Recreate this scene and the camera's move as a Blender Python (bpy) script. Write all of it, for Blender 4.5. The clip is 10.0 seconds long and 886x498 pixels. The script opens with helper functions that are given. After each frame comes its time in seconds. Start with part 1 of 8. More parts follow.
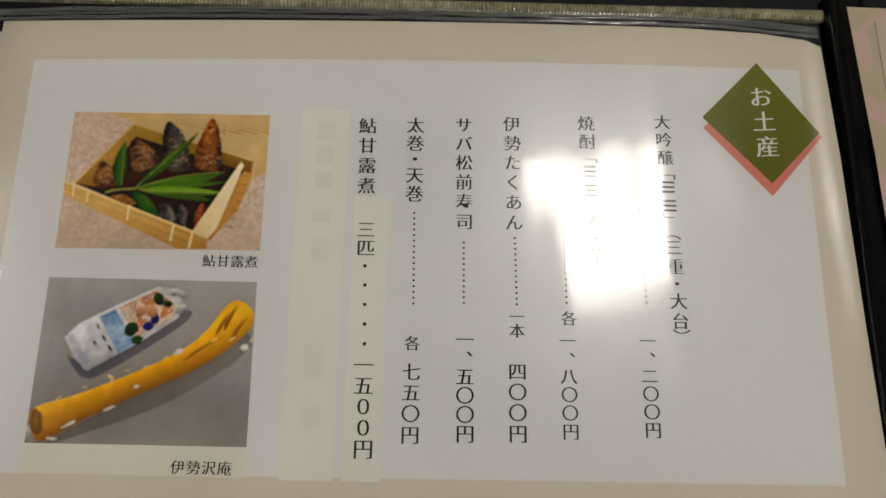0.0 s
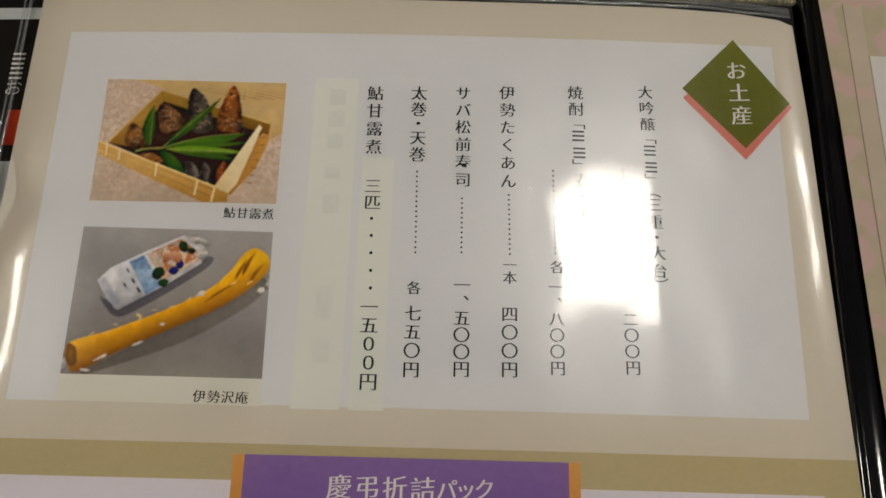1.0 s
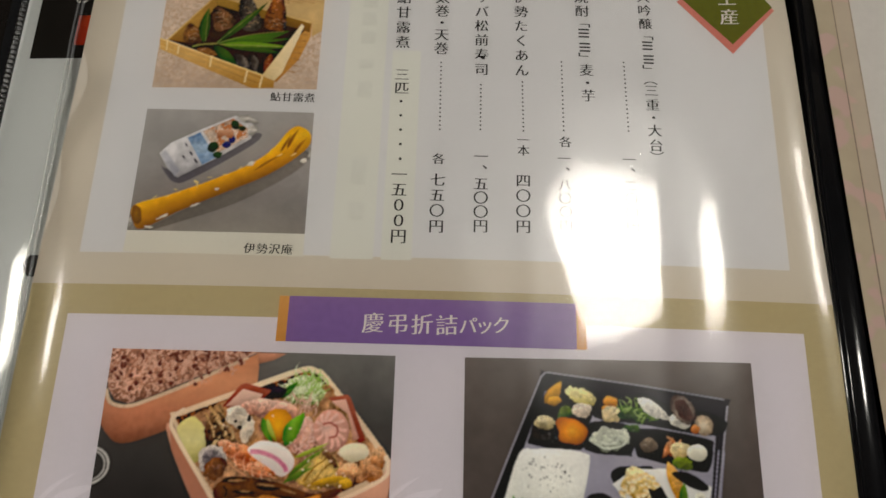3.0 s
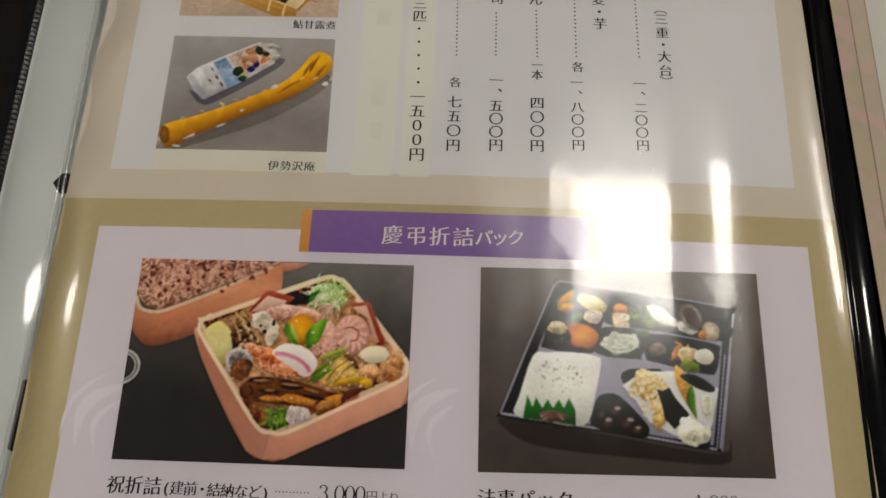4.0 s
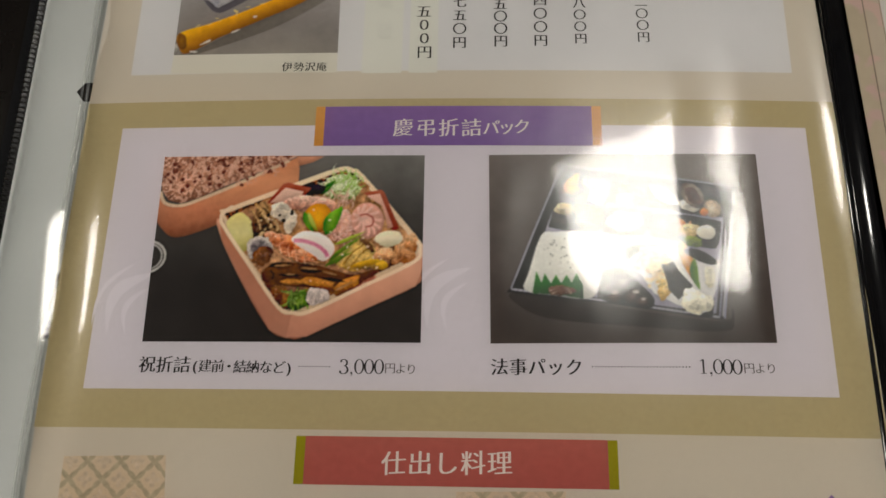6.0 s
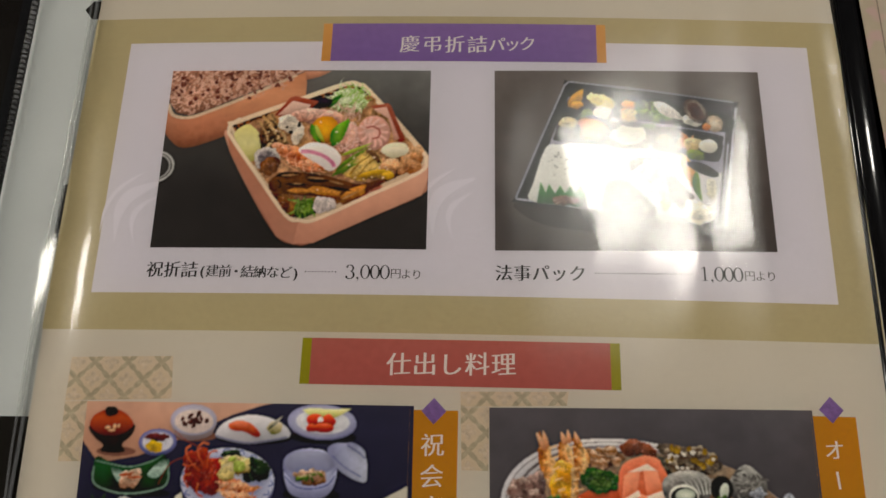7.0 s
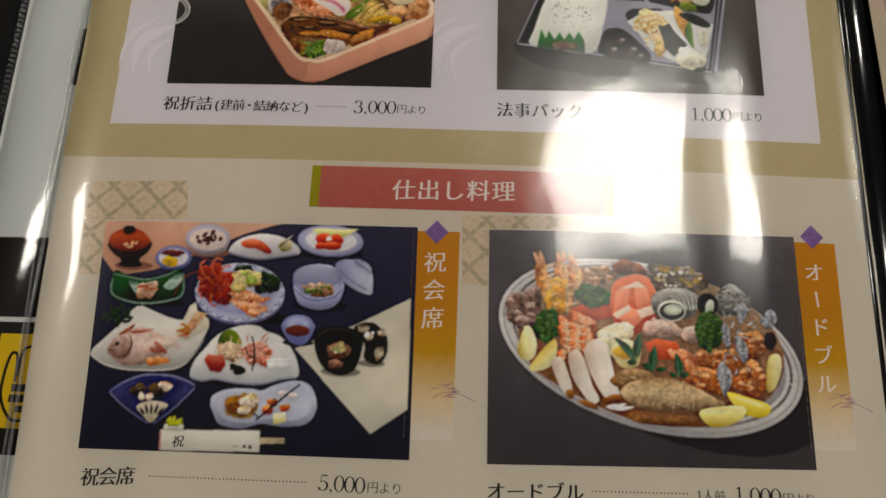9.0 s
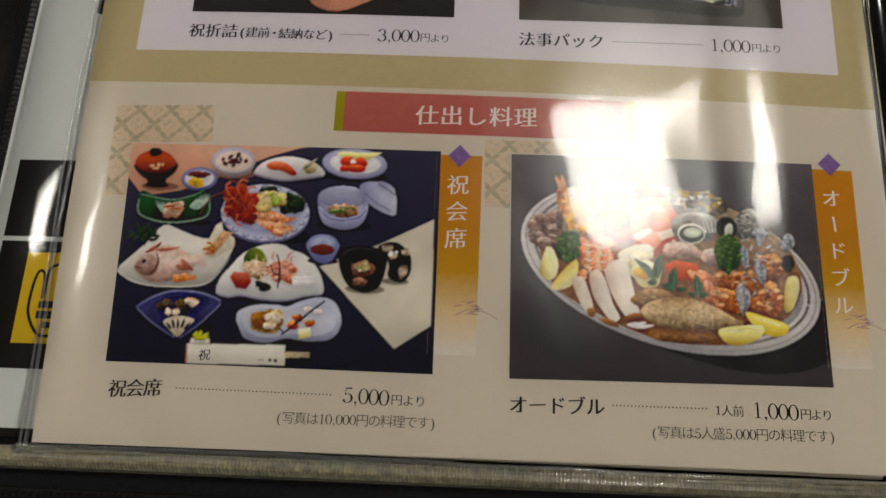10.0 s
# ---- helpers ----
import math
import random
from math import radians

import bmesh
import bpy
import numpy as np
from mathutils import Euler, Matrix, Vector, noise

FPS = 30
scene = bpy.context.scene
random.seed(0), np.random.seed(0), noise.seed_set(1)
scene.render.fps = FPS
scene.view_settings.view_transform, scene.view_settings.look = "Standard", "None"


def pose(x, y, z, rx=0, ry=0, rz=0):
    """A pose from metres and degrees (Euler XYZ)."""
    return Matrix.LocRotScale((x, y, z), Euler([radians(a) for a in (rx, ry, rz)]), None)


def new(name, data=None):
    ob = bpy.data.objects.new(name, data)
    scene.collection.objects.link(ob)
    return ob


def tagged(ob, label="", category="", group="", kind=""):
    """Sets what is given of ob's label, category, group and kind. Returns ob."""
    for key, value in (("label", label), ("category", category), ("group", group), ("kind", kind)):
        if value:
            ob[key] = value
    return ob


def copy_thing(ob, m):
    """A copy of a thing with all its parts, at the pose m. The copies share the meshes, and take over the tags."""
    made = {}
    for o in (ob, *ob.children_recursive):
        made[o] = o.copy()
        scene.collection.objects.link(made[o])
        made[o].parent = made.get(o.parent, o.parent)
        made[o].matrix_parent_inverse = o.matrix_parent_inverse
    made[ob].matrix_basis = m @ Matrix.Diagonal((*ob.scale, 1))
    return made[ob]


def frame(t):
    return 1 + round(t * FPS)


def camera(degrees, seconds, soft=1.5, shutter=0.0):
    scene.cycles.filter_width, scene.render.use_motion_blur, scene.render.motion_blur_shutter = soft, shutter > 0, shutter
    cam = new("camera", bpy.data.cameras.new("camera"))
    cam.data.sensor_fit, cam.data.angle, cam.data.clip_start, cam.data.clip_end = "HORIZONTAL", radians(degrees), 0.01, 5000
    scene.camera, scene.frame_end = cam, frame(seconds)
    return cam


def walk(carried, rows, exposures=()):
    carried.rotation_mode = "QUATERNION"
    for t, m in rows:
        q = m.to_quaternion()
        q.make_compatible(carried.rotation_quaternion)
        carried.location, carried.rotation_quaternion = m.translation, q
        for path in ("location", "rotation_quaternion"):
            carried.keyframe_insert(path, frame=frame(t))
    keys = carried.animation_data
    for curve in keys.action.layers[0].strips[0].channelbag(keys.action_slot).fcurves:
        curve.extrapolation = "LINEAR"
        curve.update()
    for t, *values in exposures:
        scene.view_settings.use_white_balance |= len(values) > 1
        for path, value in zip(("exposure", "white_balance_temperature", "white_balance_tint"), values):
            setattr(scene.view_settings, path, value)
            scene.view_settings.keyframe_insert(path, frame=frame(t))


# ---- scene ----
cam = camera(53.61, 10.0, soft=1.6)
TABLE = 0.74        # height of the table top
PAGE = 0.757        # height of the printed page's reference plane
# seconds; x, y, z from the page plane; turn in degrees
ROWS = [
    (0.0, 0.08623, 0.06900, 0.18491, 16.889, 0.232, 0.864),
    (0.5, 0.08749, 0.06556, 0.18712, 17.164, 0.437, 1.050),
    (1.0, 0.08811, 0.04963, 0.19785, 17.964, 0.437, 1.487),
    (1.5, 0.08821, 0.03574, 0.20148, 18.863, 0.274, 1.675),
    (2.0, 0.08818, 0.02149, 0.20667, 19.678, 0.471, 1.737),
    (2.5, 0.08556, 0.00973, 0.20957, 20.160, 0.675, 1.791),
    (2.7, 0.08653, 0.00657, 0.20942, 20.231, 0.844, 1.819),
    (3.8, 0.08455, -0.01659, 0.21004, 20.224, 1.051, 1.908),
    (4.0, 0.08428, -0.02179, 0.21014, 20.172, 1.220, 2.194),
    (4.5, 0.08422, -0.02907, 0.20865, 19.575, 1.330, 2.367),
    (5.0, 0.08392, -0.03603, 0.21079, 19.492, 1.694, 2.017),
    (5.2, 0.08377, -0.03836, 0.21150, 19.261, 1.944, 1.695),
    (6.3, 0.08657, -0.05402, 0.20976, 19.004, 2.692, 1.076),
    (6.5, 0.08563, -0.05905, 0.20910, 19.164, 2.554, 1.137),
    (7.0, 0.08346, -0.07037, 0.20563, 18.994, 2.071, 1.490),
    (7.5, 0.08306, -0.08419, 0.20633, 18.943, 1.912, 1.679),
    (8.0, 0.08311, -0.08933, 0.20620, 17.878, 1.606, 1.883),
    (8.5, 0.08258, -0.10000, 0.20400, 17.934, 1.319, 1.919),
    (9.0, 0.08140, -0.11189, 0.20336, 18.482, 1.121, 2.217),
    (9.5, 0.07913, -0.12097, 0.20013, 18.519, 0.904, 2.646),
    (10.0, 0.07602, -0.13061, 0.20035, 18.352, 0.816, 2.675),
]
walk(cam, [(t, pose(x, y, PAGE + z, rx, ry, rz)) for t, x, y, z, rx, ry, rz in ROWS])

# ---- light ----
world = bpy.data.worlds.new("world")
world.use_nodes = True
world.node_tree.nodes["Background"].inputs[0].default_value = (1.0, 0.86, 0.7, 1)
world.node_tree.nodes["Background"].inputs[1].default_value = 0.02
scene.world = world
scene.view_settings.exposure = 0.0
LAMP_GLOW = 42.0    # the lamps' white diffusers
LAMP_TINT = (1.0, 0.96, 0.865)


# ---- materials ----
def nodes_of(name):
    m = bpy.data.materials.new(name)
    m.use_nodes = True
    nt = m.node_tree
    return m, nt, nt.nodes["Principled BSDF"]


def ramp(nt, stops):
    r = nt.nodes.new("ShaderNodeValToRGB")
    while len(r.color_ramp.elements) < len(stops):
        r.color_ramp.elements.new(0.5)
    for e, (p, c) in zip(r.color_ramp.elements, stops):
        e.position, e.color = p, (*c, 1)
    return r


def rgb(h):
    """A colour from its sRGB hex code."""
    c = [int(h[i:i + 2], 16) / 255 for i in (0, 2, 4)]
    return tuple(v / 12.92 if v < 0.04045 else ((v + 0.055) / 1.055) ** 2.4 for v in c)


def noise_node(nt, scale, detail=4, rough=0.55, coord="Object"):
    co = nt.nodes.new("ShaderNodeTexCoord")
    n = nt.nodes.new("ShaderNodeTexNoise")
    n.inputs["Scale"].default_value = scale
    n.inputs["Detail"].default_value = detail
    n.inputs["Roughness"].default_value = rough
    nt.links.new(co.outputs[coord], n.inputs["Vector"])
    return n


def mixed(nt, fac, a, b, mode="MIX"):
    m = nt.nodes.new("ShaderNodeMix")
    m.data_type, m.blend_type = "RGBA", mode
    for sock, v in ((0, fac), (6, a), (7, b)):
        if isinstance(v, (int, float)):
            m.inputs[sock].default_value = v
        elif isinstance(v, tuple):
            m.inputs[sock].default_value = (*v, 1)
        else:
            nt.links.new(v, m.inputs[sock])
    return m.outputs[2]


def solid(name, c, rough=0.6, vary=0.12, scale=400, metal=0.0, bump=0.0, bump_scale=2000, coat=0.0, shine=0.5):
    """A plain surface whose colour wanders a little at two scales."""
    m, nt, bsdf = nodes_of(name)
    n1, n2 = noise_node(nt, scale), noise_node(nt, scale / 9, 2)
    r1 = ramp(nt, [(0.3, tuple(v * (1 - vary) for v in c)), (0.7, tuple(min(v * (1 + vary), 1) for v in c))])
    nt.links.new(n1.outputs[0], r1.inputs[0])
    r2 = ramp(nt, [(0.3, (1 - vary / 2,) * 3), (0.7, (1, 1, 1))])
    nt.links.new(n2.outputs[0], r2.inputs[0])
    nt.links.new(mixed(nt, 1.0, r1.outputs[0], r2.outputs[0], "MULTIPLY"), bsdf.inputs["Base Color"])
    bsdf.inputs["Roughness"].default_value = rough
    bsdf.inputs["Metallic"].default_value = metal
    bsdf.inputs["Coat Weight"].default_value = coat
    bsdf.inputs["Specular IOR Level"].default_value = shine
    if bump:
        b = nt.nodes.new("ShaderNodeBump")
        b.inputs["Strength"].default_value = bump
        b.inputs["Distance"].default_value = 0.0002
        nt.links.new(noise_node(nt, bump_scale, 3).outputs[0], b.inputs["Height"])
        nt.links.new(b.outputs[0], bsdf.inputs["Normal"])
    return m


INKS = {}


def plain(h):
    """An even printed tint."""
    c = rgb(h)
    g = 0.3 * c[0] + 0.6 * c[1] + 0.1 * c[2]
    return tuple(min(max((g + (v - g) * 1.15) * 1.04, 0.003), 0.9) for v in c)


def vivid(h):
    """A printed colour, with the depth that coated ink has."""
    c = rgb(h)
    g = 0.3 * c[0] + 0.6 * c[1] + 0.1 * c[2]
    return tuple(min(max((g + (v - g) * 1.06 - 0.008) * 1.02, 0.003), 0.9) for v in c)


def ink(*cols, along="v", grain=0.18, scale=500.0, fleck=None, fleck_scale=900.0, fleck_at=0.62, wave=0.0, wave_scale=6.0, soft=0.35):
    """Printing ink: the colours run along the shape (u, v or from its middle, r), broken by the grain of what the photograph shows.
    fleck: colour of scattered specks. wave: strength of stripes across u."""
    key = (cols, along, grain, scale, fleck, fleck_scale, fleck_at, wave, wave_scale, soft)
    if key in INKS:
        return INKS[key]
    m, nt, bsdf = nodes_of("ink")
    uv = nt.nodes.new("ShaderNodeUVMap")
    sep = nt.nodes.new("ShaderNodeSeparateXYZ")
    nt.links.new(uv.outputs[0], sep.inputs[0])
    if along == "r":
        off = nt.nodes.new("ShaderNodeVectorMath")
        off.operation = "DISTANCE"
        off.inputs[1].default_value = (0.5, 0.5, 0)
        nt.links.new(uv.outputs[0], off.inputs[0])
        dbl = nt.nodes.new("ShaderNodeMath")
        dbl.operation = "MULTIPLY"
        dbl.inputs[1].default_value = 2.0
        nt.links.new(off.outputs["Value"], dbl.inputs[0])
        pos = dbl.outputs[0]
    else:
        pos = sep.outputs["X" if along == "u" else "Y"]
    # the grain shifts the place on the ramp
    n1 = noise_node(nt, scale, 5, 0.6)
    sh = nt.nodes.new("ShaderNodeMath")
    sh.operation = "MULTIPLY_ADD"
    sh.inputs[1].default_value = soft if len(cols) > 1 else 0.0
    nt.links.new(n1.outputs[0], sh.inputs[0])
    sub = nt.nodes.new("ShaderNodeMath")
    sub.operation = "ADD"
    sub.inputs[1].default_value = -0.5 * (soft if len(cols) > 1 else 0.0)
    nt.links.new(pos, sub.inputs[0])
    nt.links.new(sub.outputs[0], sh.inputs[2])
    cc = [plain(c) for c in cols]
    if len(cc) > 1:
        r = ramp(nt, [(i / (len(cc) - 1), c) for i, c in enumerate(cc)])
        nt.links.new(sh.outputs[0], r.inputs[0])
        out = r.outputs[0]
    else:
        r = ramp(nt, [(0, cc[0]), (1, cc[0])])
        out = r.outputs[0]
    n2 = noise_node(nt, scale * 1.7, 4, 0.6)
    g = ramp(nt, [(0.28, (1 - 2 * grain,) * 3), (0.72, (1, 1, 1))])
    nt.links.new(n2.outputs[0], g.inputs[0])
    out = mixed(nt, 1.0, out, g.outputs[0], "MULTIPLY")
    if wave:
        w = nt.nodes.new("ShaderNodeTexWave")
        w.inputs["Scale"].default_value = wave_scale
        w.inputs["Distortion"].default_value = 1.6
        nt.links.new(uv.outputs[0], w.inputs["Vector"])
        wr = ramp(nt, [(0.1, (1 - wave,) * 3), (0.6, (1, 1, 1))])
        nt.links.new(w.outputs[0], wr.inputs[0])
        out = mixed(nt, 1.0, out, wr.outputs[0], "MULTIPLY")
    if fleck:
        n3 = noise_node(nt, fleck_scale, 2, 0.5)
        fr = ramp(nt, [(fleck_at, (0, 0, 0)), (fleck_at + 0.06, (1, 1, 1))])
        nt.links.new(n3.outputs[0], fr.inputs[0])
        out = mixed(nt, fr.outputs[0], out, plain(fleck))
    nt.links.new(out, bsdf.inputs["Base Color"])
    bsdf.inputs["Roughness"].default_value = 0.8
    bsdf.inputs["Specular IOR Level"].default_value = 0.25
    INKS[key] = m
    return m


def clear_film(name, ior=1.5, sharp=0.088, hazy=0.23, haze=0.48, tint=(0.97, 0.97, 0.96), milky=0.0):
    """Clear soft plastic: what is behind shows through, and it mirrors the lamps with a little haze round them."""
    m = bpy.data.materials.new(name)
    m.use_nodes = True
    nt = m.node_tree
    nt.nodes.clear()
    out = nt.nodes.new("ShaderNodeOutputMaterial")
    clear = nt.nodes.new("ShaderNodeBsdfTransparent")
    clear.inputs[0].default_value = (*tint, 1)
    g1, g2 = nt.nodes.new("ShaderNodeBsdfGlossy"), nt.nodes.new("ShaderNodeBsdfGlossy")
    g1.distribution = g2.distribution = "BECKMANN"
    g1.inputs["Roughness"].default_value, g2.inputs["Roughness"].default_value = sharp, hazy
    both, top = nt.nodes.new("ShaderNodeMixShader"), nt.nodes.new("ShaderNodeMixShader")
    fr = nt.nodes.new("ShaderNodeFresnel")
    fr.inputs[0].default_value = ior
    both.inputs[0].default_value = haze
    # fine scuffs in the soft plastic
    b = nt.nodes.new("ShaderNodeBump")
    b.inputs["Strength"].default_value = 0.05
    b.inputs["Distance"].default_value = 0.0002
    nt.links.new(noise_node(nt, 260, 3).outputs[0], b.inputs["Height"])
    nt.links.new(b.outputs[0], g1.inputs["Normal"])
    for a, s in ((g1.outputs[0], both.inputs[1]), (g2.outputs[0], both.inputs[2]), (fr.outputs[0], top.inputs[0]), (clear.outputs[0], top.inputs[1]),
                 (both.outputs[0], top.inputs[2]), (top.outputs[0], out.inputs[0])):
        nt.links.new(a, s)
    if milky:
        # welded vinyl goes a little white
        white, cloud = nt.nodes.new("ShaderNodeBsdfPrincipled"), nt.nodes.new("ShaderNodeMixShader")
        white.inputs["Base Color"].default_value = (0.62, 0.63, 0.66, 1)
        white.inputs["Roughness"].default_value = 0.15
        cloud.inputs[0].default_value = milky
        nt.links.new(top.outputs[0], cloud.inputs[1])
        nt.links.new(white.outputs[0], cloud.inputs[2])
        nt.links.new(cloud.outputs[0], out.inputs[0])
    return m


def glowing(name, c, strength):
    m, nt, bsdf = nodes_of(name)
    bsdf.inputs["Base Color"].default_value = (0.8, 0.8, 0.8, 1)
    bsdf.inputs["Emission Color"].default_value = (*c, 1)
    bsdf.inputs["Emission Strength"].default_value = strength
    return m


FILM = clear_film("clear_film")
FILM_UNDER = clear_film("clear_film_below", haze=0.06)
HEM_CLEAR = clear_film("clear_hem", sharp=0.1, hazy=0.25, tint=(0.93, 0.93, 0.9), milky=0.15)
PLASTER = solid("plaster", (0.6, 0.54, 0.45), 0.9, 0.08, 6)
CEIL = solid("ceiling_board", (0.1, 0.075, 0.055), 0.9, 0.06, 5)
FLOORWOOD = solid("floor_wood", (0.16, 0.1, 0.06), 0.5, 0.2, 8)
TABLEWOOD = solid("table_lacquer", (0.010, 0.008, 0.007), 0.25, 0.3, 40, coat=0.1, shine=0.15)
BLACKWRAP = solid("black_leatherette", (0.007, 0.007, 0.008), 0.5, 0.25, 900, bump=0.3, bump_scale=1500, shine=0.07)
BLACKGLOSS = solid("black_vinyl", (0.006, 0.006, 0.007), 0.16, 0.2, 300, coat=0.4)
STITCHED = solid("ribbed_clear_vinyl", (0.5, 0.46, 0.32), 0.2, 0.35, 500, metal=0.35, coat=0.9, bump=0.4, bump_scale=600)
STITCHDARK = solid("ribbed_black_vinyl", (0.010, 0.010, 0.010), 0.22, 0.25, 700, coat=0.2)
FRAMEWOOD = solid("lamp_frame_wood", (0.22, 0.13, 0.07), 0.5, 0.2, 30)
GLOW = glowing("lamp_diffuser", LAMP_TINT, LAMP_GLOW)
CREAM = solid("cream_paper", rgb("c8beb0"), 0.8, 0.03, 900, bump=0.05, shine=0.25)
LAVENDER = solid("lavender_white_print", rgb("d2cbd3"), 0.8, 0.03, 900, shine=0.25)
PALEPANEL = solid("pale_white_print", rgb("d0ced0"), 0.8, 0.03, 900, shine=0.25)
WHITEPAPER = solid("white_paper", rgb("c8cac9"), 0.8, 0.03, 900, shine=0.25)
OLIVE = solid("olive_beige_print", rgb("b3a47e"), 0.8, 0.04, 900, shine=0.25)
GREYINK = solid("grey_ink", rgb("4c4644"), 0.8, 0.1, 900, shine=0.25)
BLACKINK = solid("black_ink", rgb("1c1818"), 0.8, 0.1, 900, shine=0.25)
WHITEINK = solid("unprinted_white", rgb("dfd6d0"), 0.8, 0.03, 900, shine=0.25)


# ---- helpers for meshes ----
MM = 0.001
LAYER = 0.000014


def dome(x):
    """The page's gentle arch across its width, in mm."""
    u = x / 70 - 1.1
    return 70 * (-0.01766 * u * u - 0.0053 * u)


def surface(x, y, layer):
    return (x * MM, y * MM, PAGE + dome(x) * MM + layer * LAYER)


def part(name, bm, material, parent, label=""):
    me = bpy.data.meshes.new(name)
    bm.to_mesh(me)
    bm.free()
    me.materials.append(material)
    ob = new(name, me)
    ob.parent = parent
    if label:
        tagged(ob, label)
    return ob


def thing(name, label, category, group="", kind=""):
    return tagged(new(name), label, category, group, kind)


def box(bm, x0, y0, z0, x1, y1, z1):
    v = [bm.verts.new(p) for p in ((x0, y0, z0), (x1, y0, z0), (x1, y1, z0), (x0, y1, z0), (x0, y0, z1), (x1, y0, z1), (x1, y1, z1), (x0, y1, z1))]
    for f in ((3, 2, 1, 0), (4, 5, 6, 7), (0, 1, 5, 4), (1, 2, 6, 5), (2, 3, 7, 6), (3, 0, 4, 7)):
        bm.faces.new([v[i] for i in f])


def boxed(*a, bevel=0.0):
    bm = bmesh.new()
    box(bm, *a)
    if bevel:
        bmesh.ops.bevel(bm, geom=bm.edges[:], offset=bevel, segments=2, affect="EDGES")
    return bm


# flat outlines on the page, in mm
def rect(x0, y0, x1, y1):
    return [(x0, y0), (x1, y0), (x1, y1), (x0, y1)]


def disc(cx, cy, rx, ry, turn=0.0, n=28, a0=0.0, a1=360.0):
    c, s = math.cos(radians(turn)), math.sin(radians(turn))
    full = abs(a1 - a0) >= 359.9
    pts = []
    for i in range(n if full else n + 1):
        a = radians(a0 + (a1 - a0) * i / n)
        x, y = rx * math.cos(a), ry * math.sin(a)
        pts.append((cx + c * x - s * y, cy + s * x + c * y))
    return pts


def blob(cx, cy, rx, ry, turn=0.0, seed=0, rough=0.18, n=26):
    rng = random.Random(seed)
    k = [(rng.uniform(-1, 1), rng.uniform(0, 6.28)) for _ in range(4)]
    c, s = math.cos(radians(turn)), math.sin(radians(turn))
    pts = []
    for i in range(n):
        a = 2 * math.pi * i / n
        r = 1 + rough * sum(q * math.sin((j + 2) * a + p) / (j + 1.5) for j, (q, p) in enumerate(k))
        x, y = rx * r * math.cos(a), ry * r * math.sin(a)
        pts.append((cx + c * x - s * y, cy + s * x + c * y))
    return pts


def leaf(x0, y0, x1, y1, w, bend=0.0, n=8):
    """A pointed leaf from one end to the other."""
    dx, dy = x1 - x0, y1 - y0
    d = math.hypot(dx, dy)
    nx, ny = -dy / d, dx / d
    up, down = [], []
    for i in range(n + 1):
        t = i / n
        h, m = w * math.sin(math.pi * t ** 0.8) ** 0.9 / 2, bend * math.sin(math.pi * t)
        px, py = x0 + dx * t, y0 + dy * t
        up.append((px + nx * (m + h), py + ny * (m + h)))
        down.append((px + nx * (m - h), py + ny * (m - h)))
    return up + down[-2:0:-1]


def stroke(pts, w):
    """A line of even width through the points."""
    lo, hi = [], []
    for i, (x, y) in enumerate(pts):
        a, b = pts[max(i - 1, 0)], pts[min(i + 1, len(pts) - 1)]
        d = math.hypot(b[0] - a[0], b[1] - a[1]) or 1
        nx, ny = -(b[1] - a[1]) / d * w / 2, (b[0] - a[0]) / d * w / 2
        hi.append((x + nx, y + ny))
        lo.append((x - nx, y - ny))
    return hi + lo[::-1]


def smooth(pts, n=6, closed=True):
    """A rounded outline through the points."""
    out, m = [], len(pts)
    for i in range(m if closed else m - 1):
        p = [pts[(i + k) % m] if closed else pts[min(max(i + k, 0), m - 1)] for k in (-1, 0, 1, 2)]
        for j in range(n):
            t = j / n
            out.append(tuple(0.5 * (2 * p[1][c] + (p[2][c] - p[0][c]) * t + (2 * p[0][c] - 5 * p[1][c] + 4 * p[2][c] - p[3][c]) * t * t
                                    + (3 * p[1][c] - p[0][c] - 3 * p[2][c] + p[3][c]) * t ** 3) for c in (0, 1)))
    return out


def printed(name, outlines, material, parent, layer, label="", turn=0.0, lower=0.0):
    """One printed motif: its outlines filled on the arched page, the texture running from corner to corner of each outline."""
    bm = bmesh.new()
    uvl = bm.loops.layers.uv.new("UVMap")
    c, s = math.cos(radians(turn)), math.sin(radians(turn))
    for i, o in enumerate(outlines):
        step = 0.9 * i / len(outlines)
        q = [(x * c + y * s, -x * s + y * c) for x, y in o]
        x0, x1, y0, y1 = min(p[0] for p in q), max(p[0] for p in q), min(p[1] for p in q), max(p[1] for p in q)
        f = bm.faces.new([bm.verts.new((x, y, step)) for x, y in o])
        for lp, p in zip(f.loops, q):
            lp[uvl].uv = ((p[0] - x0) / max(x1 - x0, 1e-6), (p[1] - y0) / max(y1 - y0, 1e-6))
        f.normal_update()
        if f.normal.z < 0:
            f.normal_flip()
    bmesh.ops.triangulate(bm, faces=bm.faces[:], ngon_method="EAR_CLIP")
    xs = [v.co.x for v in bm.verts]
    for k in range(math.ceil(min(xs) / 9), math.floor(max(xs) / 9) + 1):
        bmesh.ops.bisect_plane(bm, geom=bm.verts[:] + bm.edges[:] + bm.faces[:], plane_co=(k * 9 + 0.013, 0, 0), plane_no=(1, 0, 0), dist=1e-5)
    for v in bm.verts:
        v.co = surface(v.co.x, v.co.y, layer + v.co.z)
        v.co.z -= lower
    return part(name, bm, material, parent, label)


GLYPHS = {}


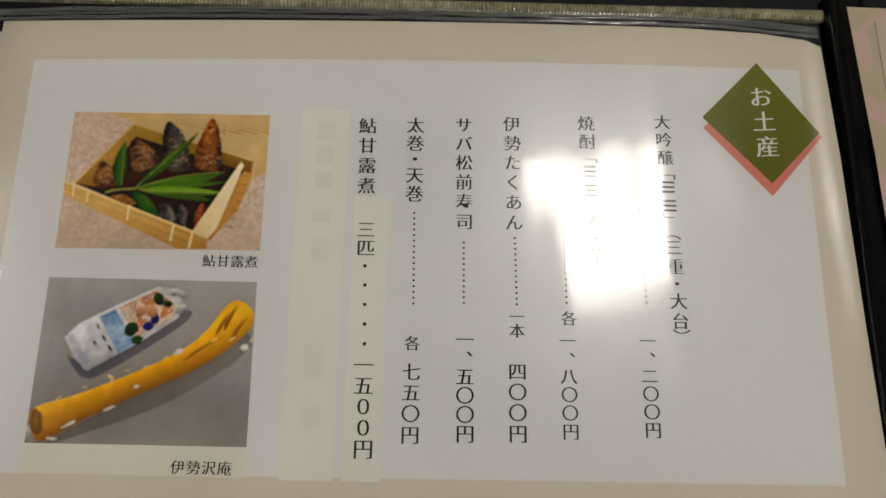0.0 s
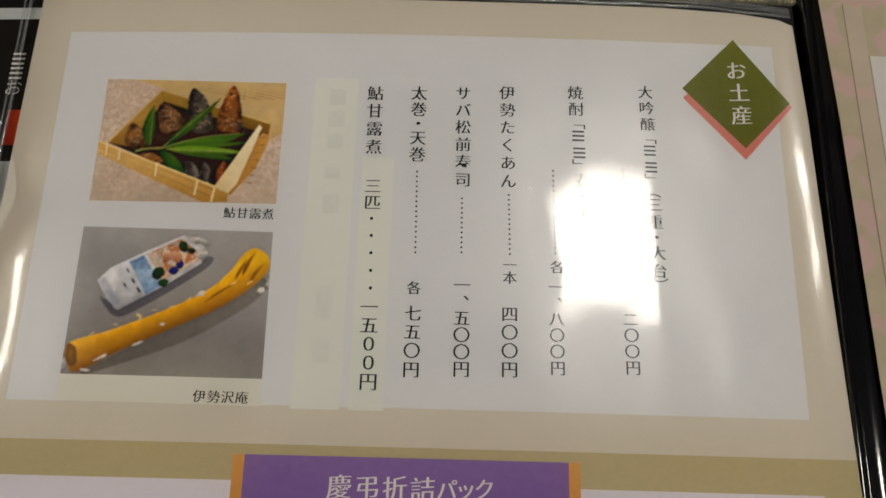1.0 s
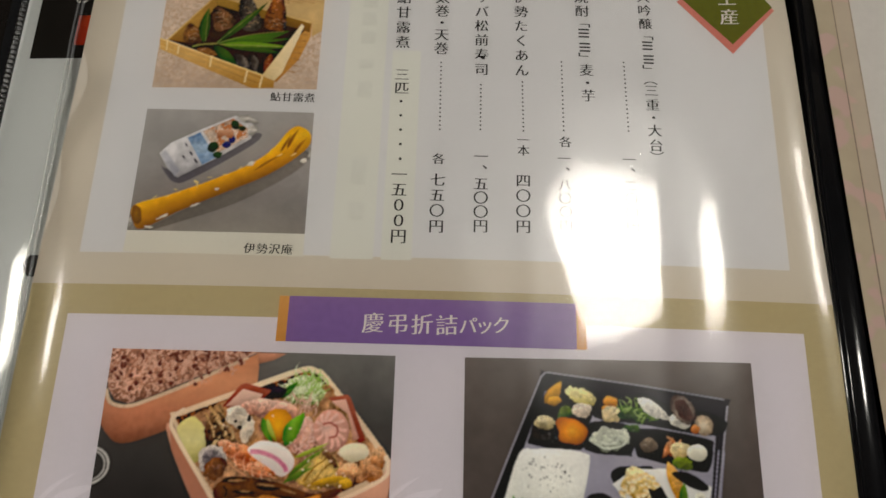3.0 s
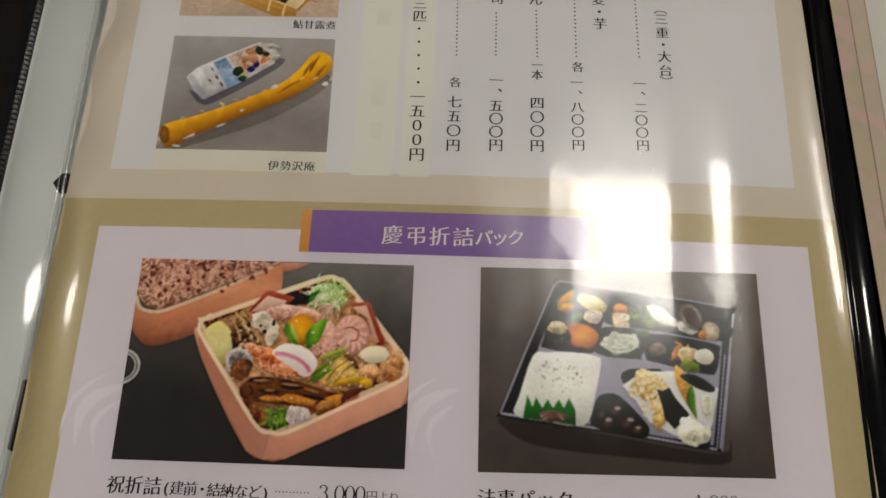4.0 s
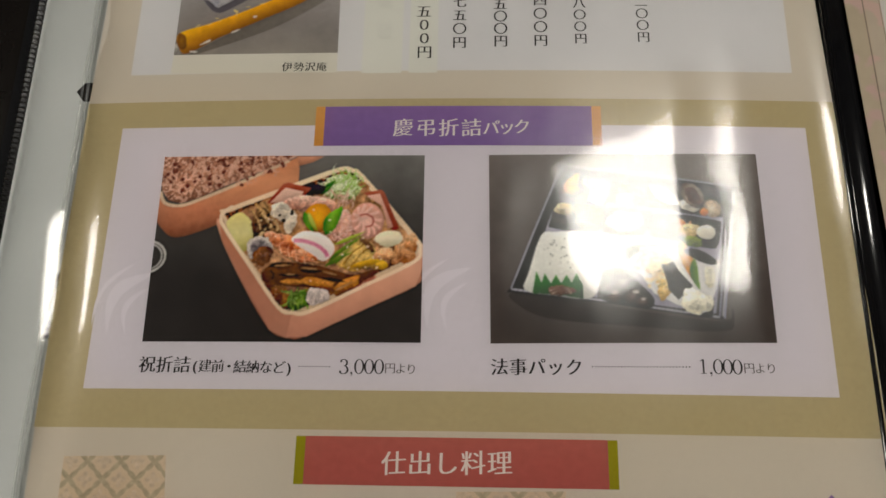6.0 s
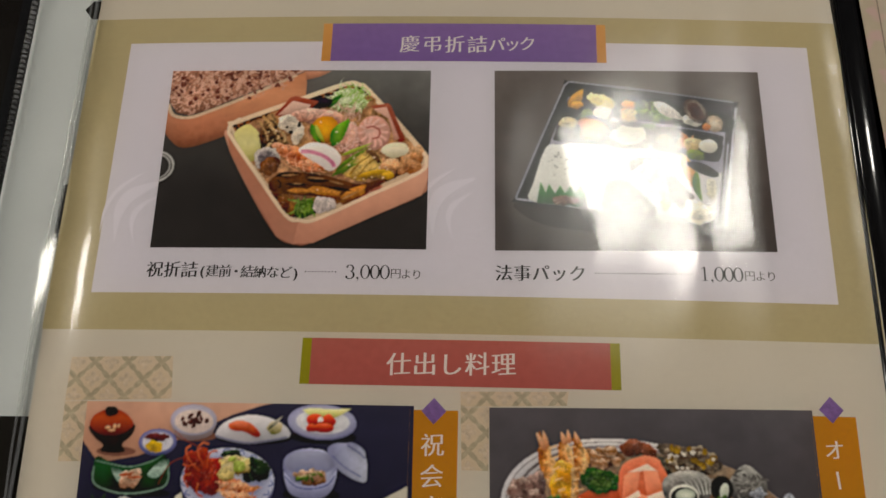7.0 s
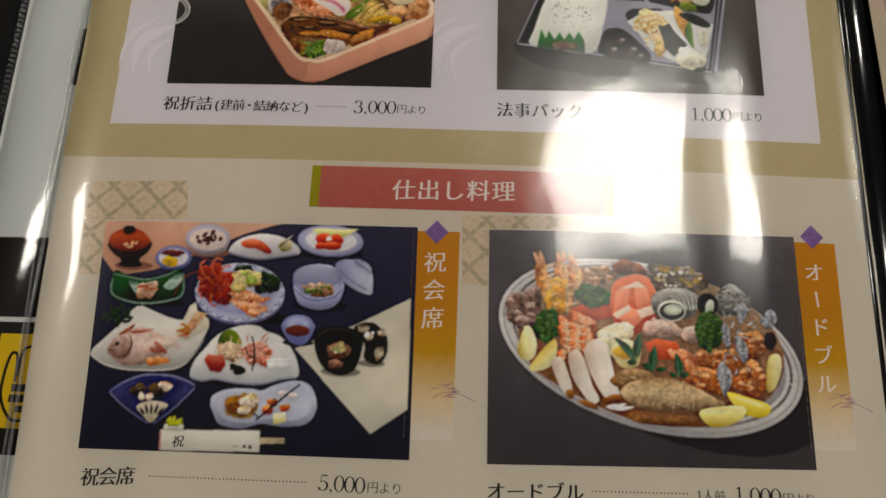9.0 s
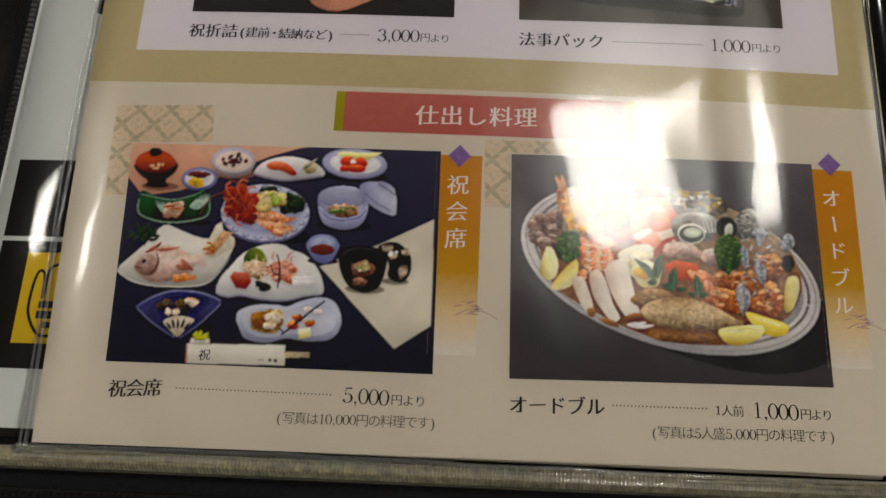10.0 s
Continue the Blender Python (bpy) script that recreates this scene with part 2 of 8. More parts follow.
def swelling(path):
    """A pen stroke through (x, y, width), as corners and quads."""
    vs = []
    for i, (x, y, w) in enumerate(path):
        a, b = path[max(i - 1, 0)], path[min(i + 1, len(path) - 1)]
        d = math.hypot(b[0] - a[0], b[1] - a[1]) or 1
        nx, ny = -(b[1] - a[1]) / d * w / 2, (b[0] - a[0]) / d * w / 2
        vs += [(x + nx, y + ny), (x - nx, y - ny)]
    return vs, [(2 * i, 2 * i + 1, 2 * i + 3, 2 * i + 2) for i in range(len(path) - 1)]


def bow(cx, cy, rx, ry, a0, a1, thin, thick, n=14):
    """A rounded pen stroke, thick where it runs upright."""
    out = []
    for i in range(n + 1):
        a = radians(a0 + (a1 - a0) * i / n)
        out.append((cx + rx * math.cos(a), cy + ry * math.sin(a), thin + (thick - thin) * abs(math.cos(a)) ** 1.4))
    return out


def roman(ch):
    """A figure of the old style with thick stems, thin bows and feet."""
    dot = lambda x, y, r: [(x - r, y, 0.01), (x - r * 0.6, y, r * 1.6), (x, y, r * 2), (x + r * 0.6, y, r * 1.6), (x + r, y, 0.01)]
    shapes = {"0": [bow(0.28, 0.36, 0.205, 0.355, 0, 360, 0.03, 0.095, 26)],
              "1": [[(0.285, 0.72, 0.085), (0.285, 0.0, 0.085)], [(0.13, 0.012, 0.026), (0.44, 0.012, 0.026)], [(0.12, 0.61, 0.02), (0.28, 0.70, 0.05)]],
              "3": [bow(0.25, 0.545, 0.165, 0.165, 150, -80, 0.03, 0.09), bow(0.25, 0.19, 0.205, 0.2, 85, -150, 0.03, 0.1), dot(0.115, 0.61, 0.05), dot(0.09, 0.10, 0.055)],
              "5": [[(0.15, 0.37, 0.03), (0.17, 0.70, 0.03)], [(0.16, 0.68, 0.05), (0.45, 0.69, 0.07)], bow(0.255, 0.22, 0.205, 0.21, 130, -150, 0.03, 0.1), dot(0.09, 0.11, 0.055)],
              ",": [dot(0.10, 0.04, 0.055), [(0.145, 0.05, 0.03), (0.13, -0.06, 0.03), (0.07, -0.13, 0.012)]]}
    vs, fs = [], []
    for path in shapes[ch]:
        v, f = swelling(path)
        fs += [tuple(j + len(vs) for j in q) for q in f]
        vs += v
    return vs, fs


def glyph(ch):
    """The outlines of one character as triangles, in units of its size, with slender level strokes."""
    if ch in "0135,":
        return roman(ch)
    if ch not in GLYPHS:
        cu = bpy.data.curves.new("glyph", "FONT")
        cu.body, cu.size, cu.resolution_u = ch, 1.0, 3
        cu.offset = -0.0 if ord(ch) < 0x2000 else -0.010
        ob = new("glyph", cu)
        bpy.context.view_layer.update()
        me = bpy.data.meshes.new_from_object(ob.evaluated_get(bpy.context.evaluated_depsgraph_get()))
        GLYPHS[ch] = ([tuple(v.co[:2]) for v in me.vertices], [tuple(p.vertices) for p in me.polygons])
        bpy.data.objects.remove(ob)
        bpy.data.curves.remove(cu)
        bpy.data.meshes.remove(me)
    return GLYPHS[ch]


TURNED = "「」（）()ー…"


def lettering(name, text, x, y, x1, y1, size, material, parent, layer, bold=0.026, label="", wide=1.0, lower=0.0, rise=0.0):
    """Characters set one by one from the middle of the first to the middle of the last. A column where it runs downwards.
    ■ is a set of plain bars in the place of a word. rise: how far level strokes climb, as a brush has them."""
    verts, faces = [], []
    down = abs(y1 - y) > abs(x1 - x)
    adv = [0.6 if down and c in "「」（）" else 0.74 if c == "・" else 1.0 if down or ord(c) > 0x2000 else 0.3 if c == "," else 0.56 for c in text]
    mids = [sum(adv[:i]) + a / 2 for i, a in enumerate(adv)]
    for i, ch in enumerate(text):
        t = (mids[i] - mids[0]) / max(mids[-1] - mids[0], 1e-6)
        cx, cy = x + (x1 - x) * t, y + (y1 - y) * t
        if ch == " ":
            continue
        if ch == "■":
            vs, fs = [], []
            for k in range(3):
                fs.append(tuple(range(len(vs), len(vs) + 4)))
                vs += [(0.16, 0.02 + 0.29 * k), (0.84, 0.02 + 0.29 * k), (0.84, 0.14 + 0.29 * k), (0.16, 0.14 + 0.29 * k)]
        else:
            vs, fs = glyph(ch)
        w = max(v[0] for v in vs) + min(v[0] for v in vs) if ord(ch) < 0x2000 and ch not in "・" else 1.0
        if not vs:
            continue
        # upright strokes are printed a little heavier than level ones
        for k, fat in enumerate((-bold, 0.0, bold) if bold else (0.0,)):
            n0 = len(verts)
            for gx, gy in vs:
                gx, gy = (gx - w / 2) * size * wide, (gy - 0.38 + rise * (gx - w / 2)) * size
                if down and ch in TURNED:
                    gx, gy = gy, -gx
                if down and ch == "、":
                    gx, gy = gx + 0.55 * size, gy + 0.5 * size
                X, Y, Z = surface(cx + gx + fat * size, cy + gy, layer + 0.4 * k)
                verts.append((X, Y, Z - lower))
            faces += [tuple(n0 + j for j in f) for f in fs]
    me = bpy.data.meshes.new(name)
    me.from_pydata(verts, [], faces)
    me.materials.append(material)
    ob = new(name, me)
    ob.parent = parent
    return tagged(ob, label) if label else ob


def dots(name, x0, y0, x1, y1, n, r, material, parent, layer):
    return printed(name, [disc(x0 + (x1 - x0) * i / (n - 1), y0 + (y1 - y0) * i / (n - 1), r, r, n=8) for i in range(n)], material, parent, layer)


# ---- the room ----
def slab(name, label, category, material, *a):
    ob = tagged(part(name, boxed(*a), material, None), label, category, kind="structure")
    return ob


slab("floor", "dark brown wooden floor of a restaurant room", "floor", FLOORWOOD, -3.0, -2.6, -0.1, 3.2, 3.4, 0.0)
slab("ceiling", "dark wooden ceiling above the table", "ceiling", CEIL, -3.0, -2.6, 2.5, 3.2, 3.4, 2.6)
slab("wall_north", "plain warm plaster wall", "wall", PLASTER, -3.0, 3.3, 0.0, 3.2, 3.4, 2.5)
slab("wall_south", "plain warm plaster wall", "wall", PLASTER, -3.0, -2.6, 0.0, 3.2, -2.5, 2.5)
slab("wall_west", "plain warm plaster wall", "wall", PLASTER, -3.0, -2.5, 0.0, -2.9, 3.3, 2.5)
slab("wall_east", "plain warm plaster wall", "wall", PLASTER, 3.1, -2.5, 0.0, 3.2, 3.3, 2.5)


def make_table():
    t = thing("table", "black lacquered dining table under the menu", "table")
    part("tabletop", boxed(-0.55, -0.42, TABLE - 0.035, 0.85, 0.42, TABLE, bevel=0.004), TABLEWOOD, t)
    for x in (-0.49, 0.79):
        for y in (-0.36, 0.36):
            part("leg", boxed(x - 0.03, y - 0.03, 0.0, x + 0.03, y + 0.03, TABLE - 0.035, bevel=0.004), TABLEWOOD, t)
    return t


make_table()


def make_lamp():
    """A tapered four-sided pendant lamp with a bright white diffuser; its middle hangs at the origin."""
    lamp = thing("pendant_lamp", "tapered pendant lamp with a bright white diffuser", "lamp", "pendant lamps over the tables")
    corners = [Vector(p) * 1.1 for p in ((-0.06, -0.14, 0), (0.12, -0.11, 0), (0.115, 0.15, 0), (-0.15, 0.10, 0))]

    def prism(pts, z0, z1):
        bm = bmesh.new()
        a, b = ([bm.verts.new((p.x, p.y, z)) for p in pts] for z in (z0, z1))
        bm.faces.new(a[::-1])
        bm.faces.new(b)
        for k in range(len(pts)):
            bm.faces.new((a[k], a[(k + 1) % len(pts)], b[(k + 1) % len(pts)], b[k]))
        return bm
    part("diffuser", prism(corners, 0, 0.01), GLOW, lamp, "glowing white diffuser")
    for k in range(4):
        p, q = corners[k], corners[(k + 1) % 4]
        part("frame_bar", prism([p * 1.004, p * 1.09, q * 1.09, q * 1.004], -0.004, 0.05), FRAMEWOOD, lamp)
    part("housing", prism(corners, 0.012, 0.05), FRAMEWOOD, lamp)
    part("cord", boxed(-0.004, -0.004, 0.05, 0.004, 0.004, 2.5 - PAGE - 1.3), BLACKGLOSS, lamp)
    return lamp


LAMP = make_lamp()
LAMP.matrix_basis = pose(0.42, 0.56, PAGE + 1.3, 0, 0, 0)
# the next two hang behind, unseen: added only to brighten the lower page
copy_thing(LAMP, pose(0.42, -0.78, PAGE + 1.3, 0, 0, 0) @ Matrix.Diagonal((0.85, 0.85, 1, 1)))
copy_thing(LAMP, pose(-1.05, -0.82, PAGE + 1.3, 0, 0, 0) @ Matrix.Diagonal((0.6, 0.6, 1, 1)))
copy_thing(LAMP, pose(-1.05, 0.45, PAGE + 1.3, 0, 0, 0) @ Matrix.Diagonal((0.6, 0.6, 1, 1)))


# ---- the menu book ----
def grid_film(name, x0, x1, y0, y1, height, parent, nx, ny, label, material=None):
    """A sheet of film; x1 is its far edge, or the edge at each y."""
    material = material or FILM
    bm = bmesh.new()
    rows = [[bm.verts.new((x * MM, y * MM, PAGE + height(x, y) * MM)) for x in np.linspace(x0, x1(y) if callable(x1) else x1, nx)] for y in np.linspace(y0, y1, ny)]
    for a, b in zip(rows, rows[1:]):
        for i in range(nx - 1):
            bm.faces.new((a[i], a[i + 1], b[i + 1], b[i]))
    for f in bm.faces:
        f.smooth = True
    return part(name, bm, material, parent, label)


def bumpy(x, c, w):
    return math.exp(-((x - c) / w) ** 2)


def sleeve_height(x, y):
    """The clear film lies loosely over the sheet: long ripples down the page, and a roll into the spine."""
    z = dome(x) + 1.3
    z += 0.30 * noise.noise((x / 48, y / 85, 3.1)) + 0.24 * noise.noise((x / 15, y / 24, 7.7)) + 0.035 * noise.noise((x / 5.5, y / 9, 2.3))
    z += 0.12 * bumpy(x + 3 * noise.noise((0, y / 60, 1)), 135, 4) + (0.46 + 0.14 * min(max(-y / 40, 0), 1)) * min(max((112 - y) / 30, 0), 1) * bumpy(x + 3 * noise.noise((0, y / 50, 5)), 154, 6.6)
    z += 0.5 * bumpy(x, float(np.interp(y, (0, 60, 110, 184), (180.2, 178.4, 176.2, 173))), 3.6)
    curl = 13 - 4 * math.exp(-((y - 126) / 11) ** 2)
    z -= 0.0095 * max(0, -curl - x) ** 2 * (1 + 0.25 * noise.noise((2, y / 22, 4)))
    z += 0.03 * max(0, -6 - x) * noise.noise((5, y / 27, 8))
    return z


def ribbed(x0, y0, x1, y1, z, wide, pitch, high, low=0.6):
    """A narrow strip with a row of small raised ribs across it."""
    bm = bmesh.new()
    d = math.hypot(x1 - x0, y1 - y0)
    ux, uy = (x1 - x0) / d, (y1 - y0) / d
    n = int(d / pitch)
    prof = [(-0.5, 0), (-0.42, 0.5), (-0.2, 0.85), (0.2, 0.85), (0.42, 0.5), (0.5, 0)]
    rows = []
    for i in range(2 * n + 1):
        s = i * pitch / 2
        r = 1.0 if i % 2 else low
        rows.append([bm.verts.new(((x0 + ux * s - uy * o * wide) * MM, (y0 + uy * s + ux * o * wide) * MM, z + h * r * high * MM)) for o, h in prof])
    for a, b in zip(rows, rows[1:]):
        for k in range(len(prof) - 1):
            bm.faces.new((a[k], b[k], b[k + 1], a[k + 1]))
    return bm


def bar_profile(prof, y0, y1):
    """A bar along the page's height with the given outline across, in mm."""
    bm = bmesh.new()
    a, b = ([bm.verts.new((x * MM, y * MM, PAGE + z * MM)) for x, z in prof] for y in (y0, y1))
    n = len(prof)
    for i in range(n):
        f = bm.faces.new((a[i], b[i], b[(i + 1) % n], a[(i + 1) % n]))
        f.smooth = True
    bm.faces.new(a[::-1])
    bm.faces.new(b)
    bmesh.ops.recalc_face_normals(bm, faces=bm.faces[:])
    return bm


def make_book():
    book = thing("menu_book", "open black menu book with clear plastic page sleeves", "menu book")
    part("cover", boxed(-0.054, -0.1285, TABLE, 0.42, 0.2025, TABLE + 0.005, bevel=0.0012), BLACKWRAP, book, "black leatherette cover")
    part("spine", bar_profile([(177.5, -12), (178.0, -3.8), (178.9, -3.0), (179.9, -3.1), (180.5, -3.9), (181.0, -3.9), (182.2, -3.0), (184.9, -2.9), (186.8, -3.8), (187.4, -12)], -124, 193),
         BLACKGLOSS, book, "glossy black binding strip")
    part("page_sleeve", boxed(-0.0205, -0.1132, PAGE - 0.0074, 0.1715, 0.1785, PAGE - 0.0048), CREAM, book, "cream backing card in the clear pocket")
    part("backing_board", boxed(-0.0475, -0.1265, TABLE + 0.005, 0.1775, 0.2005, PAGE - 0.0074, bevel=0.0006), BLACKWRAP, book, "black stack of page sleeves")
    part("backing_board", boxed(0.1875, -0.1265, TABLE + 0.005, 0.412, 0.2005, PAGE - 0.0074, bevel=0.0006), BLACKWRAP, book, "black stack of page sleeves")
    grid_film("sleeve_film", -26.5, lambda y: float(np.interp(y, (-116, 0, 60, 110, 150, 184), (181.6, 181.4, 179.6, 178.2, 177.2, 175.8))), -116.5, 184.5, sleeve_height, book, 190, 190, "clear glossy plastic film over the sheet")
    zl = PAGE - 0.0074
    part("hem", ribbed(-40, 192.8, 181, 188.8, zl, 3.4, 0.9, 2.4), STITCHED, book, "ribbed clear plastic hem")
    part("hem", ribbed(-44, -117.0, 181, -116.0, zl, 5.4, 0.9, 6.6, 0.86), STITCHED, book, "ribbed clear plastic hem")
    part("hem", ribbed(-46, -125.0, 181, -125.0, zl, 2.6, 1.6, 1.6), STITCHDARK, book, "ribbed black hem")
    part("hem", ribbed(-46.2, -126, -46.2, 197, zl, 2.6, 1.6, 1.6), STITCHDARK, book, "ribbed black hem")
    part("hem", ribbed(-46, 197.2, 181, 197.2, zl, 2.6, 1.6, 1.6), STITCHDARK, book, "ribbed black hem")
    grid_film("sleeve_film", -44, -25, -112, 183, lambda x, y: -4.2 + 0.14 * (x + 33) - 0.006 * (x + 33) ** 2 + 0.5 * noise.noise((x / 30, y / 33, 9)), book, 24, 100, "clear plastic film over the leaf below", FILM_UNDER)
    # the welded side seam of the top sleeve
    for x, w in ((-26.9, 0.35), (-25.6, 0.5)):
        bm = bmesh.new()
        rows = []
        for y in np.linspace(-116, 185, 60):
            xo = x + 0.35 * math.sin(y / 31) + 0.3 * noise.noise((x, y / 14, 0)) + 2.6 * max(0.0, -(y + 20) / 95)
            z = dome(-24) + 0.5 + 0.5 * noise.noise((y / 17, 2, x))
            rows.append([bm.verts.new(((xo + o * w) * MM, y * MM, PAGE + (z + h * w) * MM)) for o, h in ((-1, -0.3), (-0.5, 0.35), (0.5, 0.35), (1, -0.3))])
        for a, b in zip(rows, rows[1:]):
            for k in range(3):
                bm.faces.new((a[k], a[k + 1], b[k + 1], b[k])).smooth = True
        part("seam", bm, HEM_CLEAR, book, "welded clear seam")
    # and along its head and foot
    for y, w in ((182.8, 0.5), (183.9, 0.35), (184.9, 0.6), (-114.6, 0.5), (-115.7, 0.4), (-116.8, 0.6)):
        bm = bmesh.new()
        rows = []
        for x in np.linspace(-25, 174, 60):
            yo = y - (2.6 * max(0.0, (x - 130) / 44) ** 2 if y > 0 else 0.0) + 0.2 * math.sin(x / 23) + 0.25 * noise.noise((x / 12, y, 0))
            z = dome(x) + 0.4 + 0.5 * noise.noise((x / 13, 2, y))
            rows.append([bm.verts.new((x * MM, (yo + o * w) * MM, PAGE + (z + h * w) * MM)) for o, h in ((-1, -0.3), (-0.5, 0.35), (0.5, 0.35), (1, -0.3))])
        for a, b in zip(rows, rows[1:]):
            for k in range(3):
                bm.faces.new((a[k], b[k], b[k + 1], a[k + 1])).smooth = True
        part("seam", bm, HEM_CLEAR, book, "welded clear seam")
    return book


make_book()


# ---- the printed sheet ----
SHEET = thing("menu_sheet", "cream printed menu sheet with food photographs and prices", "menu sheet")
printed("paper", [[(-21.6, -114), (180.6, -112.5), (180.4, 0), (178.6, 60), (177.0, 110), (176.0, 150), (174.6, 178.0), (171, 179.6), (160, 181.0), (140, 181.8), (-22.6, 182), (-24.4, 60), (-24.6, -10), (-23.6, -60)]], CREAM, SHEET, 0)
printed("panel", [rect(-13.5, 76, 168.5, 171.5)], PALEPANEL, SHEET, 1, "pale white printed panel")
printed("band", [[(-24.6, -21.3), (180.3, -21.3), (180.2, 10), (178.3, 67.4), (-24.4, 67.4)]], OLIVE, SHEET, 1, "olive beige printed band")
printed("panel", [rect(-13.5, -11.8, 170.2, 59.5)], LAVENDER, SHEET, 2, "pale lavender printed panel")


def clipped(o, clip):
    """The part of an outline that lies within a convex outline."""
    area = sum(a[0] * b[1] - b[0] * a[1] for a, b in zip(clip, clip[1:] + clip[:1]))
    for a, b in zip(clip, clip[1:] + clip[:1]):
        res = []
        side = lambda p: ((b[0] - a[0]) * (p[1] - a[1]) - (b[1] - a[1]) * (p[0] - a[0])) * (1 if area > 0 else -1)
        for p, q in zip(o, o[1:] + o[:1]):
            sp, sq = side(p), side(q)
            if sp >= 0:
                res.append(p)
            if sp * sq < 0:
                t = sp / (sp - sq)
                res.append((p[0] + (q[0] - p[0]) * t, p[1] + (q[1] - p[1]) * t))
        o = res
        if len(o) < 3:
            return []
    return o

# ---- the photographs, printed dot by dot ----
CELL = 0.165    # mm between printed dots
PICTURES = []
COOKED = set("""appetizer bamboo_shoot bean_curd bowl_food clam cooked_shrimp crab_shell dressing fried_chicken fried_food fried_shrimp garnish glazed_meat greens grilled_food lobster
lobster_tail meat meat_shred mushroom mushroom_gill noodles parsley parsley_sprig pickled_plum pink_fish potato potato_salad radish sashimi scallop shellfish
shredded_salad shrimp side_dish simmered_fish simmered_root squash stewed_meat taro tempura tofu white_fish""".split())

CRISP = {"background", "soft_shade", "lunch_box", "rice_box", "box_rim", "rice_rim", "platter", "platter_line", "platter_well", "tray", "tray_rim", "tray_floor", "pink_cloth", "white_tray_paper", "plate",
         "bowl", "plate_well", "shell_plate", "fish_plate", "gourd_dish", "gourd_well", "bamboo_mat", "box_wall", "package", "pickled_radish", "chopstick_wrapper", "white_rice", "rice_grain", "bowl_lid"}


def tone(*cols, along="v", grain=0.09, scale=500.0, fleck=None, fleck_scale=900.0, fleck_at=0.62, wave=0.0, wave_scale=6.0, soft=0.35):
    """The colours of a motif, as ink() has them."""
    return dict(cols=[np.array(vivid(c)) for c in cols], along=along, grain=grain, scale=scale, fleck=None if fleck is None else np.array(vivid(fleck)),
                fleck_scale=fleck_scale, fleck_at=fleck_at, wave=wave, wave_scale=wave_scale, soft=soft)


def blurred(a, r):
    """Three running means, near enough to a soft lens."""
    n = max(int(round(r / CELL)), 0)
    if n == 0:
        return a
    for _ in range(2):
        for ax in (0, 1):
            pad = [(0, 0)] * a.ndim
            pad[ax] = (n + 1, n)
            c = np.cumsum(np.pad(a, pad, mode="edge"), axis=ax)
            hi, lo = [slice(None)] * a.ndim, [slice(None)] * a.ndim
            hi[ax], lo[ax] = slice(2 * n + 1, None), slice(None, -2 * n - 1)
            a = (c[tuple(hi)] - c[tuple(lo)]) / (2 * n + 1)
    return a


def feathered(a):
    p = np.pad(a, 1, mode="edge")
    return 0.4 * a + 0.11 * (p[2:, 1:-1] + p[:-2, 1:-1] + p[1:-1, 2:] + p[1:-1, :-2]) + 0.04 * (p[2:, 2:] + p[:-2, :-2] + p[2:, :-2] + p[:-2, 2:])


def cloudy(shape, size, seed, octaves=3):
    """Smooth random values about 0.5, the largest lumps of that many mm."""
    rng = np.random.default_rng(seed)
    out, amp, total = np.zeros(shape), 1.0, 0.0
    for _ in range(octaves):
        step = max(size / CELL, 1.0)
        ny, nx = int(shape[0] / step) + 3, int(shape[1] / step) + 3
        g = rng.random((ny, nx))
        y, x = np.arange(shape[0]) / step, np.arange(shape[1]) / step
        iy, ix = y.astype(int), x.astype(int)
        fy, fx = (y - iy)[:, None], (x - ix)[None]
        fy, fx = fy * fy * (3 - 2 * fy), fx * fx * (3 - 2 * fx)
        out += amp * (g[iy][:, ix] * (1 - fy) * (1 - fx) + g[iy][:, ix + 1] * (1 - fy) * fx + g[iy + 1][:, ix] * fy * (1 - fx) + g[iy + 1][:, ix + 1] * fy * fx)
        total, amp, size = total + amp, amp * 0.55, size / 2.1
    return 0.5 + (out / total - 0.5) * 1.5


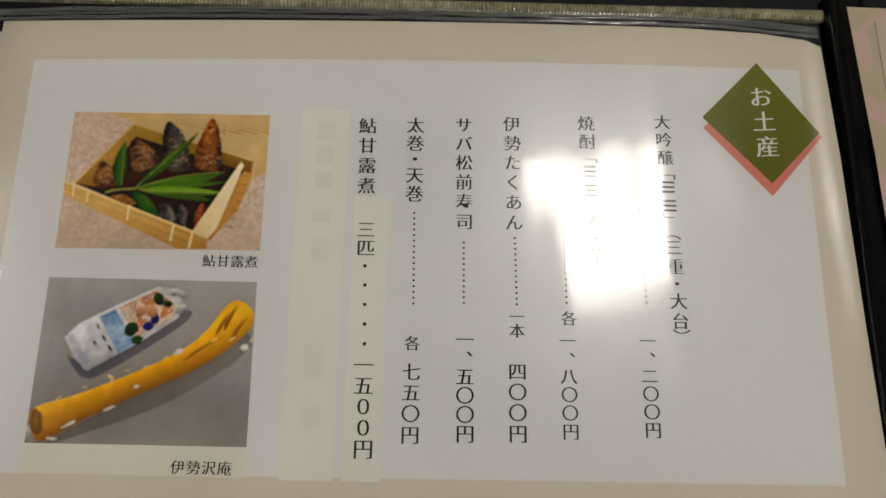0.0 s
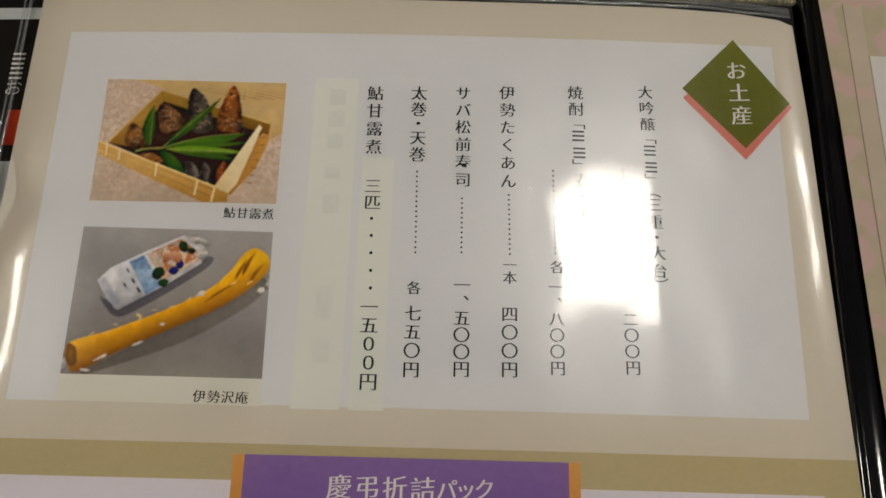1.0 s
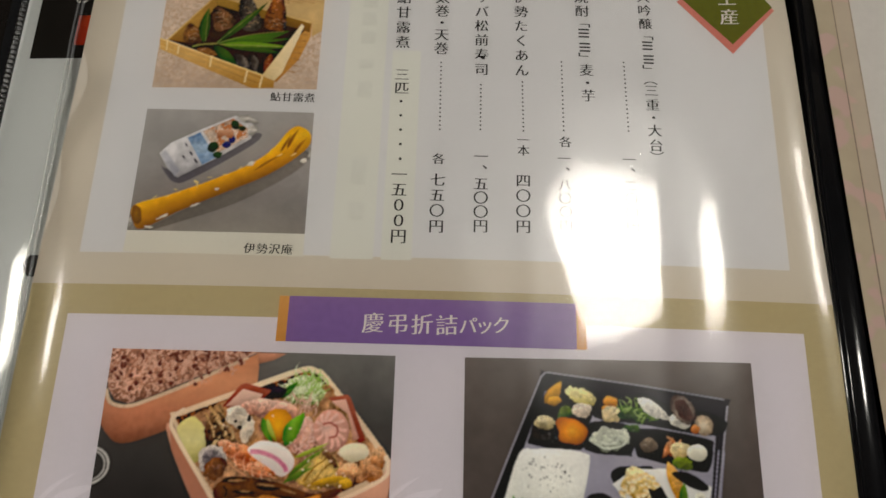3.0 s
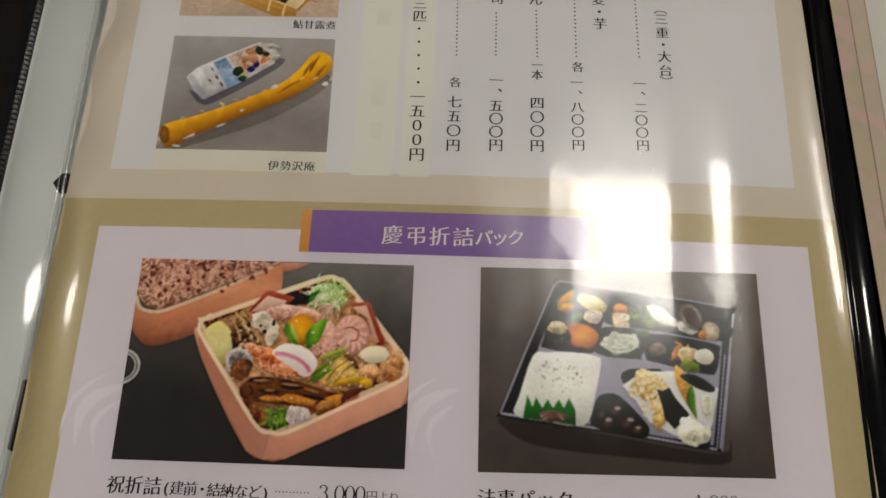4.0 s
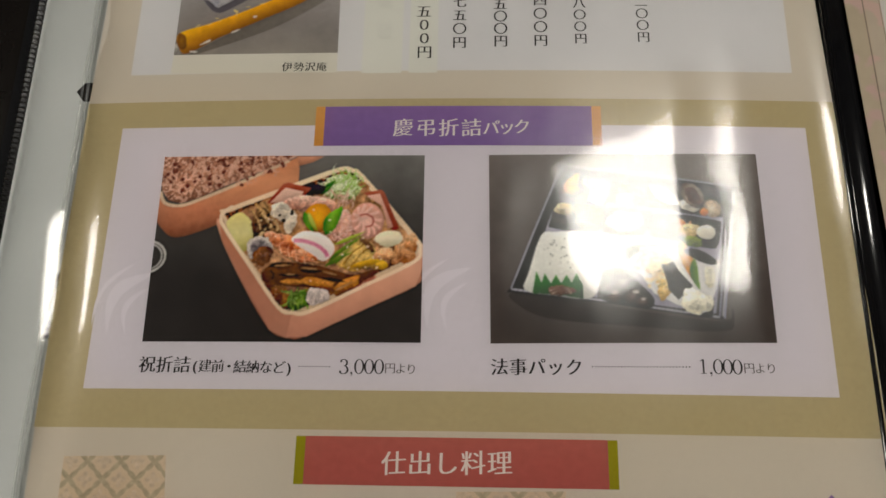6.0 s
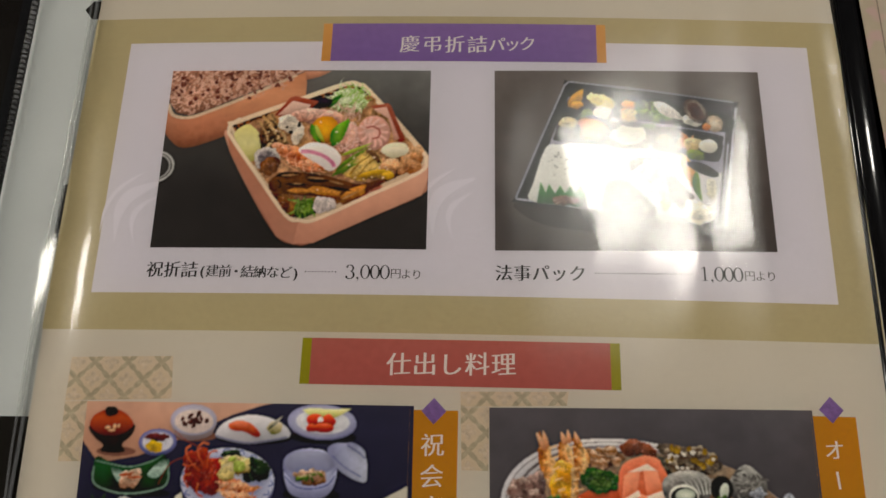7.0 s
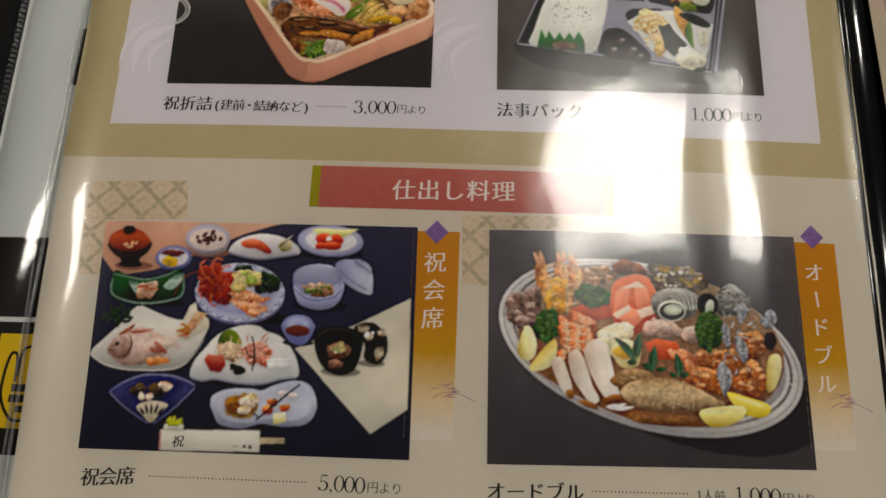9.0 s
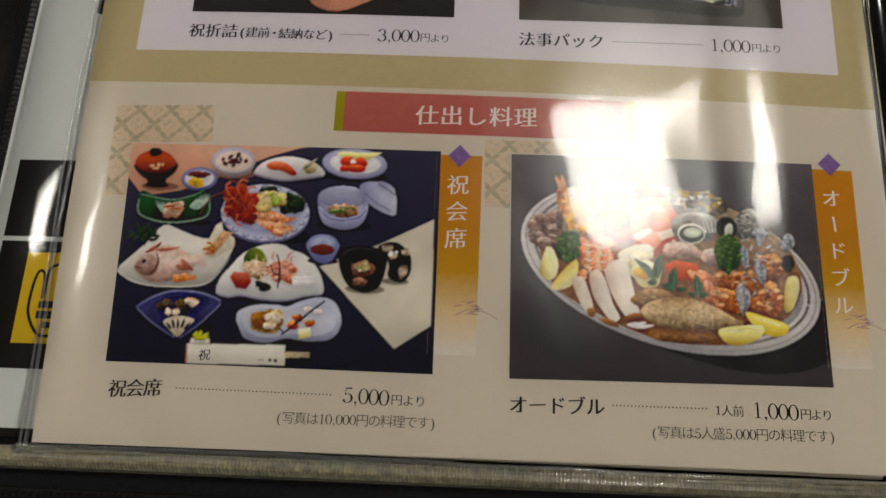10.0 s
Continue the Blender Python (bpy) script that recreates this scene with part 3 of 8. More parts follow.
class Picture:
    """A photograph in the making: its dots, their colours, and the motif that each belongs to."""

    def __init__(self, outline, ink_of, label):
        tl, tr, br, bl = (np.array(p) for p in outline)
        self.label = label
        nx, ny = int((tr - tl)[0] / CELL) + 2, int((tl - bl)[1] / CELL) + 2
        u, v = np.meshgrid(np.linspace(0, 1, nx), np.linspace(0, 1, ny))
        p = (1 - u)[..., None] * ((1 - v)[..., None] * bl + v[..., None] * tl) + u[..., None] * ((1 - v)[..., None] * br + v[..., None] * tr)
        self.x, self.y = p[..., 0], p[..., 1]
        self.ids, self.names, self.seed = np.zeros((ny, nx), int), ["background"], len(PICTURES) * 1000
        self.colour = self.coloured(ink_of, u, v, (slice(None), slice(None)))

    def coloured(self, k, u, v, win):
        shape = u.shape
        self.seed += 7
        pos = np.hypot(u - 0.5, v - 0.5) * 2 if k["along"] == "r" else u if k["along"] == "u" else v
        cols = k["cols"]
        if len(cols) > 1:
            pos = np.clip(pos + k["soft"] * (1.0 if k["grain"] > 0.11 else 0.25) * (cloudy(shape, 700 / k["scale"], self.seed, 4) - 0.5), 0, 1) * (len(cols) - 1)
            at = np.minimum(pos.astype(int), len(cols) - 2)
            f = (pos - at)[..., None]
            c = np.stack(cols)
            out = c[at] * (1 - f) + c[at + 1] * f
        else:
            out = np.ones(shape + (3,)) * cols[0]
        g = cloudy(shape, 420 / k["scale"], self.seed + 1, 3)
        out = out * (1 + 2.2 * k["grain"] * (g - 0.55))[..., None]
        if k["wave"]:
            out = out * (1 - k["wave"] * (0.5 + 0.5 * np.sin(6.283 * k["wave_scale"] * u + 4 * (g - 0.5))))[..., None]
        if k["fleck"] is not None:
            n = cloudy(shape, 650 / k["fleck_scale"], self.seed + 2, 2)
            f = np.clip((n - k["fleck_at"]) / 0.08, 0, 1)[..., None]
            out = out * (1 - f) + k["fleck"] * f
        return np.clip(out, 0.002, 0.95)

    def paint(self, name, outlines, k, turn=0.0, lift=1.0, one=False):
        """Lays motifs on the picture: each with its rounding towards the light from above, and the shade that it throws on what lies behind."""
        ident = None
        c, s = math.cos(radians(turn)), math.sin(radians(turn))
        for o in outlines:
            o = np.array(o)
            reach = 2.6
            x0, x1, y0, y1 = o[:, 0].min() - reach, o[:, 0].max() + reach, o[:, 1].min() - reach, o[:, 1].max() + reach
            near = (self.x > x0) & (self.x < x1) & (self.y > y0) & (self.y < y1)
            rows, cols = np.where(near.any(1))[0], np.where(near.any(0))[0]
            if len(rows) < 3 or len(cols) < 3:
                continue
            win = (slice(rows[0], rows[-1] + 1), slice(cols[0], cols[-1] + 1))
            x, y = self.x[win], self.y[win]
            inside = np.zeros(x.shape, bool)
            organic = name in COOKED
            px, py = x, y
            if organic and "fish" not in name and len(outlines) <= 12:
                # cooked food has no clean outline
                amp = min(1.2, 0.11 * math.hypot(*(o.max(0) - o.min(0))))
                px = x + amp * (cloudy(x.shape, 1.9, self.seed + 11, 3) - 0.5)
                py = y + amp * (cloudy(x.shape, 1.9, self.seed + 12, 3) - 0.5)
            for (ax, ay), (bx, by) in zip(o, np.roll(o, -1, 0)):
                if ay != by:
                    inside ^= ((ay > py) != (by > py)) & (px < (bx - ax) * (py - ay) / (by - ay) + ax)
            if not inside.any():
                continue
            mask = inside.astype(float)
            q = np.stack([o[:, 0] * c + o[:, 1] * s, -o[:, 0] * s + o[:, 1] * c])
            lo, hi = q.min(1), q.max(1)
            u = np.clip((x * c + y * s - lo[0]) / max(hi[0] - lo[0], 1e-6), 0, 1)
            v = np.clip((-x * s + y * c - lo[1]) / max(hi[1] - lo[1], 1e-6), 0, 1)
            col = self.coloured(k, u, v, win)
            if organic:
                # uneven browning, and moist spots that catch the photographer's light
                col = col * (1 + 0.34 * (cloudy(x.shape, 2.2, self.seed + 13, 2) - 0.5) + 0.3 * (cloudy(x.shape, 0.8, self.seed + 15, 2) - 0.5))[..., None]
                wet = np.clip((cloudy(x.shape, 0.75, self.seed + 14, 2) - 0.77) / 0.12, 0, 1) * min(lift, 1)
                col = col + (0.15 * wet)[..., None] * (0.4 + 0.6 * col / max(col.max(), 0.05))
            if lift:
                size = math.sqrt(mask.sum()) * CELL
                r = min(max(0.22 * size, 0.25), 1.5)
                d = blurred(mask, r) + (0.2 if k["grain"] > 0.11 else 0.03) * (cloudy(mask.shape, max(size / 4, 0.7), self.seed + 3, 3) - 0.5)
                gy, gx = np.gradient(d, CELL)
                lit = (0.35 * gx - 0.95 * gy) * r * lift
                col = col * np.clip(1 + (0.42 if organic else 0.55) * lit, 0.5, 1.6)[..., None]
                col = col + (0.14 * lift * np.clip(lit - 0.42, 0, 1))[..., None]
                n = int(0.5 / CELL)
                shade = blurred(np.pad(mask, n)[2 * n:, n:-n], 0.55 if size < 6 else 0.95)
                self.colour[win] *= (1 - min(0.3 * lift, 0.6) * shade)[..., None]
            a = feathered(mask)[..., None]
            self.colour[win] = self.colour[win] * (1 - a) + col * a
            if ident is None or not one:
                self.names.append(name)
                ident = len(self.names) - 1
            self.ids[win][inside] = ident

    def finish(self):
        """One flat mesh for the picture's ground and one for each motif, side by side on the paper."""
        ny, nx = self.ids.shape
        # food has ragged edges, and the photographer's lens is a little soft
        loose = np.array([n in COOKED for n in self.names], float)[self.ids]
        reach = (0.14 + 0.3 * blurred(loose, 0.35)) / CELL
        dy, dx = (reach * (cloudy((ny, nx), 1.2, self.seed + k, 3) - 0.5) for k in (21, 22))
        row = np.clip(np.round(np.arange(ny)[:, None] + dy).astype(int), 0, ny - 1)
        col = self.colour[row, np.clip(np.round(np.arange(nx)[None] + dx).astype(int), 0, nx - 1)]
        for _ in range(2):
            col = np.stack([feathered(col[..., k]) for k in range(3)], -1)
        food = blurred(np.array([n not in CRISP for n in self.names], float)[self.ids], 0.2)
        light = np.clip(col @ np.array([0.3, 0.6, 0.1]), 0.01, 1)
        col = col * (1 - food + food * np.clip(light / 0.5, 0.42, 1.0) ** 0.4)[..., None]
        # dark gaps between the pieces, and the crispness of a printed photograph
        gap = np.clip((0.4 - cloudy((ny, nx), 1.5, self.seed + 24, 3)) / 0.1, 0, 1)
        col = col * (1 - 0.22 * blurred(loose, 0.3) * gap)[..., None]
        col = np.clip(col + (0.2 * blurred(food, 0.8))[..., None] * (col - blurred(col, 1.1)) + 0.25 * (col - blurred(col, 0.35)), 0.003, 0.95)
        col = col * (1 + 0.2 * (cloudy((ny, nx), 7.0, self.seed + 23, 2) - 0.5) + 0.1 * loose * (cloudy((ny, nx), 0.45, 5, 2) - 0.5))[..., None]
        rgba = np.ones((ny, nx, 4), np.float32)
        rgba[..., :3] = np.clip(col, 0.002, 0.95)
        u = self.x / 70 - 1.1
        place = np.stack([self.x * MM, self.y * MM, PAGE + 70 * (-0.01766 * u * u - 0.0053 * u) * MM + 5 * LAYER], -1)
        cells = self.ids[:-1, :-1]
        counts = np.bincount(cells.ravel(), minlength=len(self.names))
        small = counts < 14
        cells = np.where(small[cells], 0, cells)
        flat_place, flat_col = place.reshape(-1, 3), rgba.reshape(-1, 4)
        ground = None
        for ident in np.unique(cells):
            r, c = np.where(cells == ident)
            quad = np.stack([r * nx + c, r * nx + c + 1, (r + 1) * nx + c + 1, (r + 1) * nx + c], 1)
            used, back = np.unique(quad, return_inverse=True)
            me = bpy.data.meshes.new(self.names[ident])
            me.vertices.add(len(used))
            me.vertices.foreach_set("co", flat_place[used].astype(np.float32).ravel())
            me.loops.add(quad.size)
            me.loops.foreach_set("vertex_index", back.ravel().astype(np.int32))
            me.polygons.add(len(quad))
            me.polygons.foreach_set("loop_start", np.arange(0, quad.size, 4, dtype=np.int32))
            me.color_attributes.new("print", "FLOAT_COLOR", "POINT").data.foreach_set("color", flat_col[used].ravel())
            me.update(calc_edges=True)
            me.materials.append(PHOTOPRINT)
            if ground is None:
                ground = tagged(new("photograph", me), self.label)
                ground.parent = SHEET
            else:
                ob = new(self.names[ident], me)
                ob.parent = ground
        return ground


def photo_paper():
    m, nt, bsdf = nodes_of("photo_print")
    at = nt.nodes.new("ShaderNodeVertexColor")
    at.layer_name = "print"
    nt.links.new(at.outputs[0], bsdf.inputs["Base Color"])
    bsdf.inputs["Roughness"].default_value = 0.8
    bsdf.inputs["Specular IOR Level"].default_value = 0.25
    return m


PHOTOPRINT = photo_paper()


def photo(outline, ink_of, label):
    PICTURES.append(Picture(outline, ink_of, label))


def m(name, outlines, ink_of, turn=0.0, lift=1.0):
    """One kind of motif in the photograph in hand, laid over those before it."""
    PICTURES[-1].paint(name, outlines, ink_of, turn, lift, len(outlines) > 12)


def scatter(n, cx, cy, rx, ry, seed, shape, turn=0.0):
    """Many small outlines strewn over an oval."""
    rng = random.Random(seed)
    c, s = math.cos(radians(turn)), math.sin(radians(turn))
    out = []
    for _ in range(n):
        a, r = rng.uniform(0, 6.283), math.sqrt(rng.random())
        x, y = rx * r * math.cos(a), ry * r * math.sin(a)
        out.append(shape(cx + c * x - s * y, cy + s * x + c * y, rng))
    return out


def grain_of(l, w):
    return lambda x, y, r: disc(x, y, l * r.uniform(0.6, 1.2), w * r.uniform(0.7, 1.2), r.uniform(0, 180), 7)


def shred(l, w):
    def f(x, y, r):
        a = r.uniform(0, 6.283)
        k = l * r.uniform(0.6, 1.2)
        return leaf(x, y, x + k * math.cos(a), y + k * math.sin(a), w, r.uniform(-0.3, 0.3) * k, 5)
    return f


def chunk(r0, rough=0.3):
    return lambda x, y, r: blob(x, y, r0 * r.uniform(0.6, 1.3), r0 * r.uniform(0.5, 1.0), r.uniform(0, 180), r.random(), rough, 11)


# simmered sweetfish in a bamboo box
photo([(-1.7, 157.7), (44.2, 156.9), (44.3, 124.2), (-1.6, 124.5)], tone("bfaa99", "cebcad", "c6b09e", grain=0.12, scale=400, fleck="bda692", fleck_scale=900, fleck_at=0.56), "photograph of simmered sweetfish in a bamboo box")
m("bamboo_mat", [[(5.9, 157.7), (44.2, 156.9), (44.5, 143.2), (41.5, 141.0), (41.1, 145.7), (12.6, 155.0)]], tone("c0a06c", "ccb080", "c8a874", grain=0.08, scale=200), lift=0)
m("mat_line", [stroke([(10.5, 157.5), (34.3, 152.2)], 0.21), stroke([(14.2, 157.5), (37.9, 152.2)], 0.21), stroke([(17.9, 157.5), (41.6, 152.2)], 0.21), stroke([(21.6, 157.5), (45.2, 152.2)], 0.21), stroke([(25.3, 157.4), (48.8, 152.2)], 0.21), stroke([(29.0, 157.4), (52.5, 152.2)], 0.21), stroke([(32.7, 157.4), (56.1, 152.2)], 0.21), stroke([(36.4, 157.4), (59.7, 152.1)], 0.21), stroke([(22.7, 157.3), (22.1, 152.6)], 0.26), stroke([(34.3, 157.3), (33.7, 152.6)], 0.26)], tone("a07c48", "dcc498"), lift=0)
m("bamboo_mat", [[(38.3, 145.3), (41.2, 145.7), (41.2, 141.0), (38.5, 133.5), (33.0, 126.4), (30.9, 127.0)]], tone("a06c30", "b88444", "c09050", along="u", grain=0.1), lift=0)
m("mat_line", [stroke([(34.7, 130.2), (37.8, 129.5)], 0.26), stroke([(35.2, 132.2), (38.3, 131.5)], 0.26), stroke([(35.8, 134.1), (38.7, 133.5)], 0.26), stroke([(36.3, 136.0), (39.2, 135.6)], 0.26), stroke([(36.9, 138.0), (39.6, 137.6)], 0.26), stroke([(37.4, 139.9), (40.0, 139.7)], 0.26), stroke([(38.0, 141.9), (40.5, 141.7)], 0.26)], tone("8c5c28", "d0a468"), lift=0)
m("box_inside", [[(0.8, 139.9), (12.7, 154.4), (41.0, 145.5), (28.8, 128.5)]], tone("2a190e", "48301c", "342214", grain=0.2, scale=500), lift=0)
m("box_wall", [[(0.8, 139.9), (12.7, 154.5), (13.5, 151.4), (6.0, 138.9)]], tone("8c6430", "b48c48", "a47c3c", grain=0.08), lift=0.2)
m("box_wall", [[(12.7, 154.5), (41.1, 145.6), (40.8, 142.5), (13.5, 151.4)]], tone("6c4820", "94702f", "a88440", grain=0.08), lift=0.2)
m("box_rim", [stroke([(0.6, 139.8), (12.7, 154.6)], 0.42), stroke([(12.7, 154.6), (41.1, 145.6)], 0.43)], tone("d8b878", "c8a464"), lift=0.2)
m("simmered_fish", [smooth([(5.1, 143.2), (6.2, 145.3), (8.4, 144.1), (10.3, 141.3), (9.8, 137.7), (6.1, 138.6), (5.0, 140.8)], 4)], tone("3c2618", "7c5430", "a4703c", "5c3c24", grain=0.16, scale=500))
m("simmered_fish", [smooth([(12.3, 148.8), (12.9, 150.8), (15.0, 150.3), (19.3, 146.6), (18.1, 143.8), (14.4, 142.6), (12.9, 145.7)], 4)], tone("3c281a", "84593a", "9c6c44", "4c3828", along="u", grain=0.14, scale=500))
m("simmered_fish", [smooth([(19.7, 151.0), (20.1, 154.2), (20.9, 155.2), (23.1, 153.6), (24.6, 151.5), (26.7, 146.0), (26.2, 143.1), (22.2, 143.0), (20.5, 147.1)], 4)], tone("241e1a", "544a40", "6c6052", "302822", along="u", grain=0.14, scale=500))
m("simmered_fish", [smooth([(27.6, 146.5), (28.2, 150.3), (29.8, 154.7), (31.0, 156.0), (32.4, 153.8), (33.6, 148.7), (33.8, 142.6), (31.5, 143.0), (28.3, 143.7)], 4)], tone("6c3c1c", "b06c34", "a06030", "241a12", along="u", grain=0.14, scale=500))
m("simmered_fish", [blob(12.4, 135.6, 3.13, 1.42, -18, 5, 0.30)], tone("6c4020", "b07c44", "8c5c30", grain=0.16))
m("simmered_fish", [leaf(20.2, 135.6, 25.9, 129.4, 3.22, -0.31), leaf(25.0, 135.2, 28.0, 128.8, 2.69, -0.21)], tone("241c18", "544840", "80746a", "342a24", along="u", grain=0.14))
m("simmered_fish", [leaf(30.5, 135.3, 29.3, 128.6, 2.58, 0.21)], tone("6c3414", "b06430", "84481f", along="u", grain=0.14))
m("scale_band", [stroke(smooth([(13.6, 148.8), (14.3, 149.2), (15.2, 148.5)], 5, False), 0.21), stroke(smooth([(14.5, 147.4), (15.2, 147.8), (16.1, 147.1)], 5, False), 0.21), stroke(smooth([(14.4, 145.7), (15.1, 146.1), (16.0, 145.5)], 5, False), 0.21), stroke(smooth([(15.7, 146.5), (16.4, 147.0), (17.3, 146.3)], 5, False), 0.21), stroke(smooth([(15.6, 144.6), (16.3, 145.0), (17.2, 144.4)], 5, False), 0.21), stroke(smooth([(21.3, 150.4), (22.0, 150.8), (22.9, 150.2)], 5, False), 0.21), stroke(smooth([(22.5, 148.7), (23.2, 149.2), (24.1, 148.5)], 5, False), 0.21), stroke(smooth([(22.2, 147.1), (22.9, 147.5), (23.8, 146.8)], 5, False), 0.21), stroke(smooth([(23.5, 147.3), (24.2, 147.8), (25.1, 147.1)], 5, False), 0.21), stroke(smooth([(23.2, 145.1), (23.9, 145.6), (24.8, 144.9)], 5, False), 0.21), stroke(smooth([(24.4, 145.7), (25.1, 146.1), (26.0, 145.5)], 5, False), 0.21), stroke(smooth([(22.5, 144.0), (23.2, 144.5), (24.1, 143.8)], 5, False), 0.21), stroke(smooth([(29.1, 146.0), (29.8, 146.4), (30.7, 145.7)], 5, False), 0.21), stroke(smooth([(30.2, 144.9), (30.9, 145.3), (31.8, 144.6)], 5, False), 0.21), stroke(smooth([(29.5, 144.0), (30.2, 144.5), (31.1, 143.8)], 5, False), 0.21), stroke(smooth([(31.3, 145.1), (31.9, 145.6), (32.8, 144.9)], 5, False), 0.21), stroke(smooth([(30.6, 146.5), (31.3, 146.9), (32.2, 146.3)], 5, False), 0.21), stroke(smooth([(7.1, 143.2), (7.8, 143.7), (8.7, 143.0)], 5, False), 0.21), stroke(smooth([(7.8, 141.6), (8.5, 142.0), (9.4, 141.4)], 5, False), 0.21), stroke(smooth([(7.2, 140.2), (7.9, 140.6), (8.8, 140.0)], 5, False), 0.21)], tone("c0a07c", "a88860"), lift=0)
m("scale_band", [stroke(smooth([(13.1, 149.3), (13.9, 149.6), (14.9, 149.0)], 5, False), 0.21), stroke(smooth([(14.2, 146.5), (15.1, 146.9), (16.1, 146.2)], 5, False), 0.21), stroke(smooth([(15.3, 145.4), (16.1, 145.8), (17.1, 145.1)], 5, False), 0.21), stroke(smooth([(20.4, 151.5), (21.2, 151.9), (22.2, 151.2)], 5, False), 0.21), stroke(smooth([(21.2, 149.3), (22.0, 149.6), (23.0, 149.0)], 5, False), 0.21), stroke(smooth([(22.1, 147.9), (22.9, 148.2), (23.9, 147.6)], 5, False), 0.21), stroke(smooth([(22.8, 146.0), (23.6, 146.3), (24.6, 145.6)], 5, False), 0.21), stroke(smooth([(28.6, 148.7), (29.4, 149.0), (30.4, 148.4)], 5, False), 0.21), stroke(smooth([(28.5, 147.1), (29.3, 147.4), (30.3, 146.7)], 5, False), 0.21), stroke(smooth([(29.4, 145.3), (30.2, 145.6), (31.2, 145.0)], 5, False), 0.21), stroke(smooth([(30.8, 144.0), (31.6, 144.3), (32.6, 143.6)], 5, False), 0.21)], tone("2c1c10"), lift=0)
m("fish_eye", [disc(20.9, 153.3, 0.42, 0.45, 0), disc(30.5, 153.6, 0.42, 0.45, 0), disc(13.3, 149.6, 0.32, 0.34, 0)], tone("14100c", "4a3c2c", along="r"), lift=0.3)
m("bamboo_leaf", [leaf(11.0, 139.1, 11.2, 150.5, 3.04, 0.42), leaf(14.6, 138.6, 28.2, 152.7, 2.09, -0.31), leaf(14.0, 138.2, 21.5, 131.7, 2.93, -0.21)], tone("24380c", "4c7018", "38580f", along="u", grain=0.08, scale=700))
m("bamboo_leaf", [leaf(14.8, 138.6, 35.2, 142.9, 3.35, -0.84), leaf(15.8, 138.4, 34.2, 135.3, 2.09, 0.31), leaf(15.5, 138.6, 36.7, 140.5, 1.36, -0.31)], tone("2c440e", "5c8420", "486c18", grain=0.08, scale=700))
m("bamboo_leaf", [leaf(15.5, 138.4, 36.7, 137.4, 2.30, 0.10)], tone("3c5c14", "84a838", "6c9428", grain=0.08, scale=700))
m("leaf_vein", [stroke(smooth([(14.8, 138.6), (24.3, 141.6), (35.0, 142.9)], 5, False), 0.21), stroke([(15.5, 138.4), (36.6, 137.5)], 0.21), stroke([(14.6, 138.6), (27.9, 152.5)], 0.16), stroke(smooth([(7.8, 137.6), (11.1, 138.4), (15.5, 138.6)], 5, False), 0.52), stroke([(11.5, 139.4), (11.1, 149.9)], 0.16)], tone("98ac58", "a08c50"), lift=0)
m("box_wall", [[(-1.7, 140.4), (28.7, 128.5), (32.3, 126.9), (32.3, 124.5), (26.1, 124.4), (-1.1, 136.8)]], tone("a87c3c", "c89c58", "d4ac6c", "bc904c", grain=0.08), lift=0.3)
m("mat_line", [stroke([(-1.3, 138.0), (27.9, 126.0)], 0.21), stroke([(-1.4, 139.3), (29.1, 127.5)], 0.21)], tone("9c7034", "e0c084"), lift=0)
m("box_rim", [stroke([(-1.7, 140.3), (28.8, 128.5)], 0.48)], tone("e4c88c"), lift=0.3)
m("box_wall", [[(38.3, 145.2), (39.1, 144.5), (34.2, 129.2), (32.3, 126.8), (28.7, 128.4)]], tone("d0b888", "e6d4ac", "ecdfc0", along="u", grain=0.05), lift=0.3)
m("box_binding", [stroke([(4.1, 138.0), (4.1, 135.2)], 0.47), stroke([(13.9, 134.4), (13.8, 131.0)], 0.52), stroke([(24.5, 129.9), (24.1, 126.2)], 0.52), stroke([(28.9, 128.2), (28.4, 124.5)], 0.51), stroke([(0.6, 139.8), (0.8, 136.4)], 0.37)], tone("e4d0a0"), lift=0.3)

# pickled radish and its wrapped half
photo([(-1.9, 117.8), (44.2, 117.0), (44.7, 81.8), (-1.9, 82.1)], tone("8f8882", "8a8482", "9a9593", "a39e9c", grain=0.04), "photograph of a yellow pickled radish")
m("soft_shade", [smooth([(4.3, 101.2), (8.7, 95.8), (14.7, 97.8), (29.3, 107.8), (27.7, 110.2), (8.4, 100.1)])], tone("5c5860", "6e6a6e", grain=0.08), lift=0)
m("soft_shade", [smooth([(2.1, 81.9), (13.4, 85.2), (27.5, 90.9), (41.3, 99.9), (44.9, 106.4), (38.0, 103.0), (21.3, 93.1)])], tone("6c6660", "7c7672", grain=0.08), lift=0)
m("package", [[(3.5, 104.4), (6.1, 107.4), (11.5, 110.3), (16.6, 112.9), (22.8, 115.8), (26.3, 114.7), (28.5, 112.7), (27.8, 108.9), (20.0, 103.5), (9.3, 97.2), (6.1, 100.1)]], tone("b3afb3", "d6d2d3", "c5c1c4", grain=0.14, scale=260))
m("package_face", [[(8.6, 97.4), (3.9, 104.1), (4.9, 105.4), (9.7, 99.3)]], tone("a4a2ad", "c0bec4"), lift=0)
m("package_print", [[(10.5, 109.0), (13.8, 110.7), (19.1, 103.3), (15.5, 101.0)]], tone("7b9ac2", "a9bdd4", "6f8cb4", grain=0.12, scale=500), lift=0)
m("package_print", [[(14.4, 111.0), (22.3, 115.0), (27.3, 111.4), (26.9, 109.4), (19.3, 104.6)]], tone("caa88e", "d9c3b2", "b98d70", grain=0.25, scale=600, fleck="cf8a60", fleck_scale=500, fleck_at=0.6), lift=0)
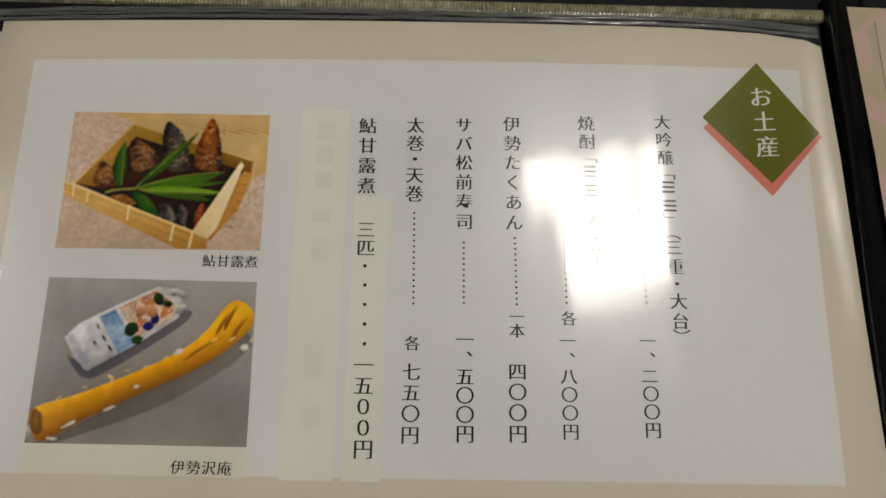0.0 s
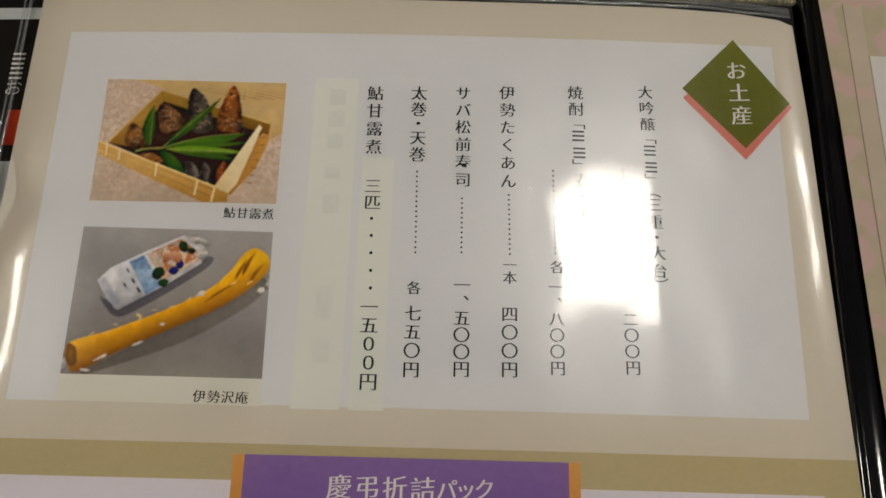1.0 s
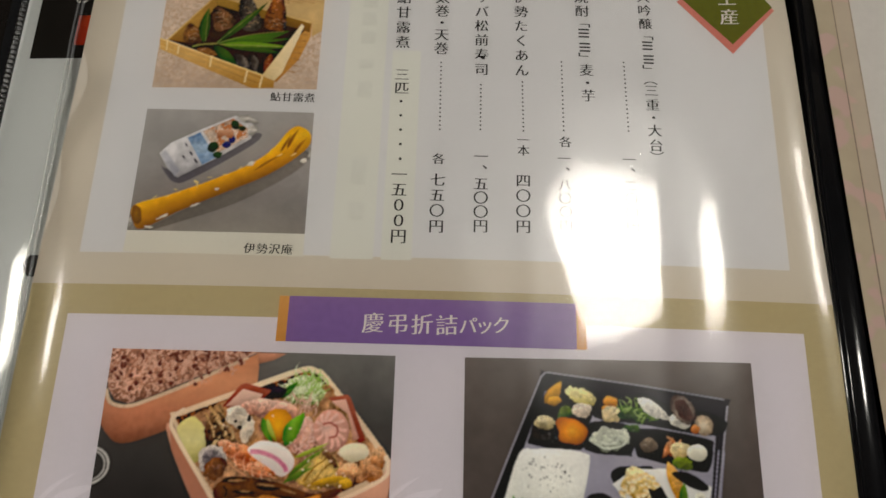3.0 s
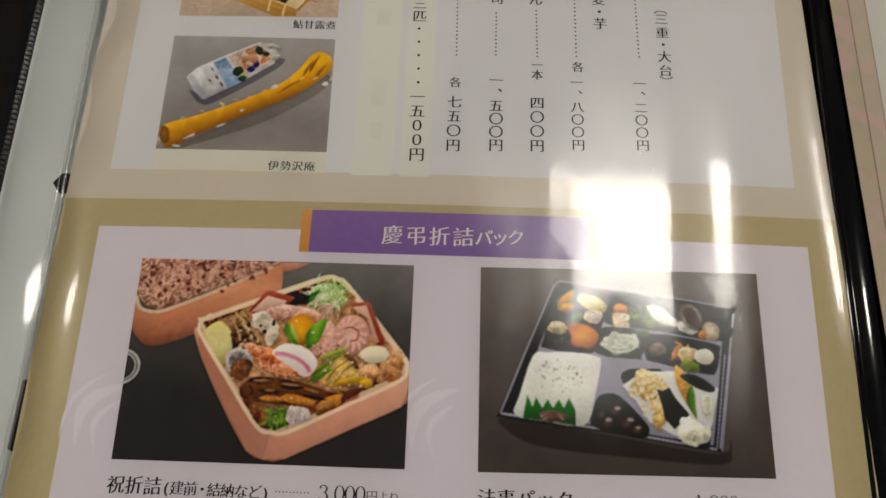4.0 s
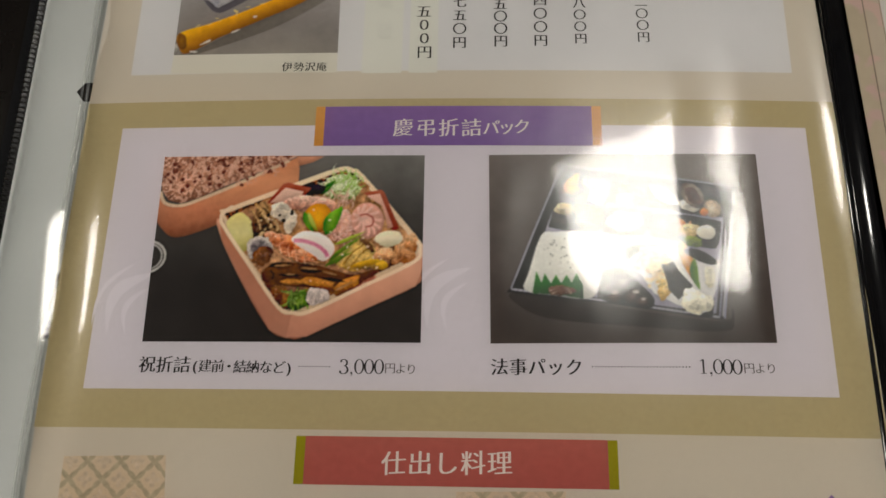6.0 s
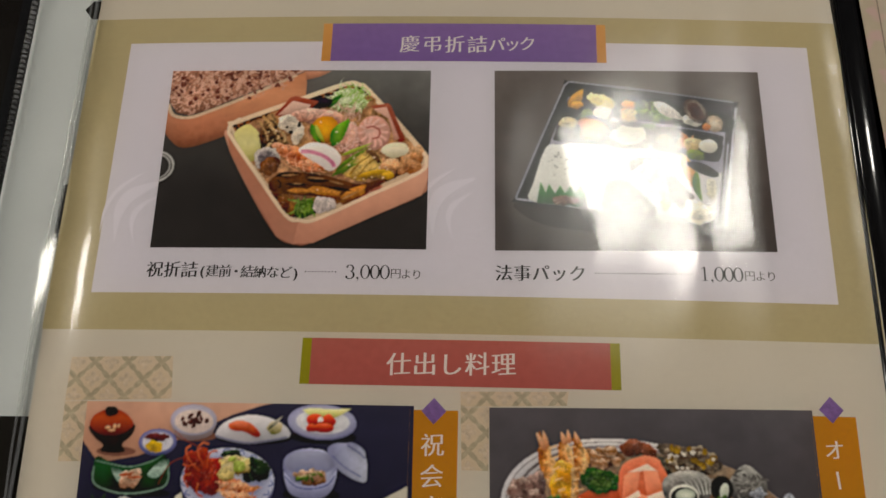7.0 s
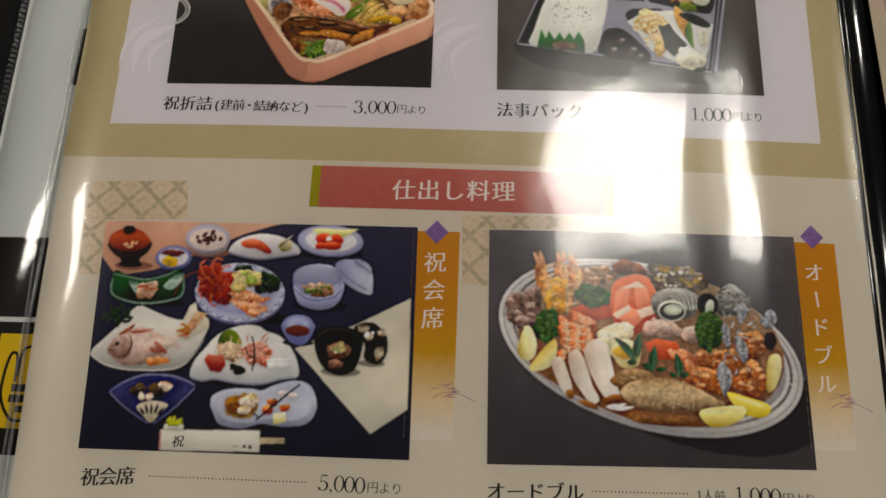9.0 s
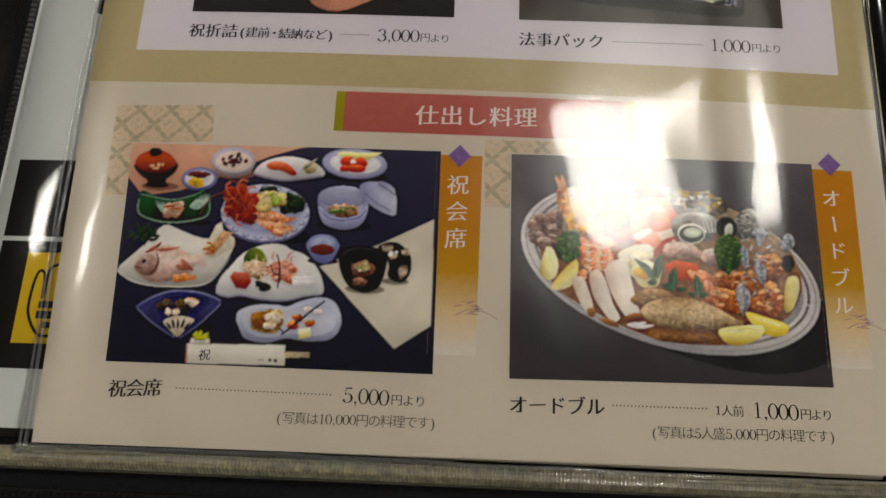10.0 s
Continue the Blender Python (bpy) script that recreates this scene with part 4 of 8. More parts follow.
m("package_print", [blob(17.8, 106.3, 1.43, 1.59, 0, 3), blob(23.1, 113.0, 1.11, 1.43, 20, 4), blob(19.3, 104.0, 1.27, 0.95, 0, 5), blob(25.1, 112.0, 0.95, 0.79, 0, 8)], tone("2c4427", "4a6238", grain=0.2), lift=0)
m("package_print", [blob(21.4, 107.0, 1.27, 0.95, 0, 6), blob(22.7, 108.6, 0.95, 1.11, 0, 7)], tone("2b3570", "4a558c"), lift=0)
m("package_print", [blob(19.8, 110.4, 1.75, 1.11, 30, 9, 0.4), blob(21.9, 110.3, 1.11, 1.43, 0, 10, 0.4)], tone("b87450", "d8a888"), lift=0)
m("package_writing", [leaf(9.7, 103.9, 10.8, 102.6, 0.5), leaf(10.1, 107.5, 10.9, 106.2, 0.4), leaf(11.6, 105.0, 12.6, 103.6, 0.6), leaf(13.1, 102.9, 14.3, 101.3, 0.6)], tone("4a4650"), lift=0)
m("wrapper", [blob(0.3, 84.9, 2.54, 2.70, 0, 2, 0.2), blob(43.6, 108.0, 2.06, 3.49, 20, 1, 0.4), blob(45.1, 104.5, 1.59, 1.43, 0, 12, 0.4), blob(26.3, 114.7, 2.54, 1.11, -30, 15, 0.5), blob(27.9, 111.4, 1.27, 1.59, 0, 16, 0.4)], tone("a8a29c", "c2bcb6", "98928c", grain=0.2))
m("pickled_radish", [smooth([(-1.1, 89.1), (8.0, 92.3), (19.3, 96.9), (29.2, 101.9), (34.4, 106.5), (37.6, 111.2), (40.4, 112.9), (43.7, 110.7), (43.7, 107.0), (39.6, 102.7), (32.6, 97.8), (21.4, 92.5), (10.2, 87.1), (2.0, 82.5), (-0.6, 84.3)])], tone("8c5a08", "c08512", "dca41f", "e4b63c", "cf9a24", grain=0.1, scale=260, soft=0.25), turn=25)
m("radish_fold", [leaf(37.8, 105.9, 40.5, 111.9, 1.11, 0.3), leaf(39.7, 104.3, 42.9, 109.3, 0.95, 0.3), leaf(36.1, 104.9, 38.6, 110.4, 0.79), leaf(29.5, 99.3, 37.9, 105.0, 0.63, 0.3)], tone("9c680c", "b88218"), lift=0)
m("radish_end", [blob(-0.1, 86.5, 1.43, 2.70, 12, 4, 0.15)], tone("a87812", "8a5c0a", along="r"))
m("glint", scatter(13, 21.5, 97.6, 23.81, 1.43, 4, grain_of(0.9, 0.14), 22), tone("e2c470", "f0dca0"), lift=0)
m("glint", [blob(7.0, 86.0, 1.59, 0.32, 20, 2, 0.5), blob(15.1, 89.4, 1.27, 0.32, 20, 3, 0.5), blob(20.3, 94.0, 0.63, 0.32, 0, 5, 0.5), blob(28.6, 101.5, 1.27, 0.48, 20, 6, 0.6), blob(42.6, 102.6, 0.95, 0.63, 30, 7, 0.5), blob(3.7, 83.0, 1.11, 0.32, 0, 8, 0.4)], tone("c8c2b8", "e0dad2"), lift=0)
printed("pasted_label", [[(-1.9, 82.1), (44.7, 81.8), (44.8, 75.6), (-2.1, 76.2)]], ink("d0ccc2", "d3cfc6", grain=0.03), SHEET, 4, "pasted paper label")
lettering("lettering", "伊勢沢庵", 30.8, 77.6, 40.5, 77.5, 3.02, BLACKINK, SHEET, 6)
lettering("lettering", "鮎甘露煮", 33.2, 121.8, 42.6, 121.6, 3.02, BLACKINK, SHEET, 6)

# the red rice and celebration box
photo([(-0.5, 50.7), (69.7, 50.5), (70.0, -0.0), (0.0, 0.0)], tone("2e2a29", "332f2e", "464341", "74716e", grain=0.1, scale=120, soft=0.15), "photograph of a celebration lunch in a pink box")
m("cloth_crest", [stroke(disc(-1.9, 22.4, 5.00, 4.29, 0, 26, -100, 100), 0.55), stroke(disc(-1.9, 22.4, 4.14, 3.57, 0, 26, -100, 100), 0.35)], tone("c9c4c0"), lift=0)
m("rice_box", [[(35.7, 50.4), (42.9, 50.3), (40.1, 48.7), (36.0, 47.5)]], tone("b5795e", "c88f74"))
m("rice_box", [smooth([(-0.8, 39.5), (1.8, 36.5), (7.3, 37.0), (21.0, 43.1), (35.5, 49.9), (36.0, 50.2), (35.8, 41.0), (24.9, 35.6), (14.0, 30.3), (5.5, 27.7), (1.3, 30.1), (-1.4, 34.5)], 4)], tone("8a5238", "c08062", "d69a76", "c58460", grain=0.06))
m("rice_rim", [stroke(smooth([(-0.5, 40.6), (1.3, 37.3), (5.8, 36.6), (11.4, 38.6), (21.1, 42.9), (35.7, 50.2)], 5, False), 0.9)], tone("e6cdb0"), lift=0.4)
m("red_rice", [[(-1.1, 51.0), (36.0, 50.6), (34.9, 49.9), (21.0, 43.7), (10.6, 38.9), (5.5, 37.2), (2.1, 38.1), (-0.1, 41.1)]], tone("a87860", "c49078", "b88068", grain=0.3, scale=900, fleck="dcb09c", fleck_scale=1000, fleck_at=0.56))
m("red_bean", scatter(58, 16.1, 47.1, 17.86, 6.00, 11, grain_of(0.8, 0.5), 8), tone("80483a", "986050", grain=0.2), lift=0.3)
m("rice_grain", scatter(150, 16.2, 46.7, 17.86, 6.29, 12, grain_of(0.6, 0.28), 8), tone("d9b19c", "c99a84"), lift=0.12)
m("lunch_box", [smooth([(16.7, 32.7), (17.5, 27.2), (24.7, 14.2), (32.1, 3.2), (37.2, 1.0), (41.5, 1.6), (55.6, 8.4), (68.3, 14.6), (69.7, 18.3), (69.5, 25.9), (51.9, 20.8), (31.0, 20.1)], 4)], tone("b0705a", "c98e76", "d29c84", grain=0.06))
m("lunch_box", [[(16.8, 32.4), (17.7, 26.9), (32.1, 3.2), (35.9, 1.2), (36.5, 7.7), (26.8, 20.0)]], tone("b27660", "bd8068", along="u"))
m("box_rim", [smooth([(16.7, 33.8), (18.8, 35.9), (32.9, 41.6), (46.8, 47.0), (50.8, 46.8), (54.3, 44.3), (68.4, 27.5), (69.4, 24.5), (67.6, 21.0), (55.1, 14.6), (42.0, 7.8), (37.7, 7.4), (33.9, 9.0), (25.3, 20.6)], 4)], tone("e0c4a4", "ecd6ba", grain=0.05), lift=0.4)
m("box_inside", [smooth([(18.1, 33.2), (19.8, 34.9), (33.0, 40.2), (47.4, 45.8), (50.1, 45.7), (53.2, 43.4), (67.2, 26.7), (68.0, 24.4), (66.5, 22.1), (54.5, 15.8), (41.0, 9.1), (37.8, 8.7), (34.7, 10.1), (25.9, 21.6)], 4)], tone("3c1e10", "5e341c", "4a2a18", grain=0.35, scale=900, fleck="b87a4c", fleck_scale=900, fleck_at=0.62), lift=0)
m("dressing", [smooth([(19.3, 30.9), (27.7, 37.6), (39.2, 41.0), (50.7, 43.9), (55.9, 40.4), (63.9, 30.2), (67.3, 25.2), (57.2, 18.7), (45.0, 11.5), (35.6, 8.8), (28.2, 18.4)], 4)], tone("a87048", "d0a078", "bc8a60", grain=0.25, scale=500), lift=0.3)
m("shredded_salad", [blob(48.2, 41.1, 5.17, 3.55, -8, 7, 0.25)], tone("8c9a5c", "b8c48a", "d4d8b4", grain=0.3, scale=1100))
m("salad_shred", scatter(70, 48.4, 42.2, 4.34, 2.67, 13, shred(3.4, 0.3), 0), tone("dce6b8", "eef0da"), lift=0.3)
m("salad_shred", scatter(40, 49.9, 43.0, 3.76, 2.32, 14, shred(3.0, 0.3), 0), tone("8cb850", "b4d07c"), lift=0.3)
m("salad_shred", scatter(45, 46.5, 37.8, 4.98, 1.58, 15, shred(3.2, 0.32), 0), tone("c89888", "e6c4b4"), lift=0.3)
m("green_leaf", [leaf(43.5, 41.1, 46.5, 43.3, 1.34, 0.00), leaf(42.7, 39.3, 45.8, 42.2, 1.00, 0.00)], tone("3c6a24", "6c9c3c"))
m("seaweed", [blob(41.0, 40.8, 2.68, 1.69, 10, 8, 0.30), blob(38.2, 40.1, 1.84, 1.07, -10, 9, 0.30)], tone("241a22", "40303c", grain=0.12))
m("fish_cake", [[(28.6, 37.0), (32.5, 42.4), (33.9, 42.8), (40.2, 41.2), (38.1, 38.8), (32.4, 36.9)]], tone("a85240", "b8664e"), lift=0.5)
m("fish_cake", [[(29.5, 37.2), (33.2, 41.4), (38.2, 40.2), (37.4, 38.6), (32.4, 37.1)]], tone("d0a898", "e0c0b0", grain=0.05), lift=0.3)
m("pink_fish", [blob(40.8, 36.6, 6.23, 2.46, -5, 10, 0.30), blob(36.2, 36.9, 3.34, 1.76, 10, 12, 0.30), blob(48.8, 30.3, 3.11, 4.46, -10, 11, 0.30)], tone("cc8c78", "e4b09c", "ecc8b8", grain=0.16, scale=500))
m("salad_shred", scatter(46, 49.2, 29.8, 3.27, 4.28, 16, shred(3.0, 0.4), 0), tone("f0d0c4", "d89c90"), lift=0.3)
m("sweet_omelette", [smooth([(18.3, 31.7), (21.5, 34.5), (24.2, 32.9), (26.6, 29.5), (26.3, 26.6), (23.5, 23.5), (20.4, 27.5)], 3)], tone("c8bc74", "e2daa0", "d6cc88", grain=0.06))
m("mushroom", [blob(28.0, 31.5, 3.16, 4.52, 25, 2, 0.35), blob(30.4, 28.6, 2.48, 2.24, 0, 3, 0.30)], tone("4a2e1a", "8c6440", "b08a60", grain=0.35, scale=900))
m("mushroom_gill", [stroke(smooth([(25.5, 36.7), (28.2, 33.7), (30.9, 29.6)], 5, False), 0.59), stroke(smooth([(26.5, 37.2), (29.8, 34.2), (32.8, 29.0)], 5, False), 0.50), stroke(smooth([(25.0, 35.4), (26.7, 31.9), (28.3, 28.5)], 5, False), 0.42)], tone("dcbc8c", "c49c68"), lift=0.5)
m("mushroom_spot", scatter(16, 28.5, 30.7, 2.82, 3.64, 5, grain_of(0.5, 0.4), 0), tone("2a180e", "3c2414"), lift=0)
m("mushroom_spot", scatter(14, 28.9, 30.2, 2.82, 3.46, 6, grain_of(0.5, 0.3), 0), tone("e0c8a0", "d0b080"), lift=0.3)
m("simmered_root", [blob(32.9, 34.4, 3.33, 2.36, -25, 5, 0.25), blob(35.2, 31.4, 1.82, 2.60, 0, 6, 0.30)], tone("d8c8b4", "ece2d4", grain=0.08))
m("root_hole", [disc(33.5, 32.1, 0.58, 0.52, 0), disc(35.4, 34.3, 0.50, 0.70, 0), disc(32.3, 33.6, 0.42, 0.35, 0)], tone("3a2a28"), lift=0)
m("rosette", [disc(55.4, 32.1, 4.25, 4.99, 15)], tone("cc9082", "e0ae9e", "d8a292", along="r", grain=0.08), lift=0.8)
m("rosette_petal", [stroke(smooth([(53.5, 33.2), (57.2, 32.3), (59.3, 32.1)], 5, False), 0.74), stroke(smooth([(53.5, 33.2), (57.3, 31.0), (58.9, 29.8)], 5, False), 0.74), stroke(smooth([(53.5, 33.2), (56.8, 30.0), (57.5, 28.0)], 5, False), 0.74), stroke(smooth([(53.5, 33.2), (55.8, 29.6), (55.5, 27.4)], 5, False), 0.74), stroke(smooth([(53.5, 33.2), (54.5, 29.9), (53.5, 27.9)], 5, False), 0.74), stroke(smooth([(53.5, 33.2), (53.4, 30.9), (51.8, 29.5)], 5, False), 0.74), stroke(smooth([(53.5, 33.2), (52.7, 32.2), (51.1, 31.8)], 5, False), 0.74), stroke(smooth([(53.5, 33.2), (52.5, 33.5), (51.4, 34.2)], 5, False), 0.74), stroke(smooth([(53.5, 33.2), (53.0, 34.5), (52.8, 36.0)], 5, False), 0.74), stroke(smooth([(53.5, 33.2), (54.0, 35.0), (54.7, 36.8)], 5, False), 0.74), stroke(smooth([(53.5, 33.2), (55.3, 34.7), (56.8, 36.3)], 5, False), 0.74), stroke(smooth([(53.5, 33.2), (56.4, 33.8), (58.5, 34.6)], 5, False), 0.74)], tone("eebcae", "f2cabe"), lift=0.5)
m("rosette_petal", [stroke(smooth([(53.2, 33.4), (55.1, 33.8), (56.8, 32.6), (56.5, 30.7), (54.7, 30.4)], 5, False), 0.49)], tone("c87c70"), lift=0)
m("fish_cake", [[(53.9, 39.8), (58.5, 40.7), (59.4, 40.0), (63.7, 30.0), (62.0, 29.1), (59.5, 36.1)]], tone("ac5642", "bc6c54"), lift=0.5)
m("fish_cake", [[(54.8, 39.0), (58.3, 39.6), (62.1, 30.3), (60.8, 29.9), (59.0, 36.1)]], tone("d09a88", "e0b4a4", grain=0.05), lift=0.3)
m("egg_yolk", [disc(42.4, 32.9, 3.80, 3.99, 0)], tone("ecb436", "e0a020", "c88818", along="r", grain=0.04))
m("green_leaf", [leaf(44.6, 28.0, 48.9, 36.1, 3.76, 0.65), leaf(38.7, 34.6, 41.7, 28.7, 1.99, -0.33)], tone("4c8424", "84b440", "68a030", along="u", grain=0.06))
m("green_leaf", [leaf(39.8, 34.4, 42.7, 28.8, 1.16, -0.25), leaf(47.1, 25.5, 55.0, 29.1, 1.14, -0.16)], tone("a0b048", "b8c460", grain=0.06))
m("bamboo_shoot", [smooth([(47.3, 22.0), (51.1, 25.8), (54.7, 27.0), (58.1, 23.7), (55.2, 19.1), (50.0, 18.8)], 3), blob(57.9, 20.4, 3.21, 1.32, 8, 28, 0.30)], tone("c89c48", "e0c078", "d4b064", grain=0.14, scale=500))
m("shoot_line", [stroke([(49.7, 20.2), (52.1, 23.6), (55.2, 25.9)], 0.40), stroke([(51.6, 19.4), (53.9, 22.8), (56.5, 24.9)], 0.32)], tone("b08438"), lift=0)
m("meat_shred", [leaf(53.5, 27.4, 57.3, 24.5, 1.46, 0.00), leaf(54.8, 25.7, 58.2, 23.3, 0.97, 0.00)], tone("6c4430", "a07850"))
m("glazed_meat", [blob(65.1, 23.9, 3.37, 2.84, -20, 31, 0.25), blob(60.3, 22.1, 3.69, 2.16, 10, 32, 0.30), blob(66.9, 26.2, 1.77, 2.35, 0, 33, 0.20)], tone("b87848", "dca474", "ecc49c", grain=0.16, scale=500))
m("white_cake", [smooth([(57.4, 27.1), (59.7, 29.1), (63.6, 29.0), (64.5, 27.2), (63.3, 25.5), (60.1, 24.9)], 3)], tone("d8ceac", "f2ead2", "e8dcc0", grain=0.05))
m("shrimp", [blob(35.7, 24.9, 5.07, 2.54, -28, 21, 0.25), blob(33.0, 26.9, 3.70, 1.88, -30, 22, 0.30), blob(39.6, 22.4, 3.90, 1.68, -15, 23, 0.25)], tone("c0603a", "ea9466", "f2b694", grain=0.14, scale=600))
m("shrimp_band", [stroke(smooth([(31.2, 28.2), (30.6, 26.2), (31.5, 23.9)], 5, False), 0.33), stroke(smooth([(33.5, 27.0), (32.9, 25.0), (33.8, 22.9)], 5, False), 0.33), stroke(smooth([(35.8, 25.9), (35.1, 23.7), (36.0, 21.8)], 5, False), 0.33), stroke(smooth([(38.0, 24.7), (37.4, 22.5), (38.2, 20.8)], 5, False), 0.33), stroke(smooth([(40.2, 23.6), (39.6, 21.3), (40.4, 19.8)], 5, False), 0.33)], tone("f0c8a8", "c86838"), lift=0.3)
m("shrimp_feeler", [stroke(smooth([(34.3, 22.7), (39.3, 21.6), (44.2, 20.5)], 5, False), 0.24), stroke(smooth([(33.4, 23.5), (38.3, 22.8), (43.0, 21.1)], 5, False), 0.25), stroke([(30.8, 24.3), (36.1, 20.9)], 0.25)], tone("e8a880"), lift=0)
m("clam", [blob(27.6, 24.7, 3.29, 2.89, 20, 25, 0.15)], tone("6c6064", "a09498", "c8beb8", along="r", grain=0.2))
m("clam", [blob(28.7, 22.7, 2.46, 2.87, 20, 26, 0.20)], tone("6a3c24", "a06840", "7c4a2c", along="r", grain=0.2))
m("clam_edge", [stroke(smooth([(24.9, 23.7), (25.6, 26.7), (28.0, 27.6), (30.5, 25.8)], 5, False), 0.41)], tone("dcd2cc"), lift=0.3)
m("pink_fish_cake", [smooth([(35.9, 27.0), (37.4, 28.6), (40.2, 29.2), (44.6, 27.9), (47.1, 25.4), (46.8, 22.9), (44.5, 21.0), (41.2, 23.1), (37.7, 25.2)], 4)], tone("e8dcd8", "f2eae6", grain=0.02, soft=0.05), lift=0.7)
m("pink_band", [stroke(smooth([(36.5, 26.6), (39.2, 26.5), (42.6, 25.3), (45.0, 23.4), (45.6, 22.0)], 5, False), 1.07)], tone("d88aa4", "e0a0b4"), lift=0)
m("green_bean", [leaf(44.9, 19.6, 52.1, 23.6, 1.29, 0.24), leaf(45.8, 20.9, 54.6, 28.1, 1.13, 0.32), leaf(47.5, 20.1, 51.2, 24.8, 0.81, 0.00)], tone("5c7c28", "98b04c", grain=0.1))
m("yellow_piece", [leaf(51.6, 19.4, 60.3, 21.3, 1.77, 0.24), blob(59.6, 19.9, 1.60, 1.15, 0, 35, 0.30)], tone("c09028", "e0b848", grain=0.12))
m("pink_fish", [blob(53.1, 15.1, 5.58, 1.30, 22, 41, 0.20)], tone("b86850", "d88c74"))
m("stewed_meat", [blob(33.5, 12.1, 2.89, 2.93, 0, 34, 0.30), blob(30.6, 15.1, 1.94, 2.80, -20, 36, 0.25), blob(36.2, 10.0, 1.92, 1.94, 0, 35, 0.30)], tone("4a2412", "8c5028", "b07840", grain=0.35, scale=800))
m("stewed_meat", [leaf(35.5, 8.4, 35.9, 14.1, 2.07, 0.00)], tone("a06428", "d0944c", grain=0.2))
m("greens", [blob(38.7, 10.6, 2.55, 2.91, -10, 37, 0.35)], tone("3c5c1c", "7c9c3c", "547c28", grain=0.3, scale=900))
m("greens", scatter(16, 38.6, 10.8, 2.24, 2.59, 38, shred(3.2, 0.6), 0), tone("a8c060", "5c8428"))
m("radish", [smooth([(41.0, 12.6), (42.8, 14.0), (45.8, 13.3), (46.7, 11.5), (44.9, 10.0), (42.0, 9.1), (41.1, 10.6)], 4)], tone("c8b8b4", "e2d6d2", grain=0.06))
m("grilled_fish", [smooth([(28.9, 17.4), (30.1, 19.4), (32.4, 20.7), (37.7, 20.6), (43.5, 19.8), (47.6, 18.6), (52.5, 17.4), (56.1, 18.4), (58.4, 18.8), (58.1, 17.5), (55.4, 15.8), (52.0, 13.6), (48.9, 11.7), (47.5, 12.5), (44.8, 13.7), (39.9, 14.1), (35.1, 14.4), (31.1, 15.0), (29.4, 15.9)], 4)], tone("b8824c", "8a5628", "6a3e1c", "7a4a22", "4a2c16", grain=0.2, scale=500))
m("grilled_fish", [blob(43.5, 15.3, 4.81, 1.15, -8, 4, 0.30), blob(51.1, 15.0, 3.67, 1.47, 28, 5, 0.30), blob(37.0, 15.5, 3.22, 0.74, -5, 6, 0.30)], tone("9c5c24", "d89448", "c88038", grain=0.2, scale=600), lift=0.5)
m("fish_char", [leaf(30.5, 19.5, 37.0, 20.2, 0.9, 0.2), leaf(38.5, 18.6, 45.0, 18.4, 1.0, -0.2), leaf(44.5, 16.6, 50.5, 15.6, 0.9), leaf(33.0, 17.4, 39.5, 17.2, 0.7)], tone("1c0e08", "2c180c"), lift=0)
m("fish_sheen", [leaf(31.7, 19.8, 36.6, 20.1, 0.57, 0.00), leaf(38.7, 19.3, 43.5, 18.9, 0.49, 0.00), leaf(44.4, 18.4, 48.5, 17.3, 0.48, 0.00), leaf(48.0, 13.2, 52.6, 15.7, 0.56, 0.00), leaf(34.8, 17.6, 38.0, 17.5, 0.40, 0.00)], tone("c89c6c", "a87848"), lift=0)
m("fish_head", [stroke(smooth([(31.1, 18.6), (32.0, 17.5), (31.7, 16.0)], 5, False), 0.33)], tone("1c0e08"), lift=0)
m("skewer_end", [leaf(61.4, 18.8, 62.0, 21.9, 0.40, 0.00)], tone("2c2018"), lift=0)
m("crumb", scatter(26, 43.8, 25.5, 16.30, 10.15, 40, grain_of(0.4, 0.2), -18), tone("f4ead8", "e0b898"), lift=0.3)
m("lunch_box", [[(16.8, 31.8), (17.7, 26.6), (32.1, 3.0), (36.4, 1.1), (37.4, 7.2), (34.2, 8.7), (25.0, 20.5)]], tone("b47860", "c08872", along="u", grain=0.04), lift=0.3)
m("lunch_box", [[(36.4, 1.1), (41.5, 1.4), (55.6, 8.4), (68.3, 14.6), (69.7, 18.3), (69.5, 25.1), (67.7, 20.7), (55.2, 14.2), (42.0, 7.4), (37.4, 7.2)]], tone("c48a74", "d29e86", "dcac94", grain=0.04), lift=0.3)
m("box_rim", [stroke(smooth([(19.7, 36.2), (17.4, 34.5), (16.8, 33.0), (17.9, 30.4), (25.3, 20.3), (33.9, 8.9), (37.9, 7.4), (42.0, 7.8), (55.1, 14.4), (67.7, 20.9), (69.3, 24.2), (68.4, 27.0)], 5, False), 0.95)], tone("e8d0b4", "f0dcc4", grain=0.03), lift=0.3)

# the black partitioned lunch tray
photo([(86.6, 50.6), (156.3, 51.6), (156.7, 1.2), (87.1, -0.0)], tone("443c39", "514845", "5e5551", "6e6561", grain=0.06, scale=150), "photograph of a black partitioned lunch tray")
m("soft_shade", [smooth([(92.5, 13.0), (105.5, 11.8), (123.5, 8.9), (144.0, 6.4), (146.3, 9.9), (146.8, 6.9), (143.8, 3.8), (123.3, 4.7), (101.9, 6.4), (93.6, 10.0)], 4)], tone("2c2624", "342d2b", grain=0.05), lift=0)
m("tray", [smooth([(104.9, 46.6), (106.1, 47.8), (128.1, 45.2), (149.1, 42.6), (149.9, 40.9), (146.9, 23.8), (144.2, 7.9), (143.2, 6.8), (118.0, 10.2), (92.9, 13.0), (92.0, 14.2), (97.9, 29.0)], 3)], tone("141216", "201c22", "2a262c", along="u", grain=0.06), lift=0.5)
